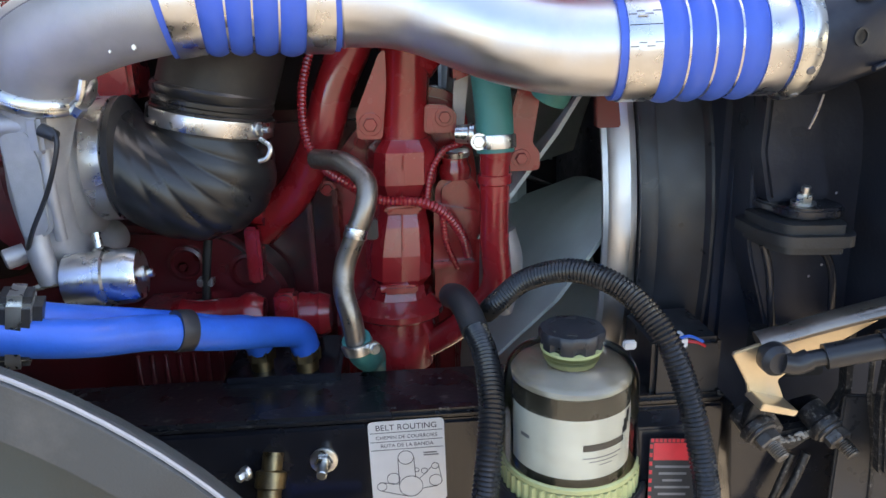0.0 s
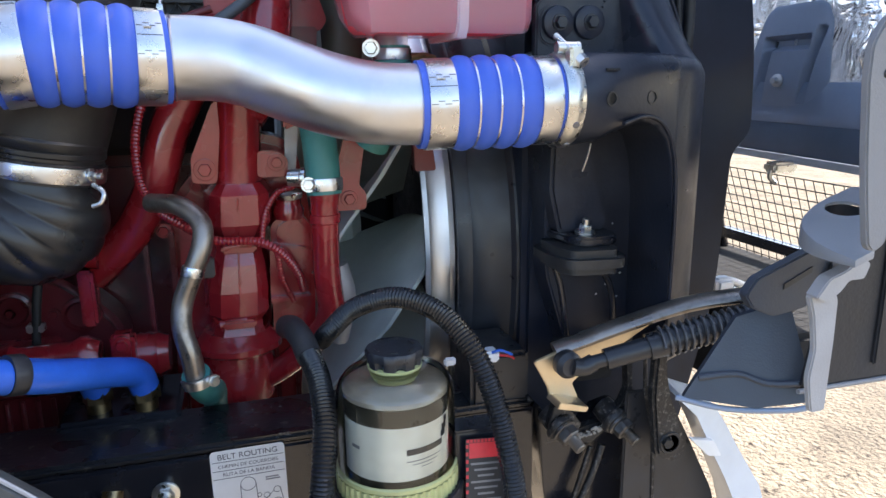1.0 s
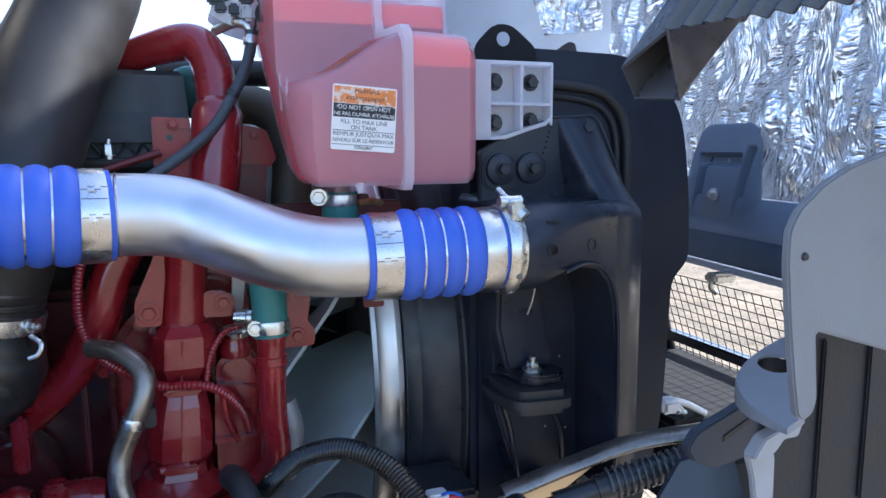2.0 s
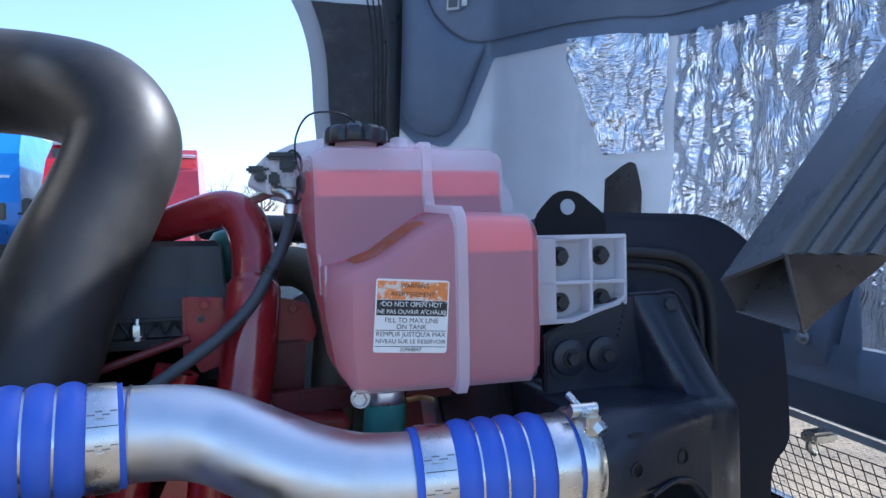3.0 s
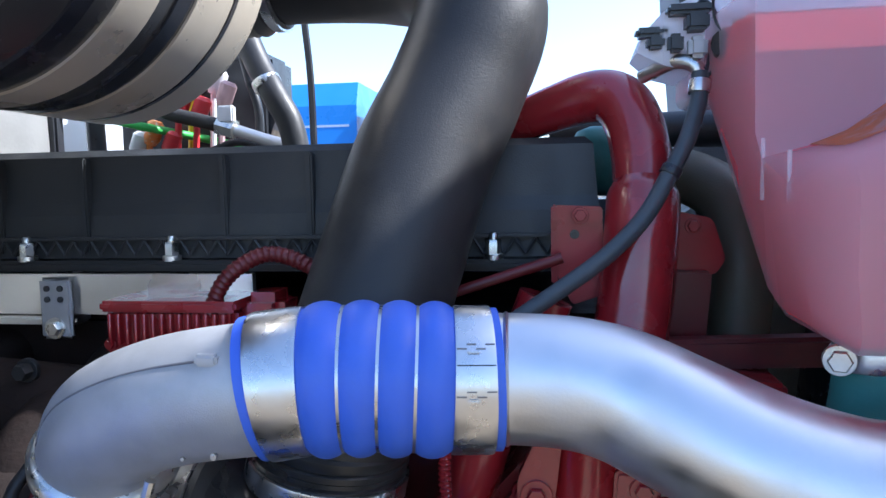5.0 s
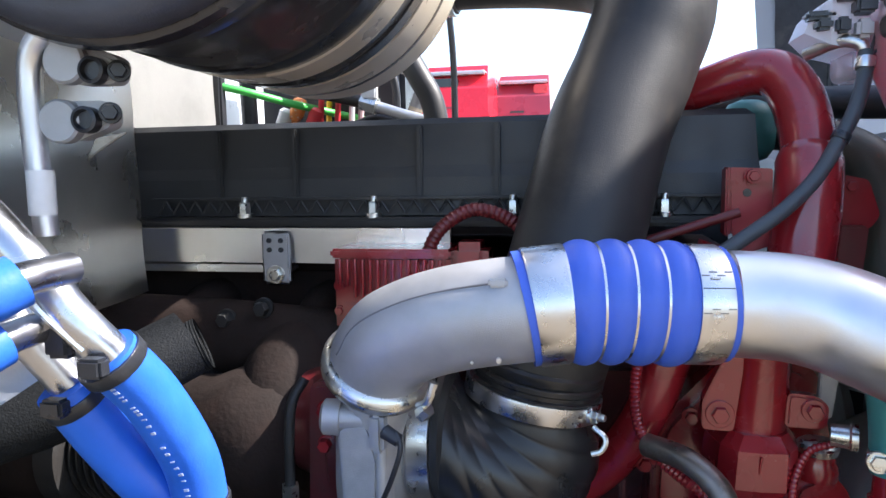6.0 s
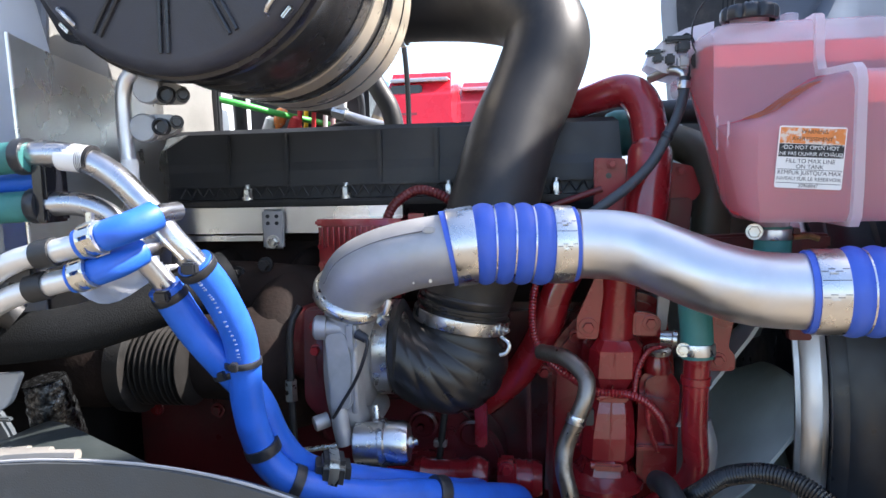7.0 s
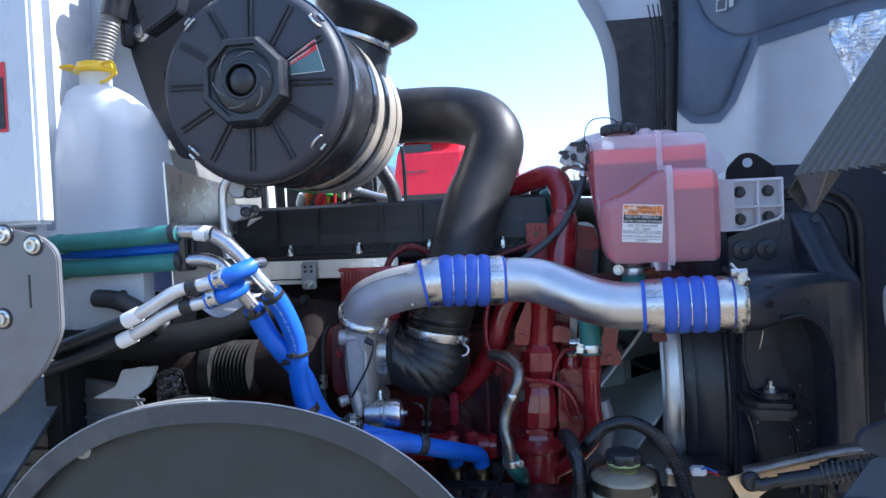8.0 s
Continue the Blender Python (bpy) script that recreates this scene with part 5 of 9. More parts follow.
part("lanyard", tube([(0.142, 0.91, 1.917), (0.12, 0.90, 1.926), (0.085, 0.905, 1.924), (0.070, 0.93, 1.90), (0.072, 0.95, 1.87), (0.080, 0.94, 1.85)], 0.0013, 6, 6), BLACK, cap)
part("rear_hump", prism(rounded([(0.06, 1.845), (0.075, 1.885), (0.14, 1.905), (0.26, 1.905), (0.35, 1.865), (0.38, 1.835), (0.38, 1.80), (0.06, 1.80)], 0.012), 0.985, 1.075, "y", 0.012), TANKSHELL, tk, "milky rear half of the tank")
part("vent", lathe([(0, 0.012), (0.018, 0.012), (0.02, 0.009)], (0.20, 0.93, 1.882), (0, 0, 1), 14), TANKSHELL, tk)
# side bracket with four bolts, moulded in cells
arm = part("side_bracket", prism(rounded([(0.312, 1.773), (0.432, 1.772), (0.438, 1.768), (0.438, 1.700), (0.428, 1.690), (0.402, 1.683), (0.368, 1.672), (0.312, 1.671)], 0.004), 0.806, 0.816, "y", 0.002), TANKWHITE, tk, "moulded white mounting bracket with four cells")
for lo, hi in (((0.312, 0.782, 1.768), (0.438, 0.807, 1.773)), ((0.312, 0.782, 1.716), (0.438, 0.807, 1.720)), ((0.312, 0.782, 1.673), (0.3475, 0.807, 1.772)), ((0.390, 0.782, 1.680), (0.394, 0.807, 1.772)), ((0.4345, 0.782, 1.690), (0.438, 0.807, 1.771))):
    part("rib", box(lo, hi, 0.0012), TANKWHITE, arm)
part("rib", prism([(0.312, 1.671), (0.368, 1.672), (0.402, 1.683), (0.428, 1.690), (0.438, 1.700), (0.438, 1.705), (0.426, 1.695), (0.401, 1.688), (0.367, 1.677), (0.312, 1.676)], 0.782, 0.807, "y", 0.001), TANKWHITE, arm)
for x, z in ((0.362, 1.748), (0.415, 1.748), (0.362, 1.694), (0.415, 1.697)):
    part("bolt", hexbolt((x, 0.806, z), (0, -1, 0), 0.0085, 1.35, 0.012), BLACK, tk, "black flanged bolt")
part("outlet", lathe([(0, 0.021), (0.05, 0.021)], (0.155, 0.83, 1.575), (0, 0, 1), 22), TANKSHELL, tk)
# label
lm_ = facing((0.1668, 0.7342, 1.6945), (1, 0, -0.07), (0.04, 0, 1))
lab = part("warning_label", sheet(0.0755, 0.0735, lm_, 0, r=0.003), LABELWHITE, tk, "white and orange warning label")
part("orange_field", sheet(0.0725, 0.0185, lm_, 0.0007, y=0.0255, t=0.0002), LABELORANGE, lab, "scuffed orange field")
part("black_field", sheet(0.0725, 0.0155, lm_, 0.0007, y=0.008, t=0.0002), SCUFFBLACK, lab, "scuffed black field")
part("rule_line", merge(sheet(0.0725, 0.0006, lm_, 0.0007, y=-0.0145, t=0.0002), sheet(0.0725, 0.0006, lm_, 0.0007, y=-0.0305, t=0.0002)), LABELDARK, lab)
letter_parts("lettering", [("WARNING", 0.0062, 0.002, 0.0302), ("AVERTISSEMENT", 0.0062, 0, 0.0218), ("FILL TO MAX LINE", 0.0068, 0, -0.0045), ("ON TANK", 0.0068, 0, -0.0110), ("REMPLIR JUSTQU'A MAX", 0.0066, 0, -0.0184), ("NIVEAU SUR LE RESERVOIR", 0.0060, 0, -0.0255), ("20968847", 0.0056, 0, -0.0335)], lm_ @ Matrix.Translation((0, 0, 0.0011)), LABELDARK, lab)
letter_parts("white_lettering", [("DO NOT OPEN HOT", 0.0066, 0, 0.0115), ("NE PAS OUVRIR A CHAUD", 0.0060, 0, 0.0040)], lm_ @ Matrix.Translation((0, 0, 0.0011)), LABELWHITE, lab)
# faded orange print on the sloping shoulder
slope = ((0.108, 1.739), (0.126, 1.745), (0.144, 1.752), (0.162, 1.765), (0.180, 1.777), (0.205, 1.790))
b = bmesh.new()
rows = []
for k in range(13):
    x = 0.118 + 0.078 * k / 12
    z = next(z0 + (z1 - z0) * (x - x0) / (x1 - x0) for (x0, z0), (x1, z1) in zip(slope, slope[1:]) if x <= x1)
    rows.append([(x, y, z + 0.0022 + 0.007 * (y - 0.753) / 0.107) for y in (0.785, 0.82, 0.85)])
loft(rows, b, closed=False, caps=False)
bmesh.ops.solidify(b, geom=b.faces[:], thickness=0.0005)
part("shoulder_print", b, PATCHORANGE, tk, "faded orange printed strip")
# level sensor block on the back corner
part("corner_hump", loft([[(0.012, 1.00, z0), (0.012, 1.06, z0), (0.02, 1.06, z1), (0.02, 1.00, z1)] if k == 0 else [(x, 0.985, z0), (x, 1.08, z0), (x, 1.08, z1), (x, 0.985, z1)] for k, (x, z0, z1) in enumerate(((0.012, 1.850, 1.870), (0.035, 1.835, 1.884), (0.07, 1.825, 1.900), (0.11, 1.82, 1.908)))]), TANKWHITE, tk, "white rear corner of the tank")
sn = thing("level_sensor", "black level sensor and plugs clipped to the tank corner", "sensor", (0.075, 0.99, 1.85))
part("disc", lathe([(0, 0.012), (0.010, 0.014), (0.014, 0.010)], (0.088, 0.955, 1.846), (-1, -0.6, 0), 18), BLACK, sn)
part("ring", tube([(0.090, 0.952, 1.866), (0.098, 0.948, 1.850), (0.094, 0.95, 1.832)], 0.0035, 8, 5), BLACK, sn)
part("plug", box((0.036, 0.968, 1.878), (0.076, 0.992, 1.887), 0.003), BLACK, sn, "flat black plug")
part("plug", box((0.052, 0.962, 1.862), (0.072, 0.985, 1.878), 0.003), BLACK, sn)
part("plug", box((0.010, 0.985, 1.862), (0.042, 1.005, 1.871), 0.003), BLACK, sn, "flat black plug")
part("plug", box((0.020, 0.980, 1.850), (0.036, 1.0, 1.862), 0.003), BLACK, sn)
part("clip", box((0.055, 0.968, 1.838), (0.072, 0.985, 1.858), 0.004), CAST, sn)
part("clip", box((0.038, 0.975, 1.845), (0.052, 0.992, 1.862), 0.003), BLACK, sn)
part("nipple", tube([(0.020, 1.02, 1.83), (0.045, 0.99, 1.838), (0.062, 0.978, 1.832), (0.066, 0.978, 1.815)], 0.007, 10, 5), ZINC, sn)
for p in ((0.03, 1.0, 1.862), (0.06, 0.985, 1.884), (0.076, 0.97, 1.855)):
    part("wire", tube([p, Vector(p) + Vector((0.01, -0.006, 0.006)), Vector(p) + Vector((0.02, -0.008, -0.012)), (0.07, 0.975, 1.82)], 0.0018, 6, 5), BLACK, sn)
cb = thing("overflow_line", "thin grey-black rubber line from the tank sensor down behind the pipe", "hose", (0.0, 0.93, 1.62))
part("line", tube([(0.066, 0.976, 1.825), (0.064, 0.97, 1.80), (0.052, 0.955, 1.765), (0.036, 0.945, 1.735), (0.012, 0.935, 1.695), (-0.022, 0.92, 1.662), (-0.06, 0.91, 1.635), (-0.105, 0.90, 1.605)], 0.0078, 14, 8), mat("grey_rubber_line", (0.05, 0.06, 0.07), 0.45, 0, 0.1, 40, 0.1), cb)
part("clip", band((0.036, 0.945, 1.735), (0.6, 0.25, 1), 0.0082, 0.008, 0.001, 16), BLACK, cb)
part("end_cuff", band((0.065, 0.973, 1.812), (0.1, 0.2, 1), 0.0086, 0.012, 0.001, 16), STEEL, cb, "small steel crimp")
# hose under the tank
th = thing("tank_hose", "green hose and steel clamp under the coolant tank", "hose", (0.155, 0.83, 1.53))
part("hose", tube([(0.155, 0.83, 1.606), (0.155, 0.83, 1.575), (0.150, 0.84, 1.53), (0.13, 0.86, 1.48)], 0.0235, 22, 6), GREENHOSE, th)
part("clamp_band", band((0.155, 0.83, 1.596), (0, 0, 1), 0.0238, 0.014, 0.0012), STEEL, th)
part("clamp_bolt", hexbolt((0.123, 0.797, 1.602), (-0.3, -1, 0), 0.008, 1.35, 0.008), ZINC, th)
part("clamp_tail", tube([(0.178, 0.818, 1.592), (0.195, 0.815, 1.594), (0.208, 0.815, 1.59)], 0.004, 8, 3), BRASS, th)
tp = bmesh.new()
prism(rounded([(0.185, 1.60), (0.205, 1.60), (0.225, 1.44), (0.195, 1.44)], 0.004), 0.875, 0.89, "y", 0.003, tp)
solo("tank_stay", tp, DARKRED, "red steel stay below the coolant tank", "bracket")

# ---------------------------------------------------------------- radiator, charge cooler side tank and shroud
ra = thing("radiator", "black radiator and charge air cooler pack with moulded side tank", "radiator", (0.5, 1.0, 0.85))
part("core", box((0.45, 0.93, 0.85), (0.62, 2.0, 1.78), 0.01), BLACK, ra)
surround = rounded([(0.345, 0.95), (0.345, 1.803), (0.615, 1.797), (0.700, 1.728), (0.722, 1.60), (0.727, 1.480), (0.695, 1.450), (0.686, 1.22), (0.62, 0.95)], 0.07, 6)
part("surround", prism(surround, 0.84, 0.93, "y", 0.010), SURROUND, ra, "moulded black recirculation panel")
part("surround_lip", tube([(0.40, 0.836, 1.752), (0.50, 0.834, 1.748), (0.555, 0.834, 1.735), (0.588, 0.834, 1.69), (0.592, 0.834, 1.60), (0.592, 0.834, 1.4), (0.592, 0.834, 1.2)], 0.0075, 10, 8), RUBBER, ra, "rubber edge seal")
tankside = rounded([(0.338, 1.60), (0.566, 1.60), (0.578, 1.30), (0.545, 1.17), (0.40, 1.17), (0.36, 1.30), (0.352, 1.48), (0.338, 1.50)], 0.014, 3)
part("surround_lip", tube([(0.44, 0.838, 1.735), (0.51, 0.836, 1.730), (0.552, 0.836, 1.715), (0.572, 0.836, 1.68), (0.577, 0.836, 1.60)], 0.005, 10, 8), RUBBER, ra)
part("side_tank", prism(tankside, 0.795, 0.88, "y", 0.012, segs=3), SIDETANK, ra, "satin black cooler side tank")
# the port swells into one block that reaches across the tank
def block_ring(x, yf, zt, zb, r, rb):
    """One upright slice of the block: flat back, rounded top and bottom front edges."""
    ring = [(x, 0.812, zt)]
    ring += [(x, yf + r - r * math.sin(a), zt - r + r * math.cos(a)) for a in (math.pi / 2 * k / 7 for k in range(8))]
    ring += [(x, yf + rb - rb * math.cos(a), zb + rb - rb * math.sin(a)) for a in (math.pi / 2 * k / 7 for k in range(8))]
    return ring + [(x, 0.812, zb)]


part("inlet_block", loft([block_ring(*v) for v in (
    (0.330, 0.655, 1.589, 1.487, 0.051, 0.051), (0.345, 0.654, 1.591, 1.486, 0.051, 0.051), (0.365, 0.655, 1.5935, 1.490, 0.046, 0.040), (0.395, 0.664, 1.594, 1.503, 0.036, 0.022),
    (0.425, 0.674, 1.594, 1.512, 0.028, 0.012), (0.452, 0.682, 1.5935, 1.506, 0.024, 0.008), (0.470, 0.688, 1.593, 1.487, 0.023, 0.008), (0.481, 0.692, 1.593, 1.455, 0.022, 0.008),
    (0.487, 0.694, 1.5925, 1.40, 0.022, 0.008), (0.490, 0.696, 1.592, 1.19, 0.022, 0.008), (0.505, 0.700, 1.592, 1.18, 0.022, 0.02), (0.532, 0.714, 1.589, 1.18, 0.022, 0.02),
    (0.550, 0.732, 1.584, 1.18, 0.024, 0.02), (0.562, 0.754, 1.576, 1.18, 0.024, 0.02), (0.569, 0.784, 1.562, 1.18, 0.016, 0.016))]), SIDETANK, ra, "satin black moulded inlet block")
part("boss_plate", prism(rounded([(0.334, 1.590), (0.334, 1.656), (0.346, 1.664), (0.440, 1.702), (0.458, 1.700), (0.470, 1.590)], 0.006), 0.787, 0.80, "y", 0.002), SIDETANK, ra)
# ribbed shoulder above the block: a rounded edge towards the bosses and a flat face with a corner bolt
shoulder = []
for k in range(9):
    f = k / 8
    low = [(0.462, 0.805), (0.468, 0.770), (0.474, 0.735), (0.482, 0.714), (0.496, 0.704), (0.514, 0.706), (0.536, 0.722), (0.553, 0.748), (0.562, 0.780), (0.564, 0.805)]
    high = [(0.442, 0.805), (0.444, 0.795), (0.447, 0.789), (0.452, 0.785), (0.459, 0.782), (0.472, 0.781), (0.490, 0.782), (0.502, 0.784), (0.507, 0.790), (0.508, 0.805)]
    g = f ** 0.85
    shoulder.append([(a[0] + (c[0] - a[0]) * g, a[1] + (c[1] - a[1]) * g, 1.580 + 0.120 * f) for a, c in zip(low, high)])
part("shoulder", loft(shoulder), SIDETANK, ra)
part("shoulder_rim", tube([(0.442, 0.788, 1.701), (0.475, 0.782, 1.702), (0.507, 0.786, 1.700), (0.530, 0.782, 1.655), (0.560, 0.786, 1.590)], 0.0022, 8, 5), SIDETANK, ra)
part("arch_rib", tube([(0.392, 0.662, 1.512), (0.425, 0.673, 1.519), (0.453, 0.681, 1.513), (0.474, 0.688, 1.492), (0.486, 0.692, 1.458), (0.492, 0.694, 1.40), (0.494, 0.696, 1.30), (0.492, 0.698, 1.20)], 0.0026, 10, 8), SIDETANK, ra)
part("boss_pad", prism(rounded([(0.336, 1.604), (0.430, 1.606), (0.430, 1.660), (0.336, 1.656)], 0.024, 6), 0.783, 0.788, "y", 0.002), SIDETANK, ra)
for x, z in ((0.361, 1.633), (0.405, 1.634)):
    part("boss", lathe([(0, 0.0215), (0.008, 0.0205), (0.010, 0.015)], (x, 0.785, z), (0, -1, 0), 20), SIDETANK, ra)
    part("boss_bolt", hexbolt((x, 0.776, z), (0, -1, 0), 0.008, 1.3, 0.01), BLACK, ra)
part("corner_bolt", hexbolt((0.490, 0.781, 1.686), (0, -1, 0.3), 0.009, 1.5, 0.009), BLACK, ra)
part("corner_slot", box((0.492, 0.768, 1.655), (0.512, 0.772, 1.659), 0.001), BLACK, ra)
b = bmesh.new()
for k in range(10):
    bmesh.ops.create_icosphere(b, subdivisions=1, radius=0.0018, matrix=Matrix.Translation((0.440 - 0.0022 * k, 0.786, 1.697 - 0.0072 * k)))
part("weld_bead", b, SIDETANK, ra)
for x, y, z in ((0.372, 0.6565, 1.541), (0.438, 0.678, 1.541)):
    part("ring_mark", lathe([(0, 0.0085), (0.0014, 0.0085), (0.0014, 0.0062), (0, 0.0062)], (x, y, z), (0.25, -1, 0), 18), BLACK, ra)
part("slot_mark", box((0.366, 0.660, 1.572), (0.384, 0.668, 1.575), 0.001), BLACK, ra)
for k in range(16):
    x, z = random.uniform(0.38, 0.54), random.uniform(1.25, 1.41)
    part("paint_chip", lathe([(0, 0.0018), (0.0008, 0.0010)], (x, 0.7945, z), (0, -1, 0), 6), CAST, ra)
# mount: tapered bracket with bolt on a rubber block, and a hoop below
part("mount_bracket", prism(rounded([(0.352, 1.50), (0.402, 1.50), (0.436, 1.372), (0.430, 1.362), (0.364, 1.362), (0.350, 1.42)], 0.006), 0.765, 0.80, "y", 0.005), SIDETANK, ra)
part("mount_plate", prism(rounded([(0.358, 0.800), (0.366, 0.742), (0.384, 0.722), (0.424, 0.722), (0.438, 0.742), (0.438, 0.800)], 0.010, 4), 1.351, 1.363, "z", 0.003), GLOSSBLACK, ra)
part("mount_bolt", hexbolt((0.395, 0.752, 1.363), (0, -0.15, 1), 0.009, 1.5, 0.012, tail=0.008), ZINC, ra, "zinc mounting bolt")
part("rubber_block", prism(rounded([(0.338, 0.805), (0.338, 0.735), (0.352, 0.700), (0.420, 0.692), (0.434, 0.712), (0.440, 0.805)], 0.022, 6), 1.318, 1.350, "z", 0.010, segs=4), RUBBER, ra, "rounded black rubber mount")
part("mount_leg", tube([(0.350, 0.745, 1.320), (0.358, 0.742, 1.29), (0.366, 0.742, 1.24), (0.376, 0.742, 1.17)], 0.0045, 10, 6), GLOSSBLACK, ra)
part("mount_leg", tube([(0.398, 0.735, 1.322), (0.415, 0.735, 1.312), (0.430, 0.738, 1.285), (0.438, 0.742, 1.24), (0.442, 0.742, 1.17)], 0.0045, 10, 6), GLOSSBLACK, ra)
part("mount_ledge", prism(rounded([(0.372, 1.20), (0.440, 1.20), (0.446, 1.15), (0.372, 1.15)], 0.006), 0.75, 0.80, "y", 0.004), MATTBLACK, ra)
# Thin zinc strip drawn in place of a highlight on the block's edge.
part("edge_glint", tube([(0.371, 0.700, 1.487), (0.369, 0.704, 1.470), (0.367, 0.712, 1.452)], 0.0012, 6, 3), ZINC, ra, "bright strip standing for an edge glint")
hb = bmesh.new()
ho = rounded([(0.343, 1.765), (0.343, 1.797), (0.372, 1.827), (0.397, 1.827), (0.436, 1.797), (0.436, 1.765)], 0.012, 3)
prism(ho, 0.826, 0.834, "y", 0.0015, hb)
hang = thing("hanger_plate", "black steel hanger plate with a round hole", "bracket", (0.39, 0.83, 1.77))
part("plate", hb, MATTBLACK, hang)
part("hole", lathe([(0, 0.0095), (0.0012, 0.0095)], (0.384, 0.8262, 1.807), (0, -1, 0), 24), HOODLIGHT, hang, "round hole showing the light hood behind")
part("foot", box((0.343, 0.826, 1.70), (0.436, 0.872, 1.766), 0.003), MATTBLACK, hang)
fs = thing("fan_shroud", "black fan shroud with a bright aluminium fan ring", "fan shroud", (0.3, 1.36, 0.85))
FC = (1.36, 1.28)
part("ring", lathe([(0, 0.456), (0, 0.462), (0.006, 0.466), (0.012, 0.463), (0.030, 0.463), (0.036, 0.466), (0.045, 0.464), (0.045, 0.456)], (0.214, FC[0], FC[1]), (1, 0, 0), 96, caps=False), ALU, fs, "bright aluminium fan ring")
part("barrel", lathe([(0.0, 0.458), (0.0, 0.474), (0.012, 0.482), (0.02, 0.482), (0.03, 0.49), (0.05, 0.494), (0.075, 0.497), (0.08, 0.505), (0.115, 0.51), (0.115, 0.47)], (0.261, FC[0], FC[1]), (1, 0, 0), 96, caps=False), BLACK, fs, "black moulded shroud barrel")
part("plate", prism(rounded([(0.87, 0.85), (1.85, 0.85), (1.85, 1.77), (0.87, 1.77)], 0.05), 0.372, 0.40, "x", 0.004), BLACK, fs)
fan = thing("cooling_fan", "grey-green plastic cooling fan at rest", "fan", (0.16, FC[0], FC[1]))
part("hub", lathe([(0, 0.11), (0.06, 0.12), (0.08, 0.1)], (0.10, FC[0], FC[1]), (1, 0, 0), 36), BLADE, fan)
for k in range(12):
    a0 = 2 * math.pi * k / 12 + 0.10
    b = bmesh.new()
    rows = []
    for r in np.linspace(0.10, 0.445, 8):
        ring = []
        for c, off in ((-1, 0), (0, 0.006), (1, 0), (1, 0.006), (0, 0.013), (-1, 0.006)):
            w = 0.44 - 0.08 * (r / 0.445)
            a = a0 - c * w * 0.85 + 0.25 * (r - 0.1)
            ring.append((0.150 + c * 0.110 * (1.1 - 0.4 * r) + off, FC[0] + r * math.cos(a), FC[1] + r * math.sin(a)))
        rows.append(ring)
    loft(rows, b)
    part("blade", b, BLADE, fan)
ap = bmesh.new()
tube([(0.085, 0.93, 1.30), (0.095, 0.93, 1.25), (0.085, 0.95, 1.18)], 0.018, 12, 5, ap)
solo("belt_tensioner", ap, CAST, "small cast tensioner arm beside the fan", "engine part")

# ---------------------------------------------------------------- fuel filter
ff = thing("fuel_filter", "clear-bowled fuel filter with black cap and white label", "fuel filter", (0.105, 0.64, 1.0))
F0 = Vector((0.1075, 0.64, 0))
bowl_ = part("bowl", lathe([(1.122, 0.0665), (1.140, 0.0672), (1.208, 0.0668), (1.231, 0.0655), (1.241, 0.0625), (1.249, 0.056), (1.254, 0.047), (1.257, 0.036), (1.2575, 0.0265)], F0, (0, 0, 1), 56, caps=False), CLEAR, ff, "clear plastic bowl, part filled")
bowl_.visible_shadow = False
part("neck", lathe([(1.243, 0.024), (1.247, 0.026), (1.249, 0.0275), (1.251, 0.0255), (1.253, 0.0280), (1.255, 0.0258), (1.257, 0.0300), (1.260, 0.0305), (1.262, 0.026)], F0, (0, 0, 1), 36), FILTERMEDIA, ff, "yellowed threaded neck")
b = bmesh.new()
seg, rows = 96, []
for s, r, dip in ((1.258, 0.0265, 0), (1.259, 0.0298, 0.003), (1.269, 0.0305, 0.0035), (1.2695, 0.0322, 0.0015), (1.276, 0.0325, 0.0012), (1.279, 0.0305, 0.0008), (1.2795, 0.018, 0)):
    ring = []
    for j in range(seg):
        a = 2 * math.pi * j / seg
        rr = r - dip * max(0, math.cos(8 * a)) ** 0.7
        ring.append(b.verts.new((F0.x + rr * math.cos(a), F0.y + rr * math.sin(a), s)))
    rows.append(ring)
for r1, r2 in zip(rows, rows[1:]):
    for j in range(seg):
        b.faces.new((r1[j], r1[(j + 1) % seg], r2[(j + 1) % seg], r2[j]))
b.faces.new(rows[-1])
fc_ = part("cap", b, BLACK, ff, "black ribbed cap")
for k in range(6):
    a = 2 * math.pi * k / 6 + 0.3
    part("slot", box((-0.005, -0.0016, 0), (0.005, 0.0016, 0.0016), 0.0005, None, Matrix.Translation((F0.x + 0.022 * math.cos(a), F0.y + 0.022 * math.sin(a), 1.2788)) @ Matrix.Rotation(a + math.pi / 2, 4, "Z")), RUBBER, fc_)
b = bmesh.new()
seg, rows = 192, []
for s in (1.106, 1.137):
    rows.append([b.verts.new((F0.x + (0.0700 if j % 4 < 2 else 0.0678) * math.cos(2 * math.pi * j / seg), F0.y + (0.0700 if j % 4 < 2 else 0.0678) * math.sin(2 * math.pi * j / seg), s)) for j in range(seg)])
for j in range(seg):
    b.faces.new((rows[0][j], rows[0][(j + 1) % seg], rows[1][(j + 1) % seg], rows[1][j]))
b.faces.new(rows[1])
part("collar", b, FILTERMEDIA, ff, "ribbed pale yellowish collar", smooth=False)
part("band_ring", lathe([(1.1375, 0.066), (1.1385, 0.0690), (1.143, 0.0690), (1.145, 0.0668)], F0, (0, 0, 1), 56, caps=False), FILTERMEDIA, ff, "yellow-green band over the collar")
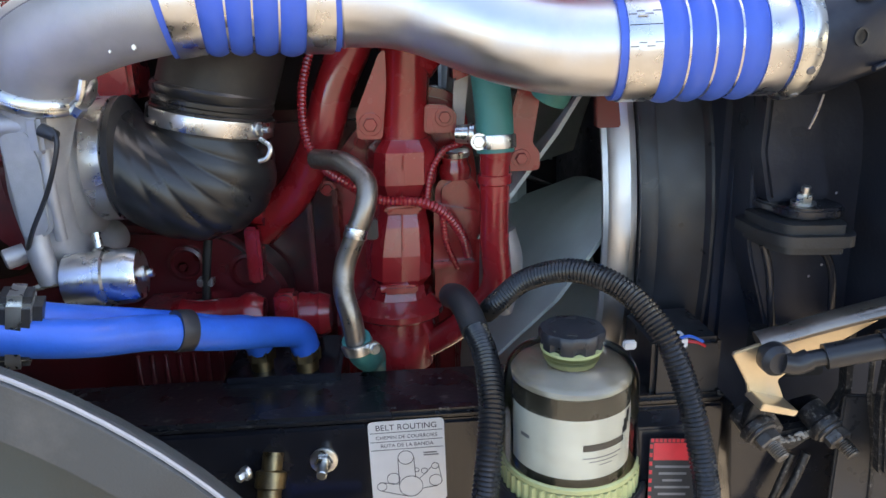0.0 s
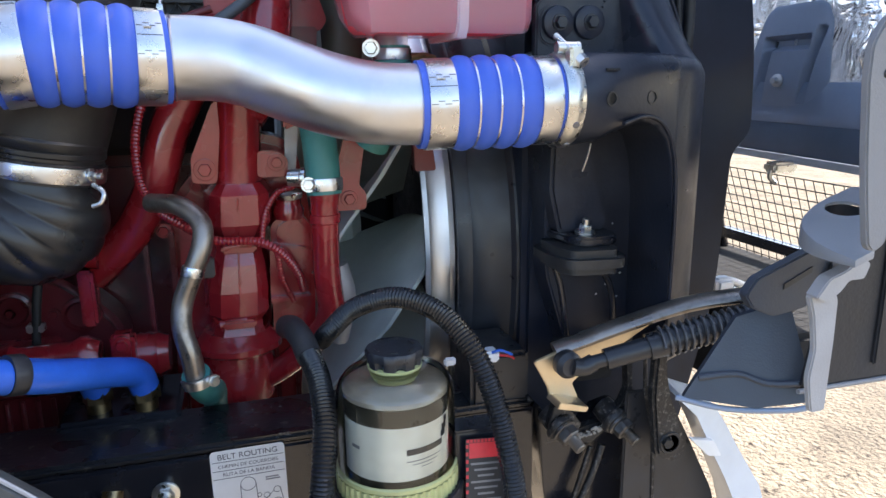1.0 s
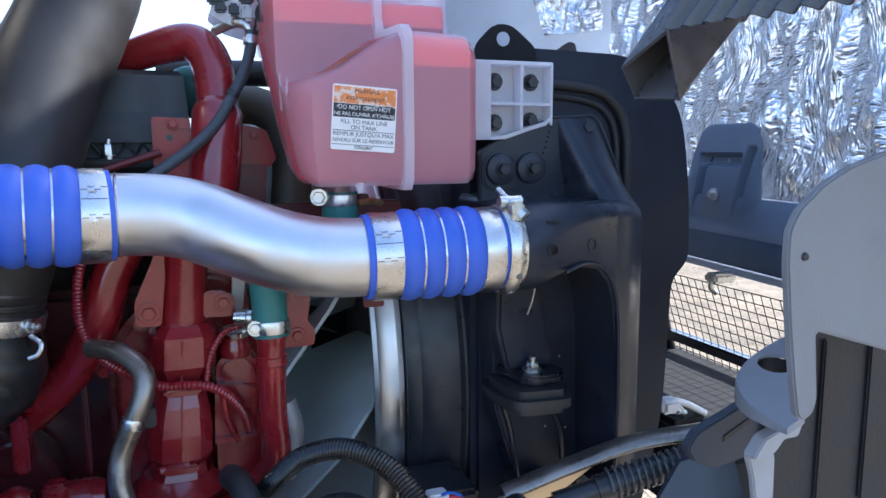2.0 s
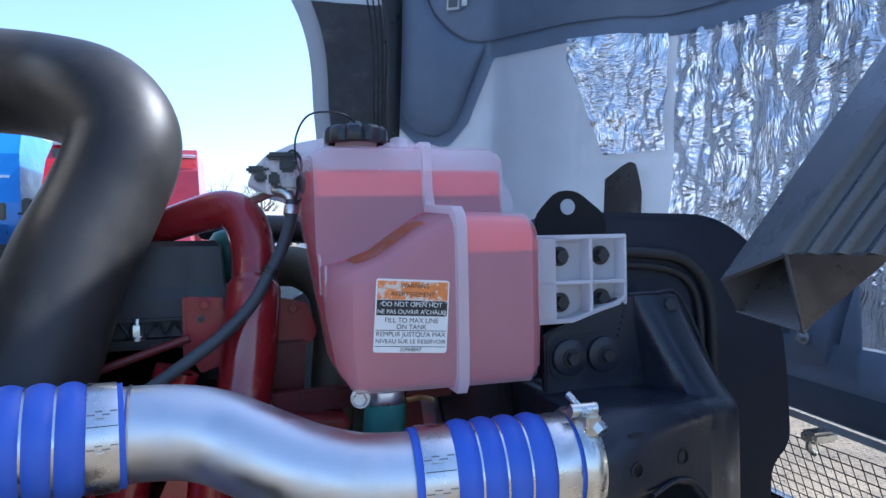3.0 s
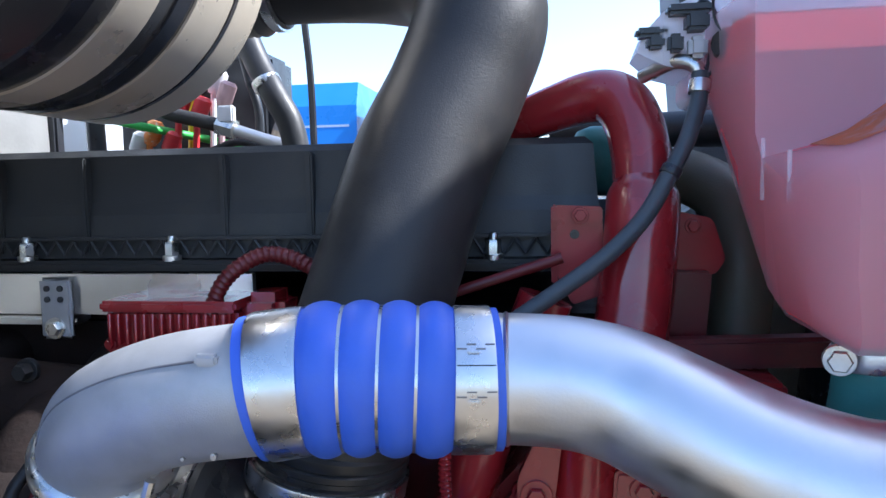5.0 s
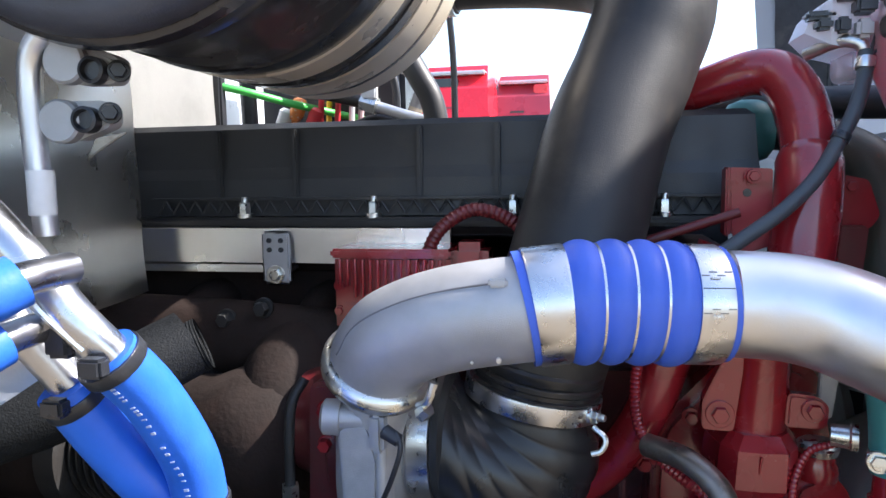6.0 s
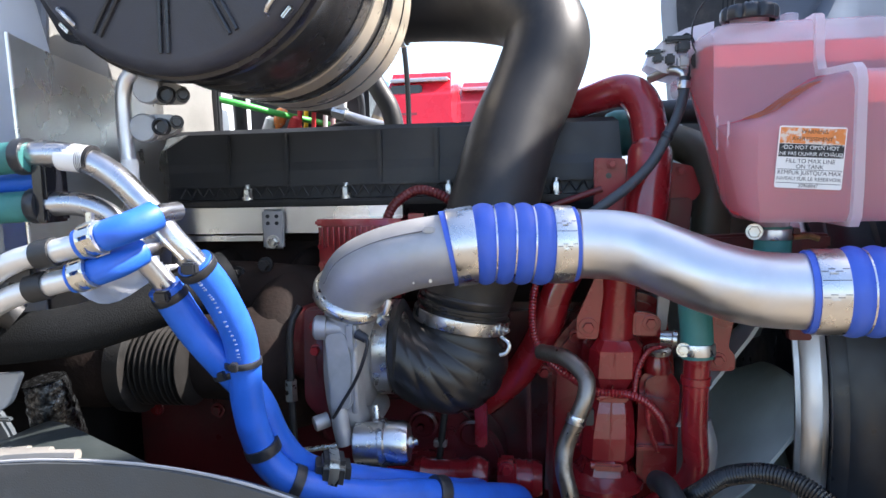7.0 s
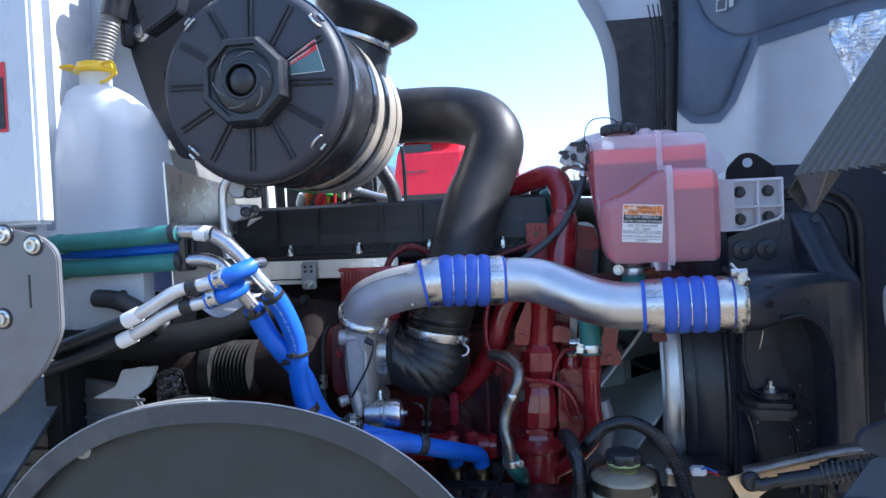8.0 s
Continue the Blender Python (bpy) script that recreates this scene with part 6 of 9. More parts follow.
part("fuel", lathe([(1.124, 0.0583), (1.2295, 0.0583), (1.2305, 0.05)], F0, (0, 0, 1), 36), mat("dark_fuel", (0.03, 0.027, 0.02), 0.25, 0, 0.1, 20, 0), ff, "dark fuel in the bowl")
part("end_cap", lathe([(1.2302, 0.0580), (1.2315, 0.0592), (1.2365, 0.0592), (1.2385, 0.0575), (1.2405, 0.0545), (1.2412, 0.040), (1.2420, 0.024)], F0, (0, 0, 1), 48), FILTERCREAM, ff, "tan plastic end cap inside the bowl")
part("base", lathe([(1.0, 0.05), (1.01, 0.066), (1.089, 0.070), (1.094, 0.077), (1.116, 0.078), (1.120, 0.0765), (1.121, 0.074), (1.118, 0.0715), (1.118, 0.066)], F0, (0, 0, 1), 40), BLACK, ff, "black filter base")
part("lug", box((0.165, 0.62, 1.05), (0.19, 0.66, 1.085), 0.005), BLACK, ff)


def wrap(r, a0, a1, z0, z1, n=16):
    """A curved sheet on the filter's bowl; angles from the front, to the right."""
    b = bmesh.new()
    rows = []
    for k in range(n + 1):
        a = radians(a0 + (a1 - a0) * k / n)
        rows.append([b.verts.new((F0.x + r * math.sin(a), F0.y - r * math.cos(a), z)) for z in (z0, z1)])
    for p, q in zip(rows, rows[1:]):
        b.faces.new((p[0], q[0], q[1], p[1]))
    return b


lb = part("label", wrap(0.0588, -84, 76, 1.1480, 1.2100, 30), LABELCREAM, ff, "white paper label")
part("brand_bar", wrap(0.0592, -2, 44, 1.1780, 1.1850), LABELDARK, lb)
part("logo_shape", merge(merge(wrap(0.0592, 42, 51, 1.186, 1.1935), wrap(0.0592, 44, 54, 1.1935, 1.2005)), wrap(0.0592, 49, 56, 1.2005, 1.208)), LABELDARK, lb)
part("text_bar", merge(merge(wrap(0.0592, -2, 40, 1.1700, 1.1712), wrap(0.0592, 4, 36, 1.1660, 1.1670)), wrap(0.0592, 14, 28, 1.1620, 1.1629)), PLATE, lb)
part("text_bar", wrap(0.0592, -66, -54, 1.1805, 1.1845), PLATE, lb)
# black split looms
sl = thing("split_loom", "black corrugated loom arching over the fuel filter", "wiring", (0.1, 0.68, 1.1))
part("loom", corrugated([(0.045, 0.80, 1.235), (0.055, 0.765, 1.262), (0.082, 0.74, 1.295), (0.125, 0.70, 1.316), (0.165, 0.66, 1.306), (0.193, 0.62, 1.272), (0.212, 0.60, 1.215), (0.223, 0.58, 1.15), (0.228, 0.57, 1.09), (0.23, 0.57, 1.04)], 0.0128, 0.0043, 0.0019, 18), LOOM, sl)
s2 = thing("split_loom", "black corrugated loom dropping beside the fuel filter", "wiring", (0.02, 0.6, 1.1))
part("sleeve", tube([(0.002, 0.79, 1.262), (0.008, 0.765, 1.268), (0.016, 0.735, 1.262), (0.021, 0.71, 1.25)], 0.0150, 18, 6), RUBBER, s2, "smooth rubber sleeve")
part("loom", corrugated([(0.020, 0.715, 1.253), (0.027, 0.675, 1.238), (0.027, 0.63, 1.208), (0.020, 0.60, 1.17), (0.013, 0.585, 1.12), (0.010, 0.58, 1.05)], 0.0135, 0.0043, 0.0019, 18), LOOM, s2)

# belt routing plate on the rail
bl = facing((-0.0575, 0.7555, 1.0665), (1, 0, 0.01), (0, 0.0, 1))
pl = solo("belt_label", sheet(0.09, 0.112, bl, 0, r=0.006), LABELWHITE, "white belt routing diagram label on the rail", "label")
letter_parts("lettering", [("BELT ROUTING", 0.0105, 0, 0.0475), ("CHEMIN DE COURROIES", 0.0066, 0, 0.0345), ("RUTA DE LA BANDA", 0.0068, 0, 0.0235)], bl @ Matrix.Translation((0, 0, 0.0012)), LABELDARK, pl)
part("rule_line", merge(merge(sheet(0.086, 0.0006, bl, 0.0007, y=0.0410, t=0.0003), sheet(0.086, 0.0006, bl, 0.0007, y=0.0290, t=0.0003)), sheet(0.086, 0.0006, bl, 0.0007, y=0.0180, t=0.0003)), LABELDARK, pl)
b = bmesh.new()
for x, y, r in ((-0.0025, 0.006, 0.0095), (-0.0185, -0.022, 0.008), (-0.033, -0.032, 0.006), (0.002, -0.034, 0.0145), (0.032, -0.008, 0.0045), (0.032, -0.028, 0.008), (0.019, -0.014, 0.004), (0.01, -0.012, 0.003)):
    ring = lathe([(0, r), (0.0004, r), (0.0004, r - 0.0006), (0, r - 0.0006)], (0, 0, 0), (0, 0, 1), 24, caps=False)
    bmesh.ops.transform(ring, matrix=bl @ Matrix.Translation((x, y, 0.0007)), verts=ring.verts)
    merge(b, ring)
for p in (((-0.012, 0.006), (-0.012, -0.03)), ((0.007, 0.006), (0.008, -0.022)), ((-0.034, -0.026), (-0.013, -0.030)), ((-0.034, -0.038), (-0.002, -0.048)), ((0.036, -0.006), (0.04, -0.03)), ((0.028, -0.009), (0.013, -0.024)), ((0.016, -0.038), (0.034, -0.036))):
    (x0, y0), (x1, y1) = p
    tube([bl @ Vector((x0, y0, 0.0009)), bl @ Vector((x1, y1, 0.0009))], 0.0004, 4, 1, b)
part("diagram", b, LABELDARK, pl)
part("text_bar", merge(sheet(0.016, 0.0016, bl, 0.0007, x=0.027, y=0.011, t=0.0003), sheet(0.018, 0.0016, bl, 0.0007, x=0.028, y=0.0078, t=0.0003)), PLATE, pl)
wl = facing((0.203, 0.60, 1.118), (1, 0.0, -0.08), (0, 0.25, 1))
ws = solo("caution_label", sheet(0.052, 0.10, wl, 0, r=0.002), LABELDARK, "black caution label with a red and white striped border", "label")
part("red_field", sheet(0.044, 0.017, wl, 0.0007, y=0.037, t=0.0003), LABELRED, ws)
b = bmesh.new()
for k in range(12):
    sheet(0.003, 0.0035, wl, 0.0008, b, x=-0.0235 + 0.0043 * k, y=0.048, t=0.0003)
for k in range(11):
    sheet(0.003, 0.004, wl, 0.0008, b, x=-0.0245, y=0.042 - 0.0085 * k, t=0.0003)
    sheet(0.003, 0.004, wl, 0.0008, b, x=0.0245, y=0.042 - 0.0085 * k, t=0.0003)
part("stripes", b, LABELRED, ws, smooth=False)
b = bmesh.new()
for k in range(10):
    sheet(0.036 - 0.008 * ((k * 7) % 3), 0.0022, wl, 0.0008, b, x=-0.002, y=0.022 - 0.0068 * k, t=0.0003)
part("text_bar", b, PLATE, ws, smooth=False)
lp = bmesh.new()
prism([(0.60, 1.06), (0.598, 1.066), (0.6245, 1.172), (0.66, 1.172), (0.66, 0.98), (0.63, 0.98)], 0.172, 0.234, "x", 0.002, lp)
solo("filter_bracket", lp, GLOSSBLACK, "black bracket plate behind the caution label", "bracket")

# ---------------------------------------------------------------- gas strut and hood hinge hardware
sg = thing("hood_strut", "black gas strut with a coil spring on a zinc bracket", "gas strut", (0.4, 0.66, 1.2))
part("bracket", prism(rounded([(0.298, 1.215), (0.375, 1.240), (0.50, 1.278), (0.50, 1.268), (0.375, 1.198), (0.352, 1.180), (0.362, 1.157), (0.352, 1.152), (0.322, 1.160), (0.318, 1.178)], 0.004), 0.690, 0.696, "y", 0.0015), GOLDZINC, sg, "pale zinc-plated bracket")
part("bracket_foot", prism([(0.318, 1.162), (0.358, 1.152), (0.362, 1.158), (0.322, 1.170)], 0.660, 0.695, "y", 0.001), GOLDZINC, sg)
part("upper_channel", tube([(0.330, 0.70, 1.224), (0.42, 0.685, 1.254), (0.50, 0.665, 1.280), (0.575, 0.625, 1.300)], 0.0165, 14, 5, squash=0.55), TANSTEEL, sg, "dusty steel support channel")
part("ball", lathe([(0, 0.010), (0.012, 0.0175), (0.024, 0.0175), (0.03, 0.012)], (0.335, 0.69, 1.216), (0, -1, 0), 20), BLACK, sg)
part("socket", tube([(0.338, 0.663, 1.216), (0.352, 0.661, 1.214), (0.365, 0.66, 1.219)], 0.0115, 14, 4), BLACK, sg)
part("rod", lathe([(0, 0.009), (0.02, 0.009), (0.02, 0.0135), (0.075, 0.0135), (0.075, 0.017), (0.10, 0.017)], (0.360, 0.66, 1.218), (1, -0.22, 0.27), 20), BLACK, sg)
d0, d1 = Vector((0.446, 0.64, 1.243)), Vector((0.582, 0.608, 1.281))
d, u, v = axes(d1 - d0)
turns, pts = 16, []
for k in range(turns * 10 + 1):
    a = 2 * math.pi * k / 10
    pts.append(d0.lerp(d1, k / (turns * 10)) + (0.0190 - 0.003 * k / (turns * 10)) * (math.cos(a) * u + math.sin(a) * v))
part("spring", tube(pts, 0.0022, 8, 1), DUCTGREY, sg, "worn grey coil spring")
part("inner_rod", tube([d0, d1], lambda s: 0.0165 - 0.003 * s, 20, 3), BLACK, sg)
part("tip", lathe([(0, 0.014), (0.02, 0.010), (0.03, 0.006)], d1, d1 - d0, 14), BLACK, sg)
ss = thing("axle_bracket", "dusty black forged bracket with two big flanged studs", "bracket", (0.42, 0.72, 0.9))
part("casting", prism(rounded([(0.33, 1.13), (0.36, 1.07), (0.40, 1.045), (0.43, 1.09), (0.47, 1.10), (0.495, 1.07), (0.50, 0.90), (0.36, 0.88), (0.34, 1.0)], 0.012), 0.745, 0.80, "y", 0.010, segs=3), GLOSSBLACK, ss)
for x, z in ((0.350, 1.106), (0.433, 1.103)):
    q, ax = Vector((x, 0.712, z)), Vector((0.42, -1, -0.55)).normalized()
    st_ = part("stud", lathe([(-0.03, 0.016), (-0.008, 0.018), (-0.006, 0.0215), (0.0, 0.0220), (0.003, 0.0205), (0.004, 0.0175)], q, ax, 28), PITTED, ss, "flanged stud")
    part("washer", lathe([(0.004, 0.0180), (0.007, 0.0180), (0.008, 0.016)], q, ax, 28), STUDSTEEL, st_)
    part("nut", lathe([(0.008, 0.0135), (0.009, 0.0150), (0.019, 0.0150), (0.021, 0.0130)], q, ax, 6), STUDSTEEL, st_)
    prof = [(0.020, 0.0085)]
    for k in range(7):
        prof += [(0.022 + 0.0025 * k, 0.0074), (0.0232 + 0.0025 * k, 0.0087)]
    part("thread", lathe(prof + [(0.040, 0.007)], q, ax, 18), STUDSTEEL, st_, "pitted threaded end")
part("fork", prism(rounded([(0.341, 1.150), (0.349, 1.150), (0.378, 1.108), (0.372, 1.098), (0.345, 1.128), (0.336, 1.110), (0.328, 1.112)], 0.003), 0.708, 0.722, "y", 0.003), PITTED, ss)
part("arm", prism(rounded([(0.441, 1.235), (0.449, 1.235), (0.455, 1.140), (0.462, 1.120), (0.468, 1.094), (0.452, 1.110), (0.436, 1.122), (0.420, 1.104), (0.440, 1.132), (0.447, 1.150)], 0.003), 0.710, 0.724, "y", 0.003), PITTED, ss, "forged arm rising from the stud")
part("web", prism(rounded([(0.376, 1.090), (0.424, 1.098), (0.428, 1.084), (0.402, 1.066), (0.378, 1.074)], 0.006), 0.722, 0.745, "y", 0.006), PITTED, ss)
part("brace", tube([(0.420, 0.725, 1.062), (0.408, 0.722, 1.030), (0.389, 0.72, 0.988), (0.372, 0.722, 0.955)], 0.0052, 10, 5), PITTED, ss)
part("brace", tube([(0.404, 0.728, 1.060), (0.392, 0.726, 1.025), (0.378, 0.724, 0.985), (0.366, 0.724, 0.955)], 0.0040, 10, 5), PITTED, ss)
part("lower_eye", lathe([(0, 0.016), (0.012, 0.022), (0.020, 0.022), (0.024, 0.014)], (0.378, 0.735, 0.950), (0.2, -1, 0), 22), PITTED, ss)
b = bmesh.new()
for k in range(60):
    x = random.uniform(0.380, 0.424)
    bmesh.ops.create_icosphere(b, subdivisions=1, radius=random.uniform(0.0012, 0.0028), matrix=Matrix.Translation((x, 0.721, 1.083 + 0.2 * (x - 0.384) + random.uniform(-0.004, 0.006))))
part("grease", b, GREASE, ss, "dried grease on the web")
link_ = part("link", prism(rounded([(0.458, 1.232), (0.472, 1.232), (0.476, 1.185), (0.483, 1.154), (0.498, 1.120), (0.512, 1.086), (0.512, 1.064), (0.494, 1.056), (0.466, 1.070), (0.460, 1.117), (0.455, 1.157), (0.456, 1.195)], 0.006, 4), 0.660, 0.678, "y", 0.004), PITTED, ss, "dark pitted steel link")
part("eye", lathe([(0, 0.0165), (0.002, 0.0155), (0.002, 0.0125), (-0.006, 0.0120), (-0.006, 0.0)], (0.485, 0.660, 1.088), (0, -1, 0), 24), RUBBER, link_, "black rubber bushing")
part("link_bolt", hexbolt((0.479, 0.664, 1.092), (-0.2, -1, 0), 0.0075, 1.2, 0.014), IRON, link_)
part("rail_edge", tube([(0.462, 0.695, 1.20), (0.470, 0.70, 1.14), (0.484, 0.70, 1.076), (0.490, 0.70, 0.97), (0.495, 0.70, 0.86)], 0.003, 8, 5), PITTED, ss)
wp = thing("wire_plug", "white plastic wire plug with a red and a blue wire", "wiring", (0.26, 0.75, 1.2))
part("plug", box((0.243, 0.742, 1.198), (0.272, 0.765, 1.214), 0.003), WHITEPLASTIC, wp)
part("wire", tube([(0.27, 0.75, 1.206), (0.285, 0.745, 1.205), (0.295, 0.75, 1.198)], 0.002, 6, 4), LABELRED, wp)
part("wire", tube([(0.262, 0.745, 1.212), (0.272, 0.74, 1.216), (0.29, 0.745, 1.206)], 0.002, 6, 4), HOSEBLUE, wp)
part("tag", box((0.196, 0.745, 1.20), (0.212, 0.752, 1.211), 0.002), WHITEPLASTIC, wp)
bx = bmesh.new()
box((0.24, 0.765, 1.02), (0.325, 0.87, 1.20), 0.006, bx)
solo("junction_box", bx, BLACK, "dusty black junction box below the shroud", "electrical box")

# ---------------------------------------------------------------- lower blue heater hoses
def blue_hose(name, pts, label, r=0.0155):
    t = thing(name, label, "hose", pts[-1], "blue heater hoses")
    part("hose", tube(pts, r, 22, 8), HOSEBLUE, t)
    return t


h1 = blue_hose("heater_hose", [(-0.508, 0.52, 1.600), (-0.497, 0.545, 1.565), (-0.488, 0.57, 1.515), (-0.487, 0.58, 1.475), (-0.49, 0.59, 1.43), (-0.487, 0.60, 1.385), (-0.475, 0.61, 1.345), (-0.45, 0.625, 1.315), (-0.41, 0.642, 1.298), (-0.36, 0.665, 1.284), (-0.31, 0.71, 1.268), (-0.26, 0.76, 1.242), (-0.215, 0.83, 1.212), (-0.19, 0.86, 1.195), (-0.183, 0.868, 1.172)], "long bright blue heater hose curving down over the arch", 0.0188)
h2 = blue_hose("heater_hose", [(-0.552, 0.535, 1.572), (-0.536, 0.56, 1.520), (-0.512, 0.58, 1.475), (-0.488, 0.61, 1.425), (-0.475, 0.635, 1.365), (-0.455, 0.66, 1.322), (-0.41, 0.682, 1.299), (-0.33, 0.745, 1.262), (-0.275, 0.80, 1.230), (-0.25, 0.862, 1.202), (-0.243, 0.878, 1.172)], "second blue heater hose strapped behind the first", 0.0185)
for h, p in ((h1, (-0.183, 0.868, 1.176)), (h2, (-0.243, 0.878, 1.176))):
    part("nut", lathe([(0, 0.019), (0.016, 0.019), (0.018, 0.016)], Vector(p) - Vector((0, 0, 0.02)), (0, 0, 1), 6), BRASS, h, "brass hex nut")
    part("fitting", lathe([(0, 0.015), (0.03, 0.015)], Vector(p) - Vector((0, 0, 0.045)), (0, 0, 1), 18), BRASS, h)
mf = bmesh.new()
box((-0.29, 0.845, 1.10), (-0.14, 0.98, 1.142), 0.006, mf)
solo("hose_manifold", mf, GLOSSBLACK, "black block that the blue hoses screw into", "engine part")
hc = thing("hose_clip", "black double hose clip with a metal top plate", "clip", (-0.37, 0.64, 1.28))
m = facing((-0.415, 0.655, 1.305), (0.93, 0.34, -0.18), (0.15, 0.1, 1))
part("saddle", box((-0.022, -0.034, -0.030), (0.022, 0.032, 0.026), 0.009, None, m), RUBBER, hc)
part("plate", box((-0.014, -0.036, -0.0325), (0.014, 0.034, 0.0285), 0.008, None, m), ZINC, hc, "bright steel strap")
for p, d in (((-0.487, 0.578, 1.478), (0, 0.1, -1)), ((-0.506, 0.586, 1.466), (0.3, 0.2, -1))):
    part("tie", zip_tie(p, d, 0.0202), BLACK, h1, "black zip tie")
part("tie", band((-0.290, 0.730, 1.2605), (0.68, 0.62, -0.25), 0.0202, 0.018, 0.002, 22), BLACK, h1, "wide black strap")
for h, p, d, r in ((h1, (-0.5065, 0.5235, 1.594), (0.25, 0.55, -0.8), 0.0198), (h2, (-0.549, 0.540, 1.562), (0.25, 0.4, -0.85), 0.0188)):
    part("end_clamp", band(p, d, r, 0.009, 0.0012, 22), BLACK, h, "black end clamp")
    part("clamp_tab", box(Vector(p) + Vector((-0.004, -0.028, -0.004)), Vector(p) + Vector((0.012, -0.017, 0.008)), 0.002), BLACK, h)
for p, d in (((-0.481, 0.605, 1.365), (0.25, 0.2, -0.95)), ((-0.450, 0.625, 1.315), (0.75, 0.35, -0.45))):
    part("tie", band(p, d, 0.0200, 0.013, 0.0016, 20), BLACK, h1, "black hose strap")
b = bmesh.new()
axis = [Vector((-0.505, 0.527, 1.590)), Vector((-0.497, 0.545, 1.565)), Vector((-0.488, 0.57, 1.515)), Vector((-0.487, 0.58, 1.480))]
side = Vector((0.25, -0.87, -0.42)).normalized()
for k in range(26):       # printed marks down the hose
    f = k / 26 * 3
    i = min(2, int(f))
    p = axis[i].lerp(axis[i + 1], f - i) + side * 0.0189
    if k % 7 != 5:
        box((-0.0004 - 0.0006 * (k % 3), -0.0016, 0), (0.0005, 0.0016, 0.0004), 0, b, facing(p, axis[i + 1] - axis[i], (1, 0.1, 0.2)))
part("print_bar", b, HOSEPRINT, h1, "pale printed marks", smooth=False)
ts = bmesh.new()
tube([(-0.23, 0.72, 1.01), (-0.21, 0.71, 1.0), (-0.12, 0.705, 0.995)], 0.010, 14, 5, ts)
drn = thing("drain_valve", "blue line on a brass drain valve fixed to the rail", "valve", (-0.215, 0.73, 1.05))
part("line", ts, HOSEBLUE, drn)
part("body", lathe([(0, 0.012), (0.02, 0.012), (0.022, 0.018), (0.04, 0.018), (0.042, 0.014), (0.06, 0.014)], (-0.215, 0.757, 1.09), (-0.1, -0.5, -0.85), 18), BRASS, drn)
part("spigot", lathe([(0, 0.014), (0.02, 0.016), (0.045, 0.0165)], (-0.222, 0.727, 1.045), (0, -0.15, -1), 18), HOSEBLUE, drn)
part("lever", hexbolt((-0.245, 0.74, 1.075), (-0.6, -0.7, 0), 0.006, 1.4, 0.012), ZINC, drn)

# ---------------------------------------------------------------- heater pipes, upper left
hp = thing("heater_pipes", "pair of bent steel heater pipes with a bracket and white tag", "pipe", (-0.6, 0.5, 1.6))
part("pipe", tube([(-0.672, 0.50, 1.716), (-0.625, 0.50, 1.713), (-0.585, 0.502, 1.696), (-0.553, 0.505, 1.664), (-0.523, 0.512, 1.622), (-0.503, 0.525, 1.592)], 0.0135, 20, 8), PIPESTEEL, hp)
part("pipe", tube([(-0.665, 0.505, 1.664), (-0.625, 0.51, 1.663), (-0.595, 0.517, 1.648), (-0.575, 0.525, 1.615), (-0.552, 0.54, 1.572)], 0.0125, 20, 8), PIPESTEEL, hp)
part("tag", band((-0.620, 0.5005, 1.711), (1, 0, -0.12), 0.0138, 0.032, 0.0006, 24), LABELWHITE, hp, "white paper tag with bars")
for k in range(7):
    part("tag_bar", band((-0.612 + 0.0019 * k, 0.5008, 1.710 - 0.0003 * k), (1, 0, -0.15), 0.0142, 0.0009, 0.0006, 24), LABELDARK, hp)
part("bracket", box((-0.668, 0.492, 1.645), (-0.652, 0.53, 1.728), 0.003), GLOSSBLACK, hp)
part("clip", box((-0.536, 0.50, 1.60), (-0.518, 0.515, 1.625), 0.003), BLACK, hp)
part("strap", tube([(-0.545, 0.49, 1.655), (-0.53, 0.495, 1.63), (-0.512, 0.505, 1.605)], 0.0022, 6, 4), ZINC, hp)
for k, (pts, r) in enumerate((([(-0.93, 0.50, 1.703), (-0.80, 0.495, 1.707), (-0.668, 0.495, 1.714)], 0.0165), ([(-0.94, 0.515, 1.655), (-0.8, 0.51, 1.658), (-0.664, 0.505, 1.663)], 0.0165))):
    t = thing("green_hose", "green coolant hose running along the washer bottle", "hose", pts[0], "green hoses")
    part("hose", tube(pts, r, 20, 8), GREENHOSE, t)
    part("clamp_band", band(Vector(pts[-1]) - Vector((0.006, 0, 0)), (1, 0, 0.05), r + 0.0005, 0.012), BLACK, t)
    part("clamp_band", band(Vector(pts[0]) + Vector((0.02, 0, 0)), (1, 0, 0.05), r + 0.0005, 0.012), GREENHOSE, t)
bm_ = bmesh.new()
tube([(-0.93, 0.53, 1.682), (-0.8, 0.525, 1.684), (-0.67, 0.52, 1.688)], 0.012, 16, 5, bm_)
solo("blue_line", bm_, HOSEBLUE, "blue line between the two green hoses", "hose")
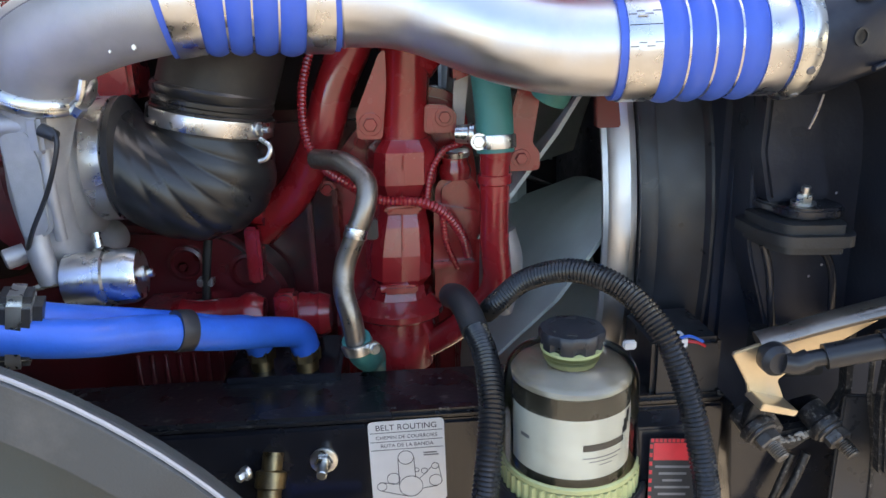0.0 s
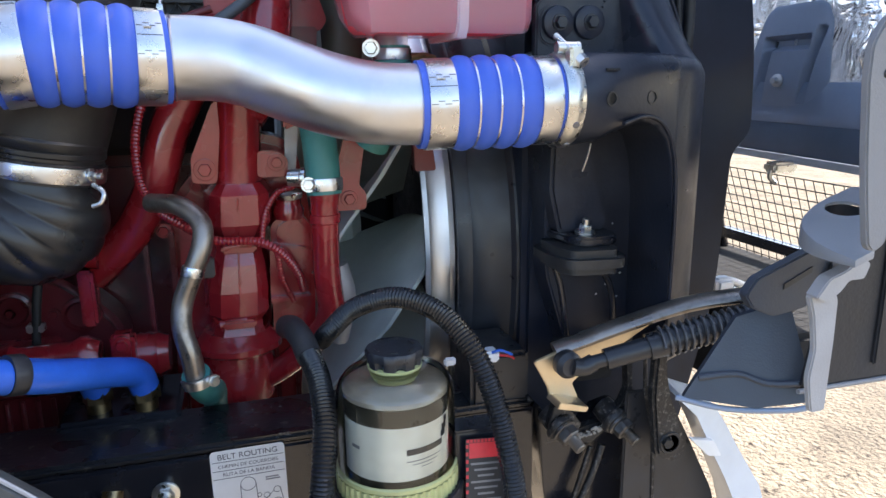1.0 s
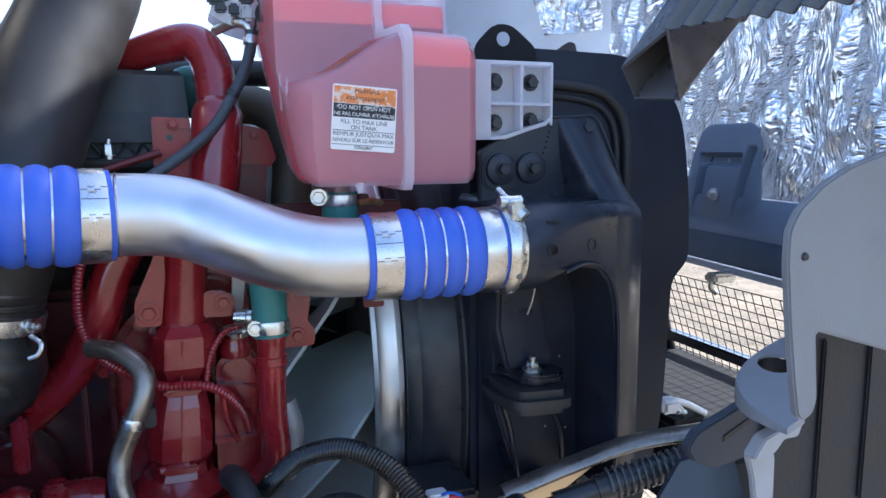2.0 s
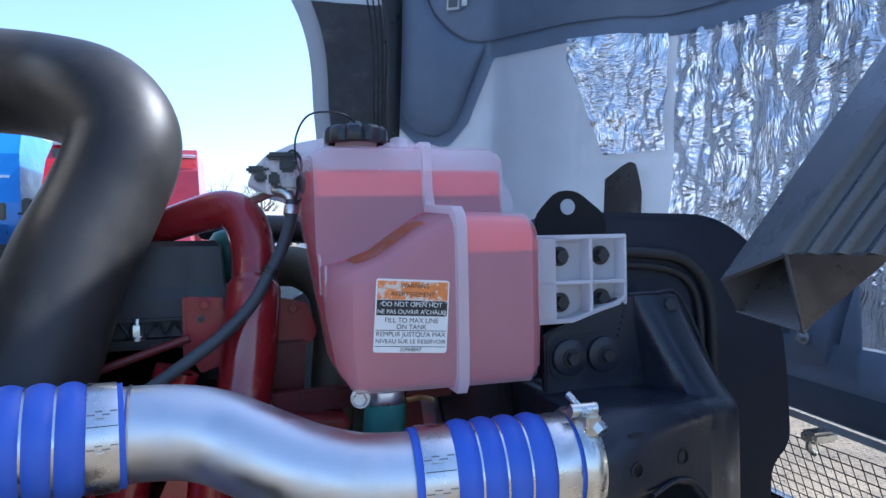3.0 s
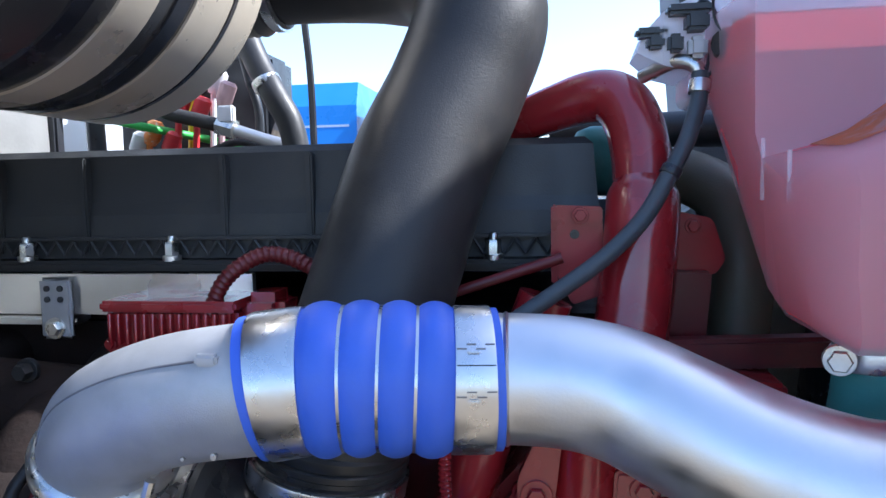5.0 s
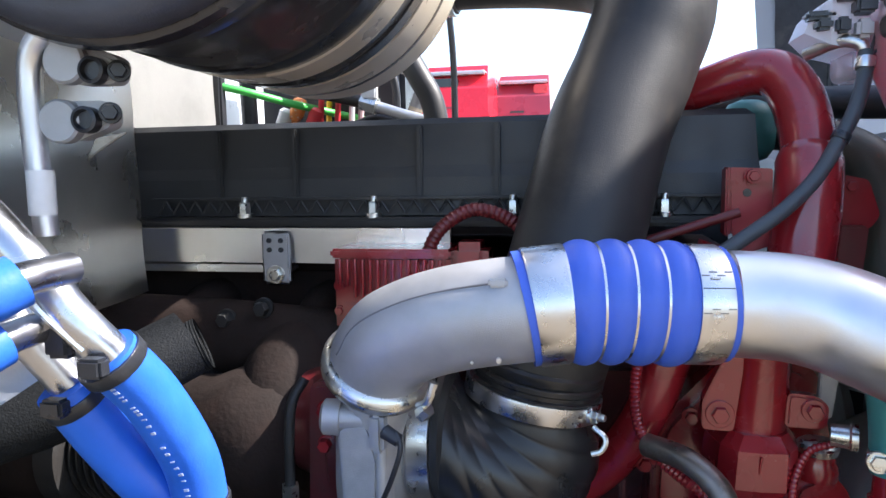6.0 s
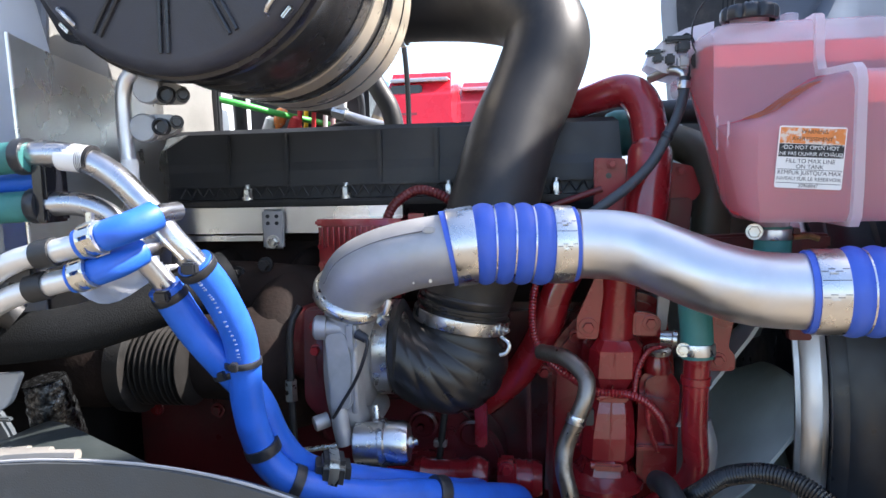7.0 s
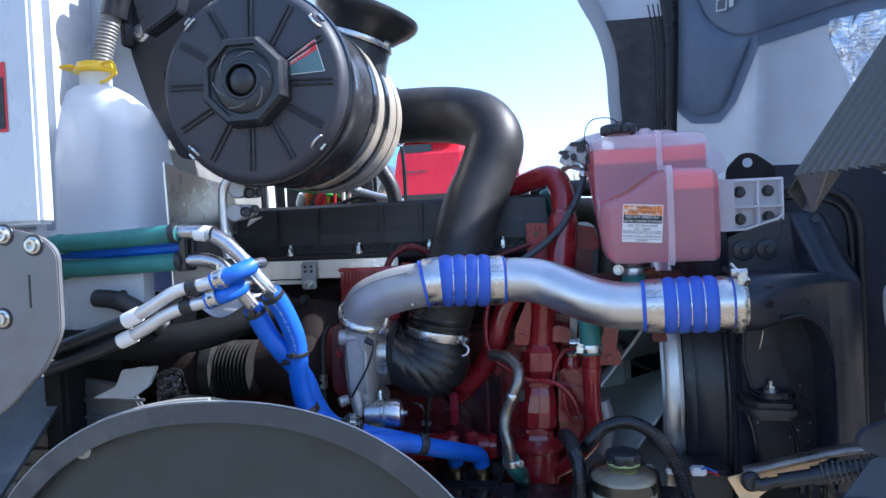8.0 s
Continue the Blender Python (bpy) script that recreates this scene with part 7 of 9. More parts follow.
for k, (pts, label) in enumerate((([(-0.514, 0.464, 1.653), (-0.522, 0.450, 1.6465), (-0.539, 0.437, 1.639), (-0.573, 0.432, 1.628)], "upper"), ([(-0.540, 0.476, 1.617), (-0.547, 0.458, 1.610), (-0.560, 0.446, 1.604), (-0.590, 0.440, 1.595)], "lower"))):
    t = thing("heater_stub", "short blue hose pushed on a bare aluminium heater line", "hose", pts[-1], "heater stubs")
    part("hose", tube(pts, 0.0146, 22, 8), HOSEBLUE, t)
    e = Vector(pts[-1])
    z = 0.0 if k == 0 else -0.004
    part("nipple", tube([pts[1], pts[0], Vector(pts[0]) + Vector((0.002, 0.036, 0.002))], 0.0095, 14, 4), PIPESTEEL, t)
    ln = part("line", tube([e + Vector((0.02, -0.002, 0.004)), e + Vector((-0.025, 0.0, -0.006)), e + Vector((-0.07, -0.002, -0.016 + z)), e + Vector((-0.125, 0.0, -0.045 + z)), e + Vector((-0.165, 0.005, -0.062 + z))], 0.0112, 18, 8), LINEALU, t, "bare aluminium line")
    part("tail_hose", tube([e + Vector((-0.160, 0.004, -0.060 + z)), e + Vector((-0.23, 0.014, -0.084 + z)), e + Vector((-0.34, 0.03, -0.118 + z))], 0.0118, 16, 6), BLACK, t, "dark rubber end of the line")
    ax = Vector((1, 0, 0.3)).normalized()
    o = e + Vector((0.016, -0.0015, 0.005))
    for s in (-0.0065, 0.0065):
        part("clamp_wire", band(o + ax * s, ax, 0.0152, 0.0042, 0.0009, 22), ZINC, t)
    for turn, w in ((-100, 0.0035), (-62, 0.0035), (-20, 0.006), (60, 0.005), (150, 0.005)):
        out_dir = Vector((0, math.sin(radians(turn)), math.cos(radians(turn))))
        out_dir = (out_dir - ax * out_dir.dot(ax)).normalized()
        part("clamp_bridge", box((-0.0075, -w, -0.0004), (0.0075, w, 0.0008), 0.0003, None, facing(o + out_dir * 0.0156, ax, out_dir.cross(ax))), ZINC, t)
    part("clamp_tang", box(o + Vector((-0.006, -0.002, 0.015)), o + Vector((0.0, 0.004, 0.025)), 0.0008), ZINC, t)
    part("cushion", band(e + Vector((-0.035, 0.0, -0.008)), (1, 0, 0.2), 0.0122, 0.020, 0.0015, 18), RUBBER, t)
    part("ferrule", band(e + Vector((-0.155, 0.004, -0.058 + z)), (1, 0, 0.42), 0.0125, 0.03, 0.001, 18), LABELWHITE, t, "white paper wrap")
ck = bmesh.new()
box((-0.66, 0.434, 1.588), (-0.625, 0.455, 1.612), 0.004, ck)
solo("line_clip", ck, BLACK, "black clip between the two aluminium lines", "clip")
sp = bmesh.new()
rows = []
for k in range(11):
    f = k / 10
    top = Vector((-0.640 + 0.10 * f, 0.500 + 0.06 * f ** 2, 1.588 + 0.012 * f))
    low = Vector((-0.632 + 0.088 * f, 0.503 + 0.055 * f ** 2, 1.578 - 0.024 * math.sin(math.pi * f ** 0.8) ** 1.6 + 0.012 * f))
    rows.append([top.lerp(low, j / 5) + Vector((0, -0.010 * (j / 5) ** 2, 0)) for j in range(6)])
loft(rows, sp, closed=False, caps=False)
bmesh.ops.solidify(sp, geom=sp.faces[:], thickness=0.0014)
solo("splash_tab", sp, ALU, "bent bare aluminium tab below the blue hoses", "bracket")
lp2 = thing("braid_hose", "black braided hose sweeping behind the heater lines", "hose", (-0.75, 0.55, 1.5))
part("hose", tube([(-1.05, 0.50, 1.52), (-0.85, 0.52, 1.51), (-0.70, 0.55, 1.515), (-0.60, 0.60, 1.54), (-0.54, 0.66, 1.57)], 0.028, 20, 8), BRAID, lp2)
part("braid", tube([(-1.05, 0.50, 1.52), (-0.85, 0.52, 1.51), (-0.70, 0.55, 1.515), (-0.62, 0.59, 1.533)], 0.0288, 24, 8), BRAID, lp2, "dark woven outer sleeve")
h3 = bmesh.new()
corrugated([(-0.9, 0.56, 1.50), (-0.75, 0.60, 1.50), (-0.62, 0.66, 1.53), (-0.55, 0.70, 1.56)], 0.024, 0.0026, 0.0005, 16, h3)
solo("braided_sleeve", h3, BRAID, "dark braided sleeve along the firewall", "wiring")

# ---------------------------------------------------------------- heat shield wall and cab
cab = thing("cab", "white painted truck cab corner with firewall and steel gusset plate", "truck cab", (-1.2, 0.6, 0.9))
part("firewall", box((-1.06, 0.60, 1.46), (-1.0, 2.5, 2.7), 0.02), WHITEPAINT, cab, "white firewall")
part("lower_firewall", box((-1.055, 0.60, 0.7), (-1.0, 2.5, 1.458), 0.01), MATTBLACK, cab, "black lower firewall")
# Blue-grey instead of white: the cab's shade is in this panel's colour.
part("cowl_side", prism(rounded([(-2.2, 2.9), (-0.80, 2.9), (-0.825, 2.1), (-0.85, 1.735), (-2.2, 1.735)], 0.02), 0.745, 0.775, "y", 0.012, segs=3), HOODLIGHT, cab, "inner cowl panel, its shade painted as blue-grey")
part("door_panel", box((-2.2, 0.36, 1.738), (-0.832, 0.395, 2.9), 0.006), WHITEPAINT, cab)
gp = part("gusset_plate", prism(rounded([(-2.2, 1.738), (-0.90, 1.738), (-0.82, 1.715), (-0.795, 1.69), (-0.795, 1.56), (-0.83, 1.50), (-0.90, 1.435), (-0.96, 1.40), (-2.2, 1.38)], 0.02, 4), 0.345, 0.357, "y", 0.002), PLATE, cab, "grey steel gusset plate with bolts")
for x, z in ((-0.836, 1.703), (-0.890, 1.722), (-0.901, 1.584)):
    part("plate_bolt", lathe([(0, 0.014), (0.003, 0.014), (0.004, 0.011), (0.01, 0.0105), (0.01, 0.006), (0.004, 0.006)], (x, 0.345, z), (0, -1, 0), 20), ZINC, gp, "bright bolt with a black washer")
    part("washer", lathe([(0, 0.018), (0.002, 0.0175)], (x, 0.345, z), (0, -1, 0), 22), BLACK, gp)
part("stamp_bar", box((-0.85, 0.3445, 1.60), (-0.846, 0.346, 1.655), 0), LABELDARK, gp)
part("decal", sheet(0.05, 0.115, facing((-0.907, 0.3588, 1.95), (1, 0, 0), (0, 0, 1)), 0), LABELRED, cab, "red and dark warning decal")
part("decal_text", sheet(0.042, 0.085, facing((-0.907, 0.3580, 1.94), (1, 0, 0), (0, 0, 1)), 0), LABELDARK, cab)
part("liner_panel", prism(rounded([(-1.0, 1.73), (-0.76, 1.73), (-0.76, 1.575), (-0.79, 1.56), (-1.0, 1.51)], 0.01), 0.52, 0.56, "y", 0.008), WHITEPAINT, cab, "white inner panel")
part("dark_recess", box((-1.0, 0.72, 1.44), (-0.86, 0.74, 1.60), 0.006), MATTBLACK, cab)
part("lower_plate", box((-0.96, 0.648, 1.499), (-0.784, 0.654, 1.570), 0.003), WHITEPAINT, cab, "white lower panel edge")
part("inner_panel", prism(rounded([(-0.940, 1.388), (-0.850, 1.388), (-0.812, 1.412), (-0.792, 1.453), (-0.870, 1.446), (-0.885, 1.412)], 0.008), 0.60, 0.61, "y", 0.003), WHITEPAINT, cab)
part("panel_plug", lathe([(0, 0.008), (0.003, 0.008)], (-0.80, 0.52, 1.605), (0, -1, 0), 14), BLACK, cab)
part("panel_plug", lathe([(0, 0.013), (0.003, 0.013)], (-1.047, 0.743, 2.172), (0, -1, 0), 14), GREENHOSE, cab)
wg = bmesh.new()
tube([(-0.84, 0.50, 1.60), (-0.79, 0.49, 1.595), (-0.75, 0.50, 1.57), (-0.72, 0.52, 1.54)], 0.017, 16, 6, wg)
solo("grommet_cable", wg, RUBBER, "thick black cable through a grommet in the panel", "wiring")
hs = thing("cab_heat_shield", "polished bare aluminium heat shield with soft dents", "heat shield", (-0.72, 0.75, 1.6))
b = bmesh.new()
rows = []
for k in range(14):
    f = k / 13
    y = 0.523 + 0.425 * f
    x = -0.697 - 0.082 * f - 0.006 * math.sin(f * 5)
    zt = 1.846 - 0.020 * f
    rows.append([(x - 0.006 * noise.noise((f * 2, j * 0.2, 3)) - 0.0006 * j, y, 1.56 + (zt - 1.56) * j / 13) for j in range(14)])
loft(rows, b, closed=False, caps=False)
bmesh.ops.solidify(b, geom=b.faces[:], thickness=0.0015)
part("panel", b, SHIELD, hs)
part("rolled_edge", tube([(-0.6975, 0.5225, 1.56), (-0.7055, 0.5225, 1.846)], 0.0022, 8, 6), SHIELD, hs)
ac = thing("ac_lines", "bent steel refrigerant line with two block fittings", "pipe", (-0.7, 0.8, 1.7))
part("line", tube([(-0.648, 0.64, 1.66), (-0.652, 0.64, 1.72), (-0.653, 0.64, 1.78), (-0.648, 0.64, 1.806), (-0.634, 0.642, 1.818), (-0.620, 0.655, 1.812)], 0.0095, 18, 8), ALU, ac)
part("sleeve", band((-0.650, 0.64, 1.695), (0, 0, 1), 0.0098, 0.036, 0.0006, 20), LABELWHITE, ac)
for x, z, dx, dz in ((-0.622, 1.797, 0.042, -0.008), (-0.630, 1.751, 0.040, 0.006)):
    n = Vector((-dz, dx)).normalized()
    neck = [(x + n.x * 0.017, z + n.y * 0.017), (x - n.x * 0.017, z - n.y * 0.017), (x + dx - n.x * 0.010, z + dz - n.y * 0.010), (x + dx + n.x * 0.010, z + dz + n.y * 0.010)]
    blk = part("block", prism(rounded(neck, 0.009), 0.648, 0.668, "y", 0.003), CASTGREY, ac, "machined block with a rounded neck")
    part("flange", lathe([(0, 0.0175), (0.010, 0.0175), (0.012, 0.0155), (0.012, 0.010)], (x, 0.650, z), (0.1, -1, 0), 26), CAST, blk, "pale machined flange")
    part("bolt", lathe([(0, 0.0105), (0.010, 0.0105), (0.011, 0.008), (0.006, 0.007), (0.006, 0.0)], (x + 0.58 * dx, 0.648, z + 0.6 * dz - 0.003), (0.1, -1, 0), 22), BLACK, blk)
    part("nut", hexbolt((x + dx, 0.650, z + dz), (0.6, -1, 0), 0.0065, 1.3, 0.010), BLACK, blk)
part("stay_tab", prism([(-0.606, 1.721), (-0.570, 1.741), (-0.598, 1.737)], 0.640, 0.643, "y", 0.0008), TANSTEEL, ac, "bent bronze-coloured steel tab")

# ---------------------------------------------------------------- washer bottle
wb = thing("washer_bottle", "milky washer bottle with yellow cap and blue fluid", "washer bottle", (-0.78, 0.5, 1.6))


def bottle(inset, top):
    out = []
    for z, x0, x1, y0, y1 in ((1.60, -0.965, -0.785, 0.545, 0.71), (1.61, -0.975, -0.776, 0.535, 0.72), (1.75, -0.975, -0.770, 0.532, 0.72), (1.84, -0.97, -0.774, 0.532, 0.72), (1.92, -0.96, -0.788, 0.535, 0.71),
                              (1.97, -0.95, -0.808, 0.545, 0.69), (2.0, -0.94, -0.838, 0.557, 0.66), (2.012, -0.925, -0.855, 0.57, 0.63)):
        z = min(z, top)
        x0, x1, y0, y1 = x0 + inset, x1 - inset, y0 + inset, y1 - inset
        cx, cy = (x0 + x1) / 2, (y0 + y1) / 2
        out.append([(cx + (x1 - x0) / 2 * math.copysign(abs(math.cos(a)) ** 0.55, math.cos(a)), cy + (y1 - y0) / 2 * math.copysign(abs(math.sin(a)) ** 0.55, math.sin(a)), z) for a in (2 * math.pi * (k + 0.5) / 40 for k in range(40))])
    return out


part("shell", loft(bottle(0, 9)), BOTTLESHELL, wb, "milky translucent bottle")
part("fluid", loft(bottle(0.004, 1.715)[:3]), WASHFLUID, wb, "blue washer fluid")
NK = Vector((-0.890, 0.60, 2.008))
part("neck", lathe([(0, 0.03), (0.034, 0.03)], NK, (0, 0, 1), 24), BOTTLESHELL, wb)
wc = part("cap", lathe([(0, 0.033), (0.002, 0.039), (0.008, 0.040), (0.012, 0.035), (0.020, 0.033), (0.022, 0.028)], NK + Vector((0, 0, 0.03)), (0, 0, 1), 30), YELLOW, wb, "yellow snap cap with a tether")
part("tab", prism(rounded([(NK.x - 0.06, NK.y - 0.03), (NK.x - 0.03, NK.y - 0.035), (NK.x - 0.03, NK.y + 0.02), (NK.x - 0.06, NK.y + 0.015)], 0.006), NK.z + 0.040, NK.z + 0.046, "z", 0.001), YELLOW, wc)
part("tether", tube([NK + Vector((0.03, -0.02, 0.045)), NK + Vector((0.055, -0.028, 0.045)), NK + Vector((0.062, -0.028, 0.03)), NK + Vector((0.05, -0.026, 0.014)), NK + Vector((0.026, -0.022, 0.008))], 0.003, 8, 5), YELLOW, wc)
fd = bmesh.new()
corrugated([(-0.925, 0.67, 2.075), (-0.918, 0.68, 2.13), (-0.905, 0.69, 2.19)], 0.021, 0.008, 0.002, 18, fd)
solo("drain_hose", fd, mat("grey_ribbed_hose", (0.18, 0.18, 0.18), 0.5), "grey ribbed drain hose above the washer bottle", "hose")
fd = bmesh.new()
tube([(-0.906, 0.69, 2.18), (-0.89, 0.69, 2.23), (-0.86, 0.69, 2.29)], 0.026, 18, 5, fd)
solo("cowl_pipe", fd, BLACK, "black elbow joined to the ribbed hose", "hose")

# ---------------------------------------------------------------- air cleaner
ar = thing("air_cleaner", "round black air cleaner with a ribbed service cover", "air cleaner", (-0.57, 0.75, 1.8))
A0 = Vector((-0.551, 0.575, 1.987))
part("cover", lathe([(0, 0.02), (0.0, 0.168), (0.003, 0.175), (0.010, 0.181), (0.022, 0.184), (0.03, 0.182)], A0 + Vector((0, 0.0, 0)), (0, 1, 0), 72), COVERGREY, ar, "black ribbed plastic service cover")
part("rim", lathe([(0, 0.180), (0.003, 0.188), (0.012, 0.190), (0.018, 0.184)], A0 + Vector((0, 0.026, 0)), (0, 1, 0), 72), GLOSSBLACK, ar)
oc = [(0.083 * math.cos(radians(22.5 + 45 * k)), 0.083 * math.sin(radians(22.5 + 45 * k))) for k in range(8)]
b = bmesh.new()
rows = [[(A0.x + s * x, A0.y + y, A0.z + s * z) for x, z in oc] for s, y in ((1.06, 0.004), (1.02, -0.034), (0.95, -0.042), (0.84, -0.042), (0.82, -0.034), (0.70, -0.034))]
loft(rows, b)
part("hub", b, BLACK, ar, "raised octagonal hub", smooth=False)
part("hub_ring", lathe([(0, 0.060), (-0.003, 0.056), (-0.006, 0.050), (-0.006, 0.036), (-0.008, 0.034), (-0.008, 0.030), (0.012, 0.027), (0.012, 0.004)], A0 + Vector((0, -0.034, 0)), (0, 1, 0), 48), BLACK, ar)
part("hub_button", lathe([(0, 0.0265), (0.012, 0.0265), (0.019, 0.022), (0.023, 0.013), (0.024, 0.004)], A0 + Vector((0, -0.022, 0)), (0, -1, 0), 28), BLACK, ar)
for k in range(12):
    a = radians(30 * k - 2)
    c, s = math.cos(a), math.sin(a)
    for off in (-0.0045, 0.0045):
        p0 = A0 + Vector((0.083 * c - off * s, -0.0015, 0.083 * s + off * c))
        p1 = A0 + Vector((0.162 * c - off * s, -0.0015, 0.162 * s + off * c))
        part("rib", tube([p0, p1], 0.0028, 8, 2), BLACK, ar)
for k in range(6):
    a = radians(60 * k)
    pts = [A0 + Vector((r * math.cos(a + j * 0.22), -0.0405, r * math.sin(a + j * 0.22))) for j, r in ((0, 0.056), (1, 0.052), (2, 0.047), (3, 0.043))]
    part("swirl", tube(pts, 0.0012, 6, 4), PLATE, ar)
part("body", lathe([(0, 0.166), (0.02, 0.176), (0.03, 0.178), (0.034, 0.182), (0.10, 0.180), (0.104, 0.182), (0.20, 0.182), (0.30, 0.182), (0.40, 0.181), (0.415, 0.165), (0.42, 0.10)], A0 + Vector((0, 0.04, 0)), (0, 1, 0), 72), BODYGREY, ar, "satin dark canister body")
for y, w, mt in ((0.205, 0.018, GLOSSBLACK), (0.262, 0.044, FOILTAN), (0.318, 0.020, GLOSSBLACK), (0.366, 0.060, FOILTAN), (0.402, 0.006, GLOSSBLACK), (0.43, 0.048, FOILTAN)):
    part("foil_band" if mt is FOILTAN else "black_band", lathe([(-w / 2, 0.180), (-w / 2, 0.1845), (w / 2, 0.1845), (w / 2, 0.180)], A0 + Vector((0, y, 0)), (0, 1, 0), 72, caps=False), mt, ar, "metal band with its tan reflection in the colour" if mt is FOILTAN else "black band")
for a in (39, 134, -43, -136):
    c, s = math.cos(radians(a)), math.sin(radians(a))
    q = A0 + Vector((0.178 * c, 0.004, 0.178 * s))
    cl = part("clip", tube([q + Vector((-s * 0.012, 0.02, c * 0.012)), q + Vector((-s * 0.013 - c * 0.01, -0.006, c * 0.013 - s * 0.01)), q + Vector((s * 0.013 - c * 0.01, -0.006, -c * 0.013 - s * 0.01)), q + Vector((s * 0.012, 0.02, -c * 0.012))], 0.0026, 8, 4), STEEL, ar, "steel wire latch")
    part("latch", box((-0.009, -0.006, -0.002), (0.009, 0.006, 0.002), 0.002, None, facing(q + Vector((c * 0.004, 0.006, s * 0.004)), (-s, 0, c), (0, 1, 0))), ZINC, cl)
part("mount_plate", prism(rounded([(-0.93, 2.32), (-0.70, 2.32), (-0.70, 1.86), (-0.80, 1.88), (-0.865, 2.0), (-0.90, 2.11)], 0.015), 0.735, 0.76, "y", 0.006), BLACK, ar, "black mounting plate")
part("bolt", hexbolt((-0.872, 0.735, 2.155), (0, -1, 0), 0.013, 1.5, 0.010), ZINC, ar, "zinc mounting bolt")
part("mount_rib", box((-0.90, 0.70, 2.12), (-0.888, 0.736, 2.32), 0.004), BLACK, ar)
part("mount", prism(rounded([(-0.77, 2.10), (-0.70, 2.14), (-0.68, 2.2), (-0.80, 2.22)], 0.01), 0.58, 0.62, "y", 0.005), BLACK, ar)
dm = facing(A0 + Vector((0, -0.0015, 0)), (1, 0, 0), (0, 0, 1))
dl = part("danger_label", prism([(0.060, 0.011), (0.146, 0.013), (0.130, 0.072), (0.056, 0.026)], 0, 0.0008, "z", 0), LABELGREEN, ar, "red and blue-green danger label")
dl.data.transform(dm)
b = prism([(0.056, 0.026), (0.130, 0.072), (0.1355, 0.054), (0.058, 0.0175)], 0.0009, 0.0012, "z", 0)
bmesh.ops.transform(b, matrix=dm, verts=b.verts)
part("red_field", b, LABELRED, dl)
b = bmesh.new()
for p, q in (((0.060, 0.011), (0.146, 0.013)), ((0.146, 0.013), (0.130, 0.072)), ((0.130, 0.072), (0.056, 0.026))):
    tube([dm @ Vector((*p, 0.001)), dm @ Vector((*q, 0.001))], 0.0007, 6, 1, b)
part("white_border", b, LABELWHITE, dl)
letter_parts("lettering", [("DANGER", 0.0125, 0, 0)], dm @ Matrix.Translation((0.097, 0.0435, 0.0016)) @ pose(0, 0, 0, 0, 0, 31), LABELWHITE, dl)
b = bmesh.new()
for k in range(5):
    sheet(0.020 + 0.009 * k, 0.0014, dm, 0.0012, b, x=0.125 - 0.0045 * k, y=0.044 - 0.0065 * k, t=0.0003)
part("text_bar", b, PLATE, dl, smooth=False)
# rubber inlet duct to the hood, and hump hose to the intake tube
FA_, FD_ = Vector((-0.472, 0.93, 2.06)), Vector((0.33, 0, 0.94)).normalized()
part("inlet_neck", lathe([(0, 0.098), (0.03, 0.086), (0.06, 0.080), (0.10, 0.078)], FA_, FD_, 40), BLACK, ar, "tapered inlet neck")
part("inlet_funnel", lathe([(0.085, 0.080), (0.105, 0.082), (0.118, 0.094), (0.134, 0.112), (0.150, 0.124), (0.160, 0.127), (0.168, 0.124), (0.172, 0.11)], FA_, FD_, 48), ELBOWRUBBER, ar, "flared rubber inlet boot")
part("funnel_clamp", band(FA_ + FD_ * 0.094, FD_, 0.082, 0.012, 0.0015, 48), STEEL, ar)
part("clamp_screw", hexbolt(FA_ + FD_ * 0.094 + Vector((0.075, -0.03, -0.02)), (1, -0.3, 0), 0.006, 1.3, 0.008), ZINC, ar)
prof = [(0, 0.07)]
for k in range(5):
    prof += [(0.008 + 0.012 * k, 0.074), (0.014 + 0.012 * k, 0.084)]
prof += [(0.075, 0.075)]
part("hump_hose", lathe(prof, (-0.495, 1.16, 2.006), (1, 0, 0), 40), RUBBER, ar, "black corrugated outlet hose")
part("outlet", tube([(-0.57, 0.95, 2.0), (-0.57, 1.06, 2.0), (-0.56, 1.13, 2.004), (-0.52, 1.16, 2.006), (-0.47, 1.16, 2.006)], 0.075, 30, 8), BLACK, ar)
# ---------------------------------------------------------------- clutter beyond the engine
def far_line(name, pts, r, material, label, cat="hose"):
    b = tube(pts, r, 12, 6)
    return solo(name, b, material, label, cat)


far_line("air_line", [(-0.95, 1.36, 1.885), (-0.86, 1.39, 1.865), (-0.79, 1.46, 1.845), (-0.72, 1.54, 1.828), (-0.60, 1.58, 1.80)], 0.0075, GREENLINE, "bright green nylon air line beyond the engine", "air line")
bt = thing("bent_tube", "bent silver tube with a pale hex fitting beyond the valve cover", "pipe", (-0.6, 1.45, 1.75))
part("tube", tube([(-0.80, 1.46, 1.95), (-0.775, 1.46, 1.895), (-0.74, 1.46, 1.868), (-0.68, 1.46, 1.852), (-0.62, 1.46, 1.835)], 0.0125, 14, 6), IRON, bt)
part("fitting", lathe([(-0.02, 0.018), (0.012, 0.018), (0.014, 0.013)], (-0.625, 1.46, 1.837), (1, 0, -0.3), 6), ZINC, bt)
part("tube", tube([(-0.62, 1.46, 1.835), (-0.55, 1.46, 1.812), (-0.47, 1.46, 1.79)], 0.011, 14, 4), ALU, bt)
part("tag", box((-0.64, 1.445, 1.845), (-0.61, 1.46, 1.875), 0.003), WHITEPLASTIC, bt)
bh = thing("black_hose", "thick black hose with a steel clamp beyond the valve cover", "hose", (-0.48, 1.42, 1.75))
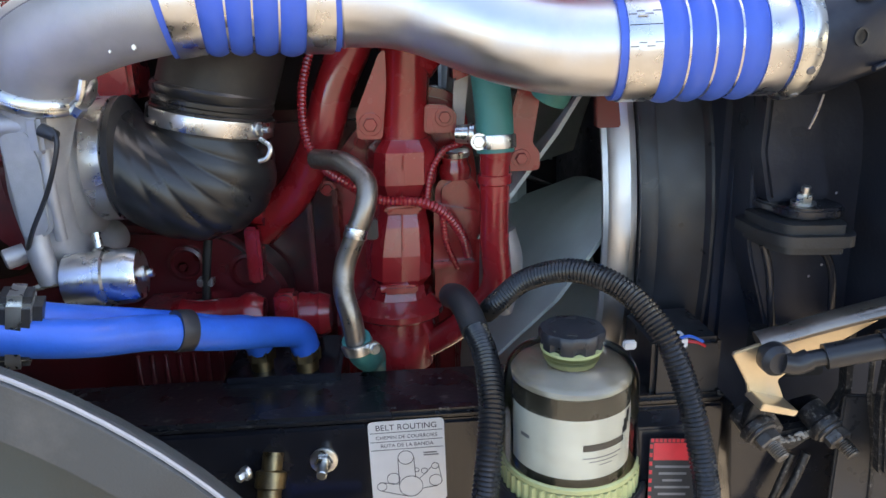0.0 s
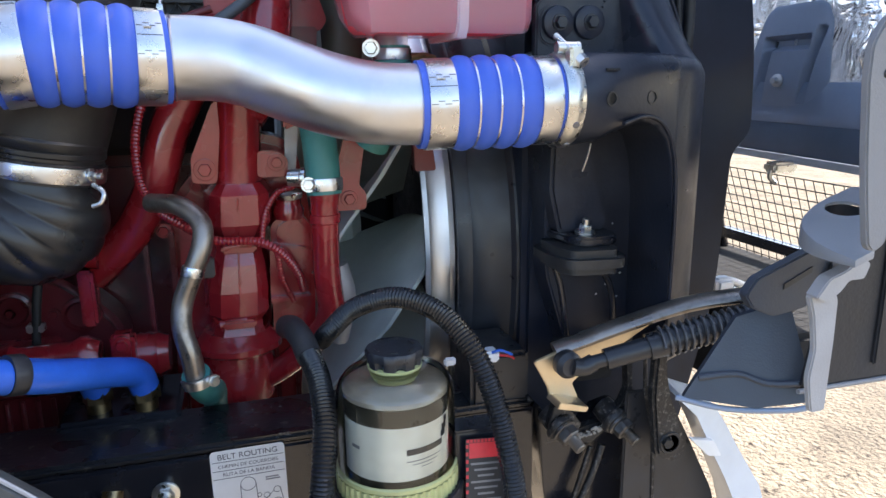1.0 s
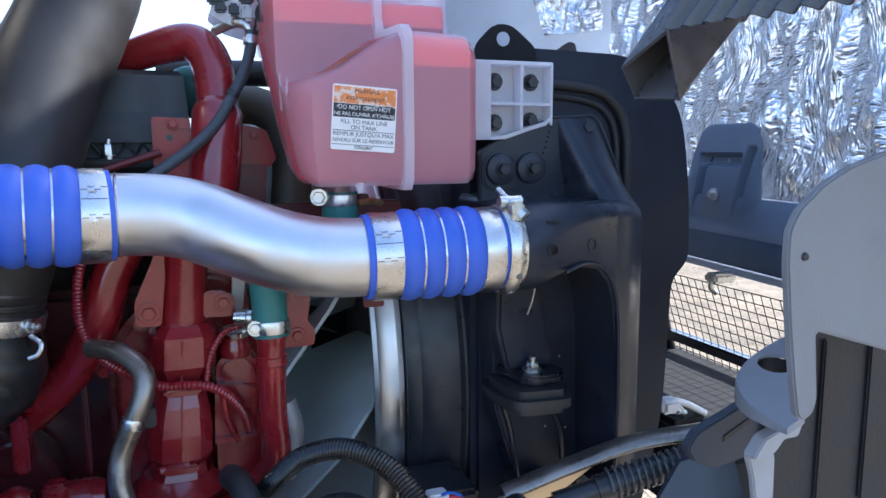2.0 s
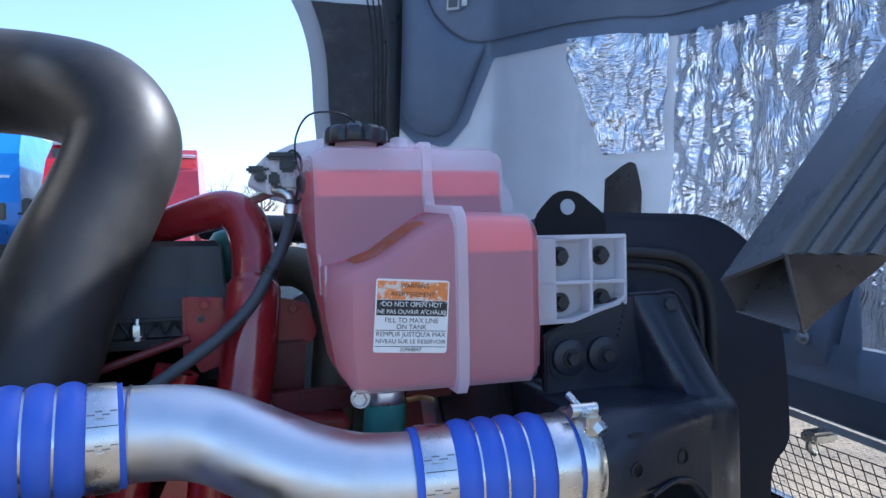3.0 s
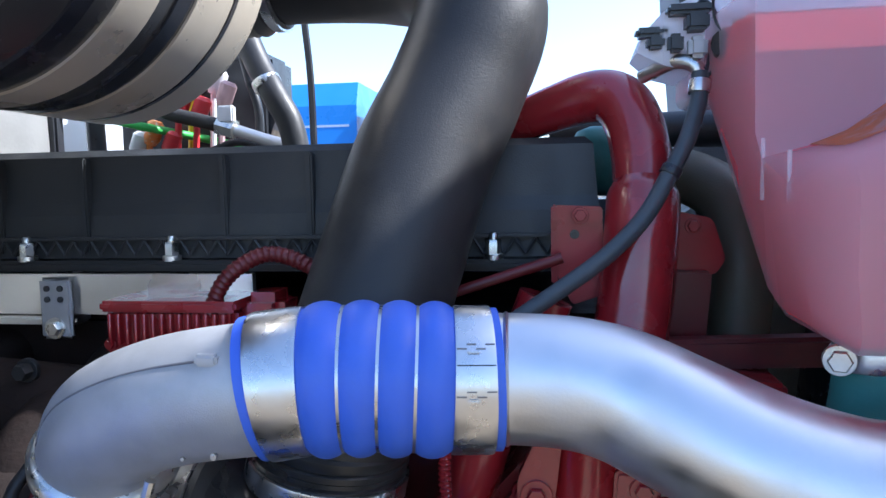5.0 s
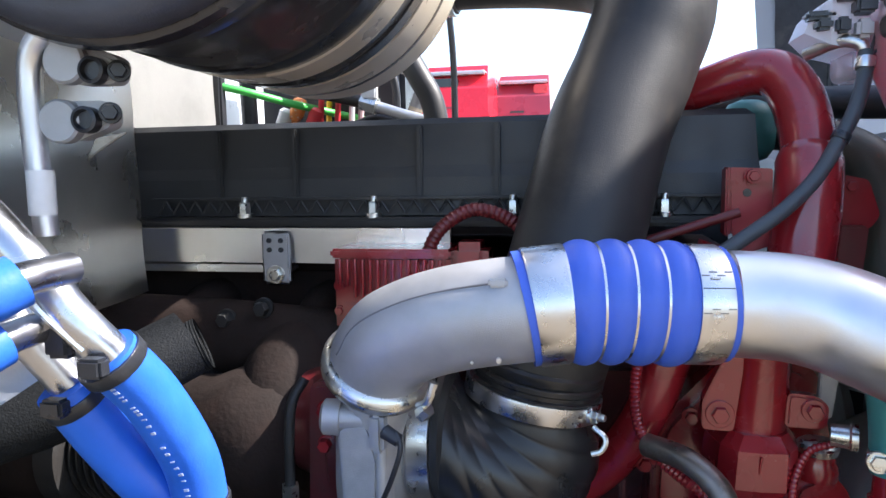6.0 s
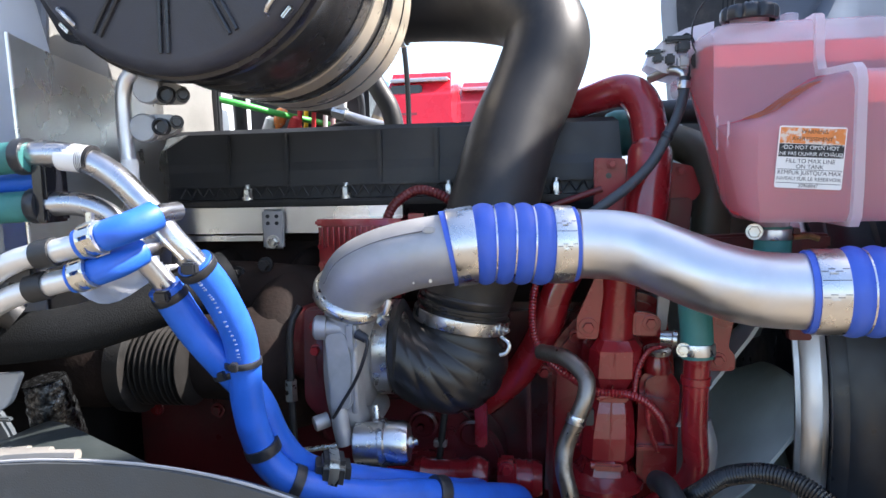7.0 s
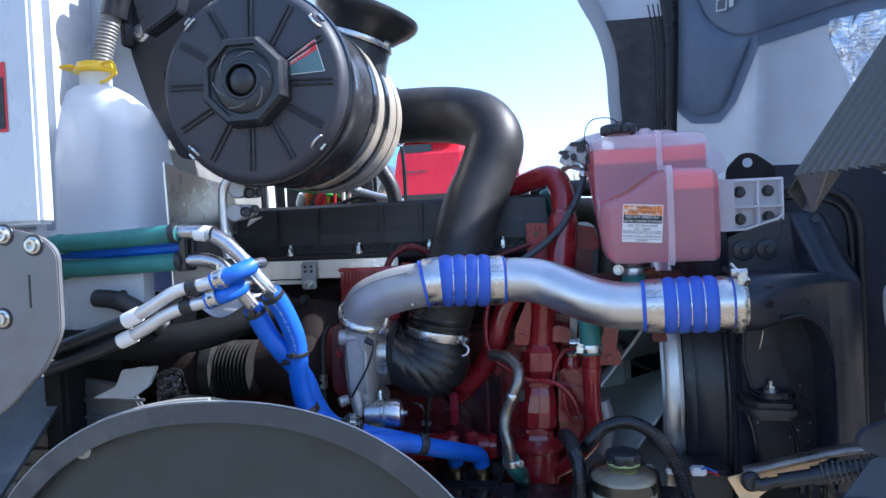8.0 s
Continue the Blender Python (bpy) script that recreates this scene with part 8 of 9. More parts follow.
part("hose", tube([(-0.575, 1.44, 1.98), (-0.55, 1.43, 1.93), (-0.52, 1.42, 1.88), (-0.495, 1.42, 1.83), (-0.48, 1.42, 1.74)], 0.022, 16, 6), RUBBER, bh)
part("clamp_band", band((-0.538, 1.426, 1.905), (0.45, -0.1, -0.85), 0.0225, 0.014), ZINC, bh)
part("line", tube([(-0.46, 1.40, 2.0), (-0.452, 1.40, 1.9), (-0.45, 1.40, 1.75)], 0.006, 8, 4), BLACK, bh)
far_line("wire_harness", [(-0.62, 1.5, 2.0), (-0.60, 1.5, 1.92), (-0.585, 1.5, 1.86), (-0.59, 1.5, 1.74)], 0.008, BLACK, "black wire harness beyond the engine", "wiring")
far_line("wire_harness", [(-0.78, 1.52, 1.80), (-0.70, 1.5, 1.795), (-0.63, 1.5, 1.815), (-0.56, 1.5, 1.80)], 0.007, BLACK, "black wire harness beyond the engine", "wiring")
far_line("wire_harness", [(-0.88, 1.45, 2.0), (-0.875, 1.45, 1.9), (-0.87, 1.45, 1.74)], 0.016, BLACK, "dark upright harness beside the firewall", "wiring")
for x, y, z, m_, n_ in ((-0.83, 1.5, 1.815, WHITEPLASTIC, "white"), (-0.80, 1.5, 1.835, LABELORANGE, "orange"), (-0.765, 1.5, 1.815, LABELRED, "red"), (-0.74, 1.5, 1.89, LABELRED, "red"), (-0.705, 1.5, 1.875, LABELRED, "dark red"), (-0.74, 1.55, 1.93, YELLOW, "yellow"), (-0.655, 1.5, 1.90, PINKISH, "pale pink"), (-0.68, 1.52, 1.925, WHITEPLASTIC, "white"), (-0.55, 1.5, 1.84, PLATE, "grey"), (-0.56, 1.5, 1.815, FILTERCREAM, "cream")):
    b = lathe([(0, 0.010), (0.012, 0.015), (0.04, 0.015), (0.046, 0.009)], (x, y, z - 0.02), (0.4, 0, 1), 12)
    tube([(x, y, z - 0.02), (x - 0.01, y, 1.72)], 0.006, 8, 2, b)
    solo("line_fitting", b, m_, n_ + " line fitting beyond the engine", "fitting", "line fittings")
# Plain dark backing, added to close the sky gap behind the clutter.
vp = bmesh.new()
box((-0.90, 1.56, 1.60), (-0.585, 1.68, 1.985), 0.012, vp)
solo("dark_backing", vp, BLACK, "plain black backing box, added to block sky beyond the engine", "engine part")
fw = thing("firewall_pad", "pale grey quilted insulation pad on the firewall", "insulation", (-0.9, 1.1, 1.5))
b = bmesh.new()
rows = []
for k in range(25):
    f = k / 24
    rows.append([(-0.90 + 0.016 * abs(math.sin(f * 9.4)) ** 0.6 + 0.006 * noise.noise((f * 5, j * 0.5, 0)), 0.80 + 0.56 * f, 1.45 + 0.85 * j / 12) for j in range(13)])
loft(rows, b, closed=False, caps=False)
bmesh.ops.solidify(b, geom=b.faces[:], thickness=0.012)
part("pad", b, PADGREY, fw)
part("edge_post", box((-0.92, 1.362, 1.45), (-0.885, 1.385, 2.3), 0.004), BLACK, fw)
fr = bmesh.new()
box((-1.0, 1.55, 0.85), (0.3, 1.7, 1.70), 0.02, fr)
solo("far_frame", fr, BLACK, "black chassis parts on the far side of the engine", "truck frame")

# ---------------------------------------------------------------- wheel arch liner
wa = thing("wheel_arch", "dark plastic wheel arch liner with a raised rim", "wheel arch", (-0.56, 0.45, 0.95))
WX, WZ, WR = -0.56, 0.926, 0.505


def arch_xy(f, r, flat=2.25):
    a = math.pi * f
    c, s = math.cos(a), math.sin(a)
    return (WX - r * math.copysign(abs(c) ** (2 / flat), c), WZ + r * abs(s) ** (2 / flat))


N = 48
b = bmesh.new()
rows = []
for k in range(N + 1):
    f = k / N
    o, i = arch_xy(f, WR), arch_xy(f, WR - 0.034)
    rows.append([(o[0], 0.402, o[1]), (o[0], 0.398, o[1] - 0.001), (i[0], 0.398, i[1]), (i[0], 0.412, i[1] + 0.002), (o[0] * 0.999, 0.412, o[1] - 0.003)])
loft(rows, b)
part("rim", b, LINERRIM, wa, "grey worn rim of the liner")
b = bmesh.new()
rows = []
for k in range(N + 1):
    o = arch_xy(k / N, WR - 0.002)
    i = arch_xy(k / N, WR - 0.010)
    deep = 0.43 + 0.26 * min(1, max(0, (0.52 - k / N) * 5))
    rows.append([(o[0], 0.405, o[1]), (o[0], deep, o[1] - 0.01), (i[0], deep, i[1] - 0.012), (i[0], 0.405, i[1])])
loft(rows, b)
part("roof", b, LINER, wa, "ribbed liner roof")
# Roof ribs, painted pale as if the sun struck them.
for k in range(5):
    b = bmesh.new()
    tube([(arch_xy(f, WR - 0.002)[0], 0.420 + 0.013 * k, arch_xy(f, WR - 0.002 - 0.002 * k)[1]) for f in np.linspace(0.36, 0.49 - 0.02 * k, 11)], 0.0058, 8, 4, b)
    part("roof_rib", b, SUNRIB, wa, "raised rib with sunlight in its pale colour")
b = bmesh.new()
rows = [[(arch_xy(k / N, WR - 0.03)[0], y, arch_xy(k / N, WR - 0.03)[1]) for k in range(N + 1)] + [(WX + 0.47, y, 0.55), (WX - 0.47, y, 0.55)] for y in (0.425, 0.44)]
loft(rows, b)
# Pale bead stands for the bright sun line on the rim's upper edge.
part("rim_highlight", tube([(arch_xy(f, WR + 0.001)[0], 0.402, arch_xy(f, WR + 0.001)[1]) for f in np.linspace(0.02, 0.98, 40)], 0.0016, 6, 2), EDGEPALE, wa, "sun highlight along the rim, shaped as a pale bead")
part("splash_wall", b, LINER, wa, "smooth dark splash wall")
part("clip", lathe([(0, 0.016), (0.003, 0.015), (0.004, 0.009), (0.002, 0.008)], (-0.831, 0.425, 1.340), (0, -1, 0), 18), PADGREY, wa, "pale push clip")
SHEETBLUE = mat("worn_fender_sheet", (0.085, 0.10, 0.115), 0.34, 0, 0.25, 9, 0.15, 300, tint=(0.22, 0.24, 0.25), tint_scale=7, tint_low=0.5, tint_high=0.75)
inf = thing("inner_fender", "dark ribbed inner fender sheet behind the wheel arch", "truck fender", (-1.0, 0.62, 0.8))
part("sheet", prism(rounded([(-1.8, 0.6), (-1.8, 1.42), (-1.02, 1.42), (-0.90, 1.40), (-0.86, 1.34), (-0.84, 0.9), (-0.84, 0.6)], 0.03), 0.66, 0.675, "y", 0.004), SHEETBLUE, inf)
for k in range(14):
    part("rib", box((-1.5, 0.652, 0.9 + 0.036 * k), (-0.86, 0.661, 0.906 + 0.036 * k), 0.002), SHEETBLUE, inf)
part("top", loft([[(-1.6, 0.41, 1.30 + 0.0), (-1.02, 0.41, 1.22), (-1.02, 0.66, 1.42), (-1.6, 0.66, 1.42)], [(-1.6, 0.41, 1.29), (-1.02, 0.41, 1.21), (-1.02, 0.66, 1.41), (-1.6, 0.66, 1.41)]]), SHEETBLUE, inf)
fl = bmesh.new()
loft([[(-1.16 + 0.03 * k, 0.40 + 0.0, z) for z in (1.0, 1.16 + 0.018 * k)] + [(-1.16 + 0.03 * k, 0.41, z) for z in (1.16 + 0.018 * k, 1.0)] for k in range(5)], fl)
solo("mud_flap", fl, LINER, "dark plastic flap behind the wheel arch", "mud flap")
jt = bmesh.new()
tube([(-0.815, 0.69, 1.33), (-0.797, 0.66, 1.375), (-0.790, 0.645, 1.405), (-0.792, 0.64, 1.432)], lambda s: 0.034 - 0.008 * s, 40, 12, jt)
for v in jt.verts:
    v.co += Vector((noise.noise(v.co * 90), noise.noise(v.co * 90 + Vector((7, 0, 0))), 0)) * 0.003
solo("foil_wrapped_pipe", jt, SLEEVE, "dark silvery woven sleeve wrapped pipe end above the arch", "pipe")

# ---------------------------------------------------------------- tilted hood
hd = thing("hood", "tilted-open truck hood showing grey inner panels and foil shields", "truck hood", (1.1, 1.4, 1.0))


def hood_plan(u):
    """The inside of the hood seen from above: from the far fender lip round to the near fender."""
    pts = [(0.17, 2.53), (0.36, 2.53), (0.52, 2.50), (0.72, 2.42), (0.92, 2.27), (1.10, 2.06), (1.17, 1.85), (1.18, 1.6), (1.16, 1.35), (1.13, 1.10), (1.10, 0.90), (1.04, 0.72), (0.96, 0.60)]
    s = spline([(x, y, 0) for x, y in pts], 10)
    k = u * (len(s) - 1)
    i = min(int(k), len(s) - 2)
    return s[i].lerp(s[i + 1], k - i)


def drawn_in(u, p):
    """The far side of the hood stands nearer to the engine than the plain sweep of its plan."""
    k = 0.845 if u < 0.28 else 0.845 + 0.08 * (u - 0.28) / 0.10 if u < 0.38 else 0.925 + 0.075 * min(1, (u - 0.38) / 0.24)
    c = Vector((0.056, 0.139, 1.776))
    return c + (Vector(p) - c) * k


def lip_x(z):
    """The hood's curved side edge at a height."""
    d = z - 2.25
    if d < 0:
        return 0.232 - 0.08 * d
    return 0.232 - 1.115 * d ** 2.77 if d < 0.39 else 0.150 - 0.50 * (d - 0.39)


def hood_patch(u0, u1, z0, z1, proud=0.0, nu=24, nz=10, bulge=0.0, lean=0.06, rough=0.0, thick=0.012, seed=0, zfun=None, press=None):
    """A panel laid on the hood's inside between two stations and two heights."""
    b = bmesh.new()
    rows = []
    for i in range(nu + 1):
        fu = i / nu
        u = u0 + (u1 - u0) * fu
        p = hood_plan(u)
        e = hood_plan(min(1, u + 0.004)) - hood_plan(max(0, u - 0.004))
        nrm = Vector((e.y, -e.x, 0)).normalized()
        col = []
        lo, hi = (z0, z1) if zfun is None else zfun(fu)
        for j in range(nz + 1):
            fz = j / nz
            z = lo + (hi - lo) * fz
            d = proud + bulge * math.sin(math.pi * fu) ** 0.5 * math.sin(math.pi * fz) ** 0.5
            if rough:
                d += rough * (noise.turbulence((p.x * 9 + seed, p.y * 22, z * 9), 4, False) - 0.5)
            if press:
                d -= press(u, z)
            q = p + nrm * d
            col.append(drawn_in(u, (q.x + lean * (z - 1.5) + (lip_x(z) - 0.17 - 0.06 * (z - 1.5)) * max(0, 1 - u / 0.17), q.y, z)))
        rows.append(col)
    loft(rows, b, closed=False, caps=False)
    if thick:
        bmesh.ops.solidify(b, geom=b.faces[:], thickness=thick)
    return b


def lerp_table(table):
    """A piecewise-linear function from (at, value) pairs."""
    def f(u):
        for (a, va), (b_, vb_) in zip(table, table[1:]):
            if u <= b_:
                return va + (vb_ - va) * max(0, (u - a) / (b_ - a))
        return table[-1][1]
    return f


groove = lerp_table([(0.15, 2.95), (0.187, 2.66), (0.205, 2.56), (0.227, 2.50), (0.25, 2.462), (0.273, 2.450), (0.32, 2.46), (0.372, 2.468), (0.43, 2.45), (0.493, 2.405), (0.642, 2.33), (0.8, 2.28), (1.0, 2.25)])
panel_low = lerp_table([(0.152, 2.26), (0.165, 2.20), (0.185, 2.155), (0.21, 2.138), (0.232, 2.16), (0.245, 2.22), (0.262, 2.35), (0.275, 2.45)])


# Top edge is out of view; heights chosen for the shadow it casts.
hood_top = lerp_table([(0.0, 2.95), (0.45, 2.95), (0.6, 3.09), (1.0, 3.09)])


def span(u0, u1, lo, hi):
    return lambda f: (lo(u0 + (u1 - u0) * f) if callable(lo) else lo, hi(u0 + (u1 - u0) * f) if callable(hi) else hi)


part("inner_skin", hood_patch(0.028, 1.0, 0, 0, 0, 90, 34, zfun=span(0.028, 1.0, 1.385, hood_top)), HOODLIGHT, hd, "light grey composite inner skin")
part("outer_lip", hood_patch(-0.0, 0.03, 1.7, 3.0, 0.012, 6, 30, thick=0.004), LIPFIBRE, hd, "pale outer fender lip")
part("seal_panel", hood_patch(0.024, 0.124, 1.75, 2.61, 0.03, 14, 30, rough=0.012), WEATHERSTRIP, hd, "dark dusty rubber seal panel")
for k in range(3):
    u = 0.100 + 0.009 * k
    part("seal_rib", hood_patch(u, u + 0.003, 1.78, 2.66, 0.038, 2, 30, thick=0.006), BLACK, hd)
part("edge_channel", hood_patch(0.124, 0.157, 1.75, 3.0, 0.05, 6, 30, 0.02), BLACK, hd, "dark channel edge")
part("side_flange", hood_patch(0.152, 0.292, 0, 0, 0.012, 26, 12, zfun=span(0.152, 0.292, lerp_table([(0.152, 2.18), (0.185, 2.11), (0.23, 2.10), (0.255, 2.18), (0.29, 2.44)]), 3.0)), HOODGREY, hd, "blue-grey flange round the side panel")
part("side_panel", hood_patch(0.155, 0.272, 0, 0, 0.022, 26, 14, 0.03, zfun=span(0.155, 0.272, panel_low, groove)), HOODGREY, hd, "blue-grey pressed side panel")
part("header_flange", hood_patch(0.19, 1.0, 0, 0, 0.012, 60, 8, 0, zfun=span(0.19, 1.0, lambda u: groove(u) - 0.05, lambda u: hood_top(u) - 0.02)), HOODGREY, hd, "blue-grey flange of the header panel")
part("header", hood_patch(0.19, 1.0, 0, 0, 0.025, 60, 12, 0.03, zfun=span(0.19, 1.0, lambda u: groove(u) + 0.012, hood_top)), HOODGREY, hd, "blue-grey header panel")
part("foil_patch", hood_patch(0.368, 0.502, 0, 0, 0.022, 54, 50, 0, rough=0.012, thick=0.002, seed=3, zfun=span(0.368, 0.502, lerp_table([(0.368, 2.36), (0.410, 2.03), (0.502, 2.02)]), lambda u: groove(u) - 0.04)), FOIL, hd, "crumpled four-sided foil patch")
part("foil_shield", hood_patch(0.515, 0.985, 0, 0, 0.022, 150, 90, 0, rough=0.014, thick=0.002, seed=11, zfun=span(0.515, 0.985, lerp_table([(0.515, 1.72), (0.64, 1.66), (0.67, 1.555), (1.0, 1.545)]), lambda u: groove(u) - 0.04)), FOIL, hd, "large crumpled foil heat shield")
# Out of view; added to keep the sun off the fender bracket.
part("near_shade_skin", loft([[(0.985, 0.62, z), (0.92, 0.48, z), (0.87, 0.34, z), (0.85, 0.16, z), (0.862, 0.16, z), (0.882, 0.335, z), (0.932, 0.473, z), (0.997, 0.613, z)] for z in (1.60, 2.1, 2.55)]), HOODLIGHT, hd, "unseen light grey near-side skin, added to shade the fender bracket")
part("skirt", hood_patch(0.60, 1.0, 1.40, 1.468, 0.034, 30, 6, 0.004), SKIRTBLUE, hd, "darker recessed skirt")
part("lower_panel", hood_patch(0.60, 1.0, 1.466, 1.552, 0.036, 40, 8, 0.006), HOODGREY, hd, "blue-grey lower panel")


def pressed(u, z):
    """Depth of the grooves pressed into the tongue: a bar across, its left leg and a slanting slot."""
    def soft(v, a, b_, e):
        return max(0.0, min(1.0, (v - a) / e, (b_ - v) / e))
    left = 0.684 + 0.008 * (z - 1.515) / 0.11
    slot = 0.734 + 0.013 * (z - 1.515) / 0.145
    d = max(soft(u, 0.686, 0.738, 0.003) * soft(z, 1.618, 1.650, 0.008), soft(u, left - 0.005, left + 0.007, 0.004) * soft(z, 1.51, 1.645, 0.01))
    return 0.026 * max(d, soft(u, slot - 0.005, slot + 0.005, 0.0035) * soft(z, 1.51, 1.665, 0.012))


part("tongue", hood_patch(0.665, 0.760, 0, 0, 0.035, 110, 60, 0.016, zfun=span(0.665, 0.760, 1.49, lerp_table([(0.665, 1.57), (0.674, 1.655), (0.682, 1.702), (0.690, 1.714), (0.738, 1.714), (0.747, 1.703), (0.755, 1.67), (0.760, 1.55)])), press=pressed), HOODGREY, hd, "raised tongue with pressed grooves")
hb_ = hood_plan(0.706)
part("recess_bolt", lathe([(0, 0.014), (0.006, 0.014), (0.008, 0.007), (0.02, 0.006)], (hb_.x - 0.05, hb_.y - 0.01, 1.556), (-1, -0.2, 0), 14), CAST, hd)
part("bottom_edge", hood_patch(0.60, 1.0, 1.386, 1.401, 0.05, 30, 2, 0, thick=0.03), HOODLIGHT, hd, "pale bottom edge")
hl_ = hood_plan(0.735)
part("latch", box((hl_.x - 0.11, hl_.y - 0.02, 1.368), (hl_.x - 0.05, hl_.y + 0.02, 1.390), 0.006), ZINC, hd)
part("latch_hook", tube([(hl_.x - 0.10, hl_.y, 1.38), (hl_.x - 0.105, hl_.y, 1.36), (hl_.x - 0.09, hl_.y, 1.345)], 0.006, 8, 4), ZINC, hd)
part("bump_stop", hood_patch(0.418, 0.476, 0, 0, 0.03, 10, 8, 0, zfun=span(0.418, 0.476, 1.83, lerp_table([(0.418, 1.95), (0.44, 1.985), (0.455, 1.998), (0.466, 1.985), (0.476, 1.90)]))), BLACK, hd, "black rubber bump stop")
part("sticker", hood_patch(0.222, 0.240, 2.575, 2.63, 0.056, 4, 4, 0, thick=0.001), LABELWHITE, hd, "small square white sticker")
part("sticker_print", hood_patch(0.2245, 0.2375, 2.583, 2.622, 0.0575, 4, 4, 0, thick=0.001), PLATE, hd)
part("sticker_tab", hood_patch(0.2435, 0.251, 2.585, 2.635, 0.058, 4, 4, 0, thick=0.001), LABELWHITE, hd)

# grille screen: woven wire cloth
gr = thing("grille_screen", "black wire insect screen behind the grille", "screen", (1.05, 1.2, 1.0))
M0, MU, MV = Vector((1.06, 0.78, 1.36)), Vector((0.0, 0.60, 0.0)), Vector((0.10, 0.0, -0.34))
for k in range(25):
    o = M0 + MU * (k / 24)
    part("wire", tube([o, o + MV * 0.5 + Vector((0.012, 0, 0)), o + MV], 0.0013, 4, 2, caps=False), RUBBER, gr)
for k in range(16):
    o = M0 + MV * (k / 15) + Vector((0.012 * math.sin(math.pi * k / 15), 0, 0))
    part("wire", tube([o, o + MU], 0.0013, 4, 1, caps=False), RUBBER, gr)
for f in (0.5, 1.0):
    o = M0 + MV * f
    part("bar", box(o + Vector((-0.01, 0, -0.012)), o + MU + Vector((0.02, 0, 0.012)), 0.004), GLOSSBLACK, gr)
for f in (0.0, 1.0):
    o = M0 + MU * f
    part("side_bar", tube([o, o + MV], 0.012, 10, 2), GLOSSBLACK, gr)

# near fender: bracket plate with a slotted tongue, ribbed duct, inner walls
nf = thing("fender_bracket", "grey moulded fender bracket with a round-holed tongue", "truck fender", (0.6, 0.45, 1.3))
part("plate", prism(rounded([(0.458, 1.497), (0.450, 1.56), (0.450, 1.588), (0.460, 1.606), (0.486, 1.627), (0.517, 1.642), (0.562, 1.655), (0.72, 1.685), (0.72, 1.42), (0.583, 1.468), (0.488, 1.497), (0.492, 1.460), (0.495, 1.434), (0.491, 1.420), (0.480, 1.414), (0.472, 1.420), (0.466, 1.450)], 0.006, 4), 0.389, 0.398, "y", 0.003), FENDERGREY, nf)
TH = Vector((0.546, 0.487))
b = bmesh.new()
EDGE = [Vector(p) for p in rounded([(0.470, 0.396), (0.470, 0.446), (0.480, 0.472), (0.494, 0.490), (0.518, 0.505), (0.552, 0.517), (0.606, 0.530), (0.606, 0.500), (0.566, 0.462), (0.515, 0.420), (0.489, 0.396)], 0.012, 4)]


def lobe(f, z, thin=0.0):
    """The tongue's outline about its bore, drawn in by f; its skirt deepens away from the plate."""
    ring = []
    for k in range(36):
        d = Vector((math.cos(2 * math.pi * k / 36), math.sin(2 * math.pi * k / 36)))
        reach = 0.0
        for p, q in zip(EDGE, EDGE[1:] + EDGE[:1]):
            e = q - p
            den = d.x * e.y - d.y * e.x
            if abs(den) > 1e-9:
                t = ((p.x - TH.x) * e.y - (p.y - TH.y) * e.x) / den
                u = ((p.x - TH.x) * d.y - (p.y - TH.y) * d.x) / den
                if t > 0 and 0 <= u <= 1:
                    reach = max(reach, t)
        p = TH + d * (0.0195 + (reach - 0.0195) * f)
        ring.append((p.x, p.y, tilt(p.x, p.y, z) - thin * max(0, min(1, (p.y - 0.40) / 0.08))))
    return ring


def tilt(x, y, z):
    """The tongue rises gently away from the plate."""
    return z + 0.173 * (x - TH.x) + 0.166 * (y - TH.y)


def bore(z, r=0.0185):
    ring = [(TH.x + r * math.cos(2 * math.pi * k / 36), TH.y + r * math.sin(2 * math.pi * k / 36)) for k in range(36)]
    return [(x, y, tilt(x, y, z)) for x, y in ring]


rings = [bore(1.4298), bore(1.4326), lobe(0.90, 1.4330), lobe(0.97, 1.4318), lobe(1.0, 1.428), lobe(0.995, 1.4265, 0.014), lobe(0.93, 1.4265, 0.014), lobe(0.93, 1.4270), lobe(0.88, 1.4296), bore(1.4296, 0.0195)]
rings = [[b.verts.new(p) for p in r] for r in rings]
rings.append(rings[0])
for r1, r2 in zip(rings, rings[1:]):
    for j in range(36):
        b.faces.new((r1[j], r1[(j + 1) % 36], r2[(j + 1) % 36], r2[j]))
part("tongue", b, FENDERGREY, nf, "tongue with a round hole")
# Added sleeve: the hole looks dark instead of showing bright ground.
part("bore_shade_sleeve", lathe([(0, 0.0190), (-0.03, 0.0190), (-0.03, 0.0205), (0, 0.0205)], (TH.x, TH.y, 1.4285), (-0.173, -0.166, 1), 36, caps=False), BLACK, nf, "black sleeve added under the hole to darken it")
part("rivet", lathe([(0, 0.004), (0.002, 0.003)], (0.468, 0.389, 1.565), (0, -1, 0), 12), BLACK, nf)
dk = thing("fender_wall", "dark ribbed inner fender wall with a pale torn edge seal", "truck fender", (0.7, 0.5, 1.1))
part("wall", prism([(0.530, 1.231), (0.95, 1.231), (0.95, 1.52), (0.640, 1.52), (0.592, 1.462), (0.592, 1.398), (0.552, 1.37)], 0.497, 0.506, "y", 0.003), FENDERBROWN, dk)
for x in (0.62, 0.69, 0.76):
    part("rib", box((x, 0.492, 1.25), (x + 0.005, 0.498, 1.45), 0.002), FENDERBROWN, dk)
part("wall_edge", tube([(0.525, 0.498, 1.229), (0.70, 0.498, 1.229), (0.95, 0.498, 1.230)], 0.003, 8, 3), FENDERGREY, dk, "grey bottom edge")
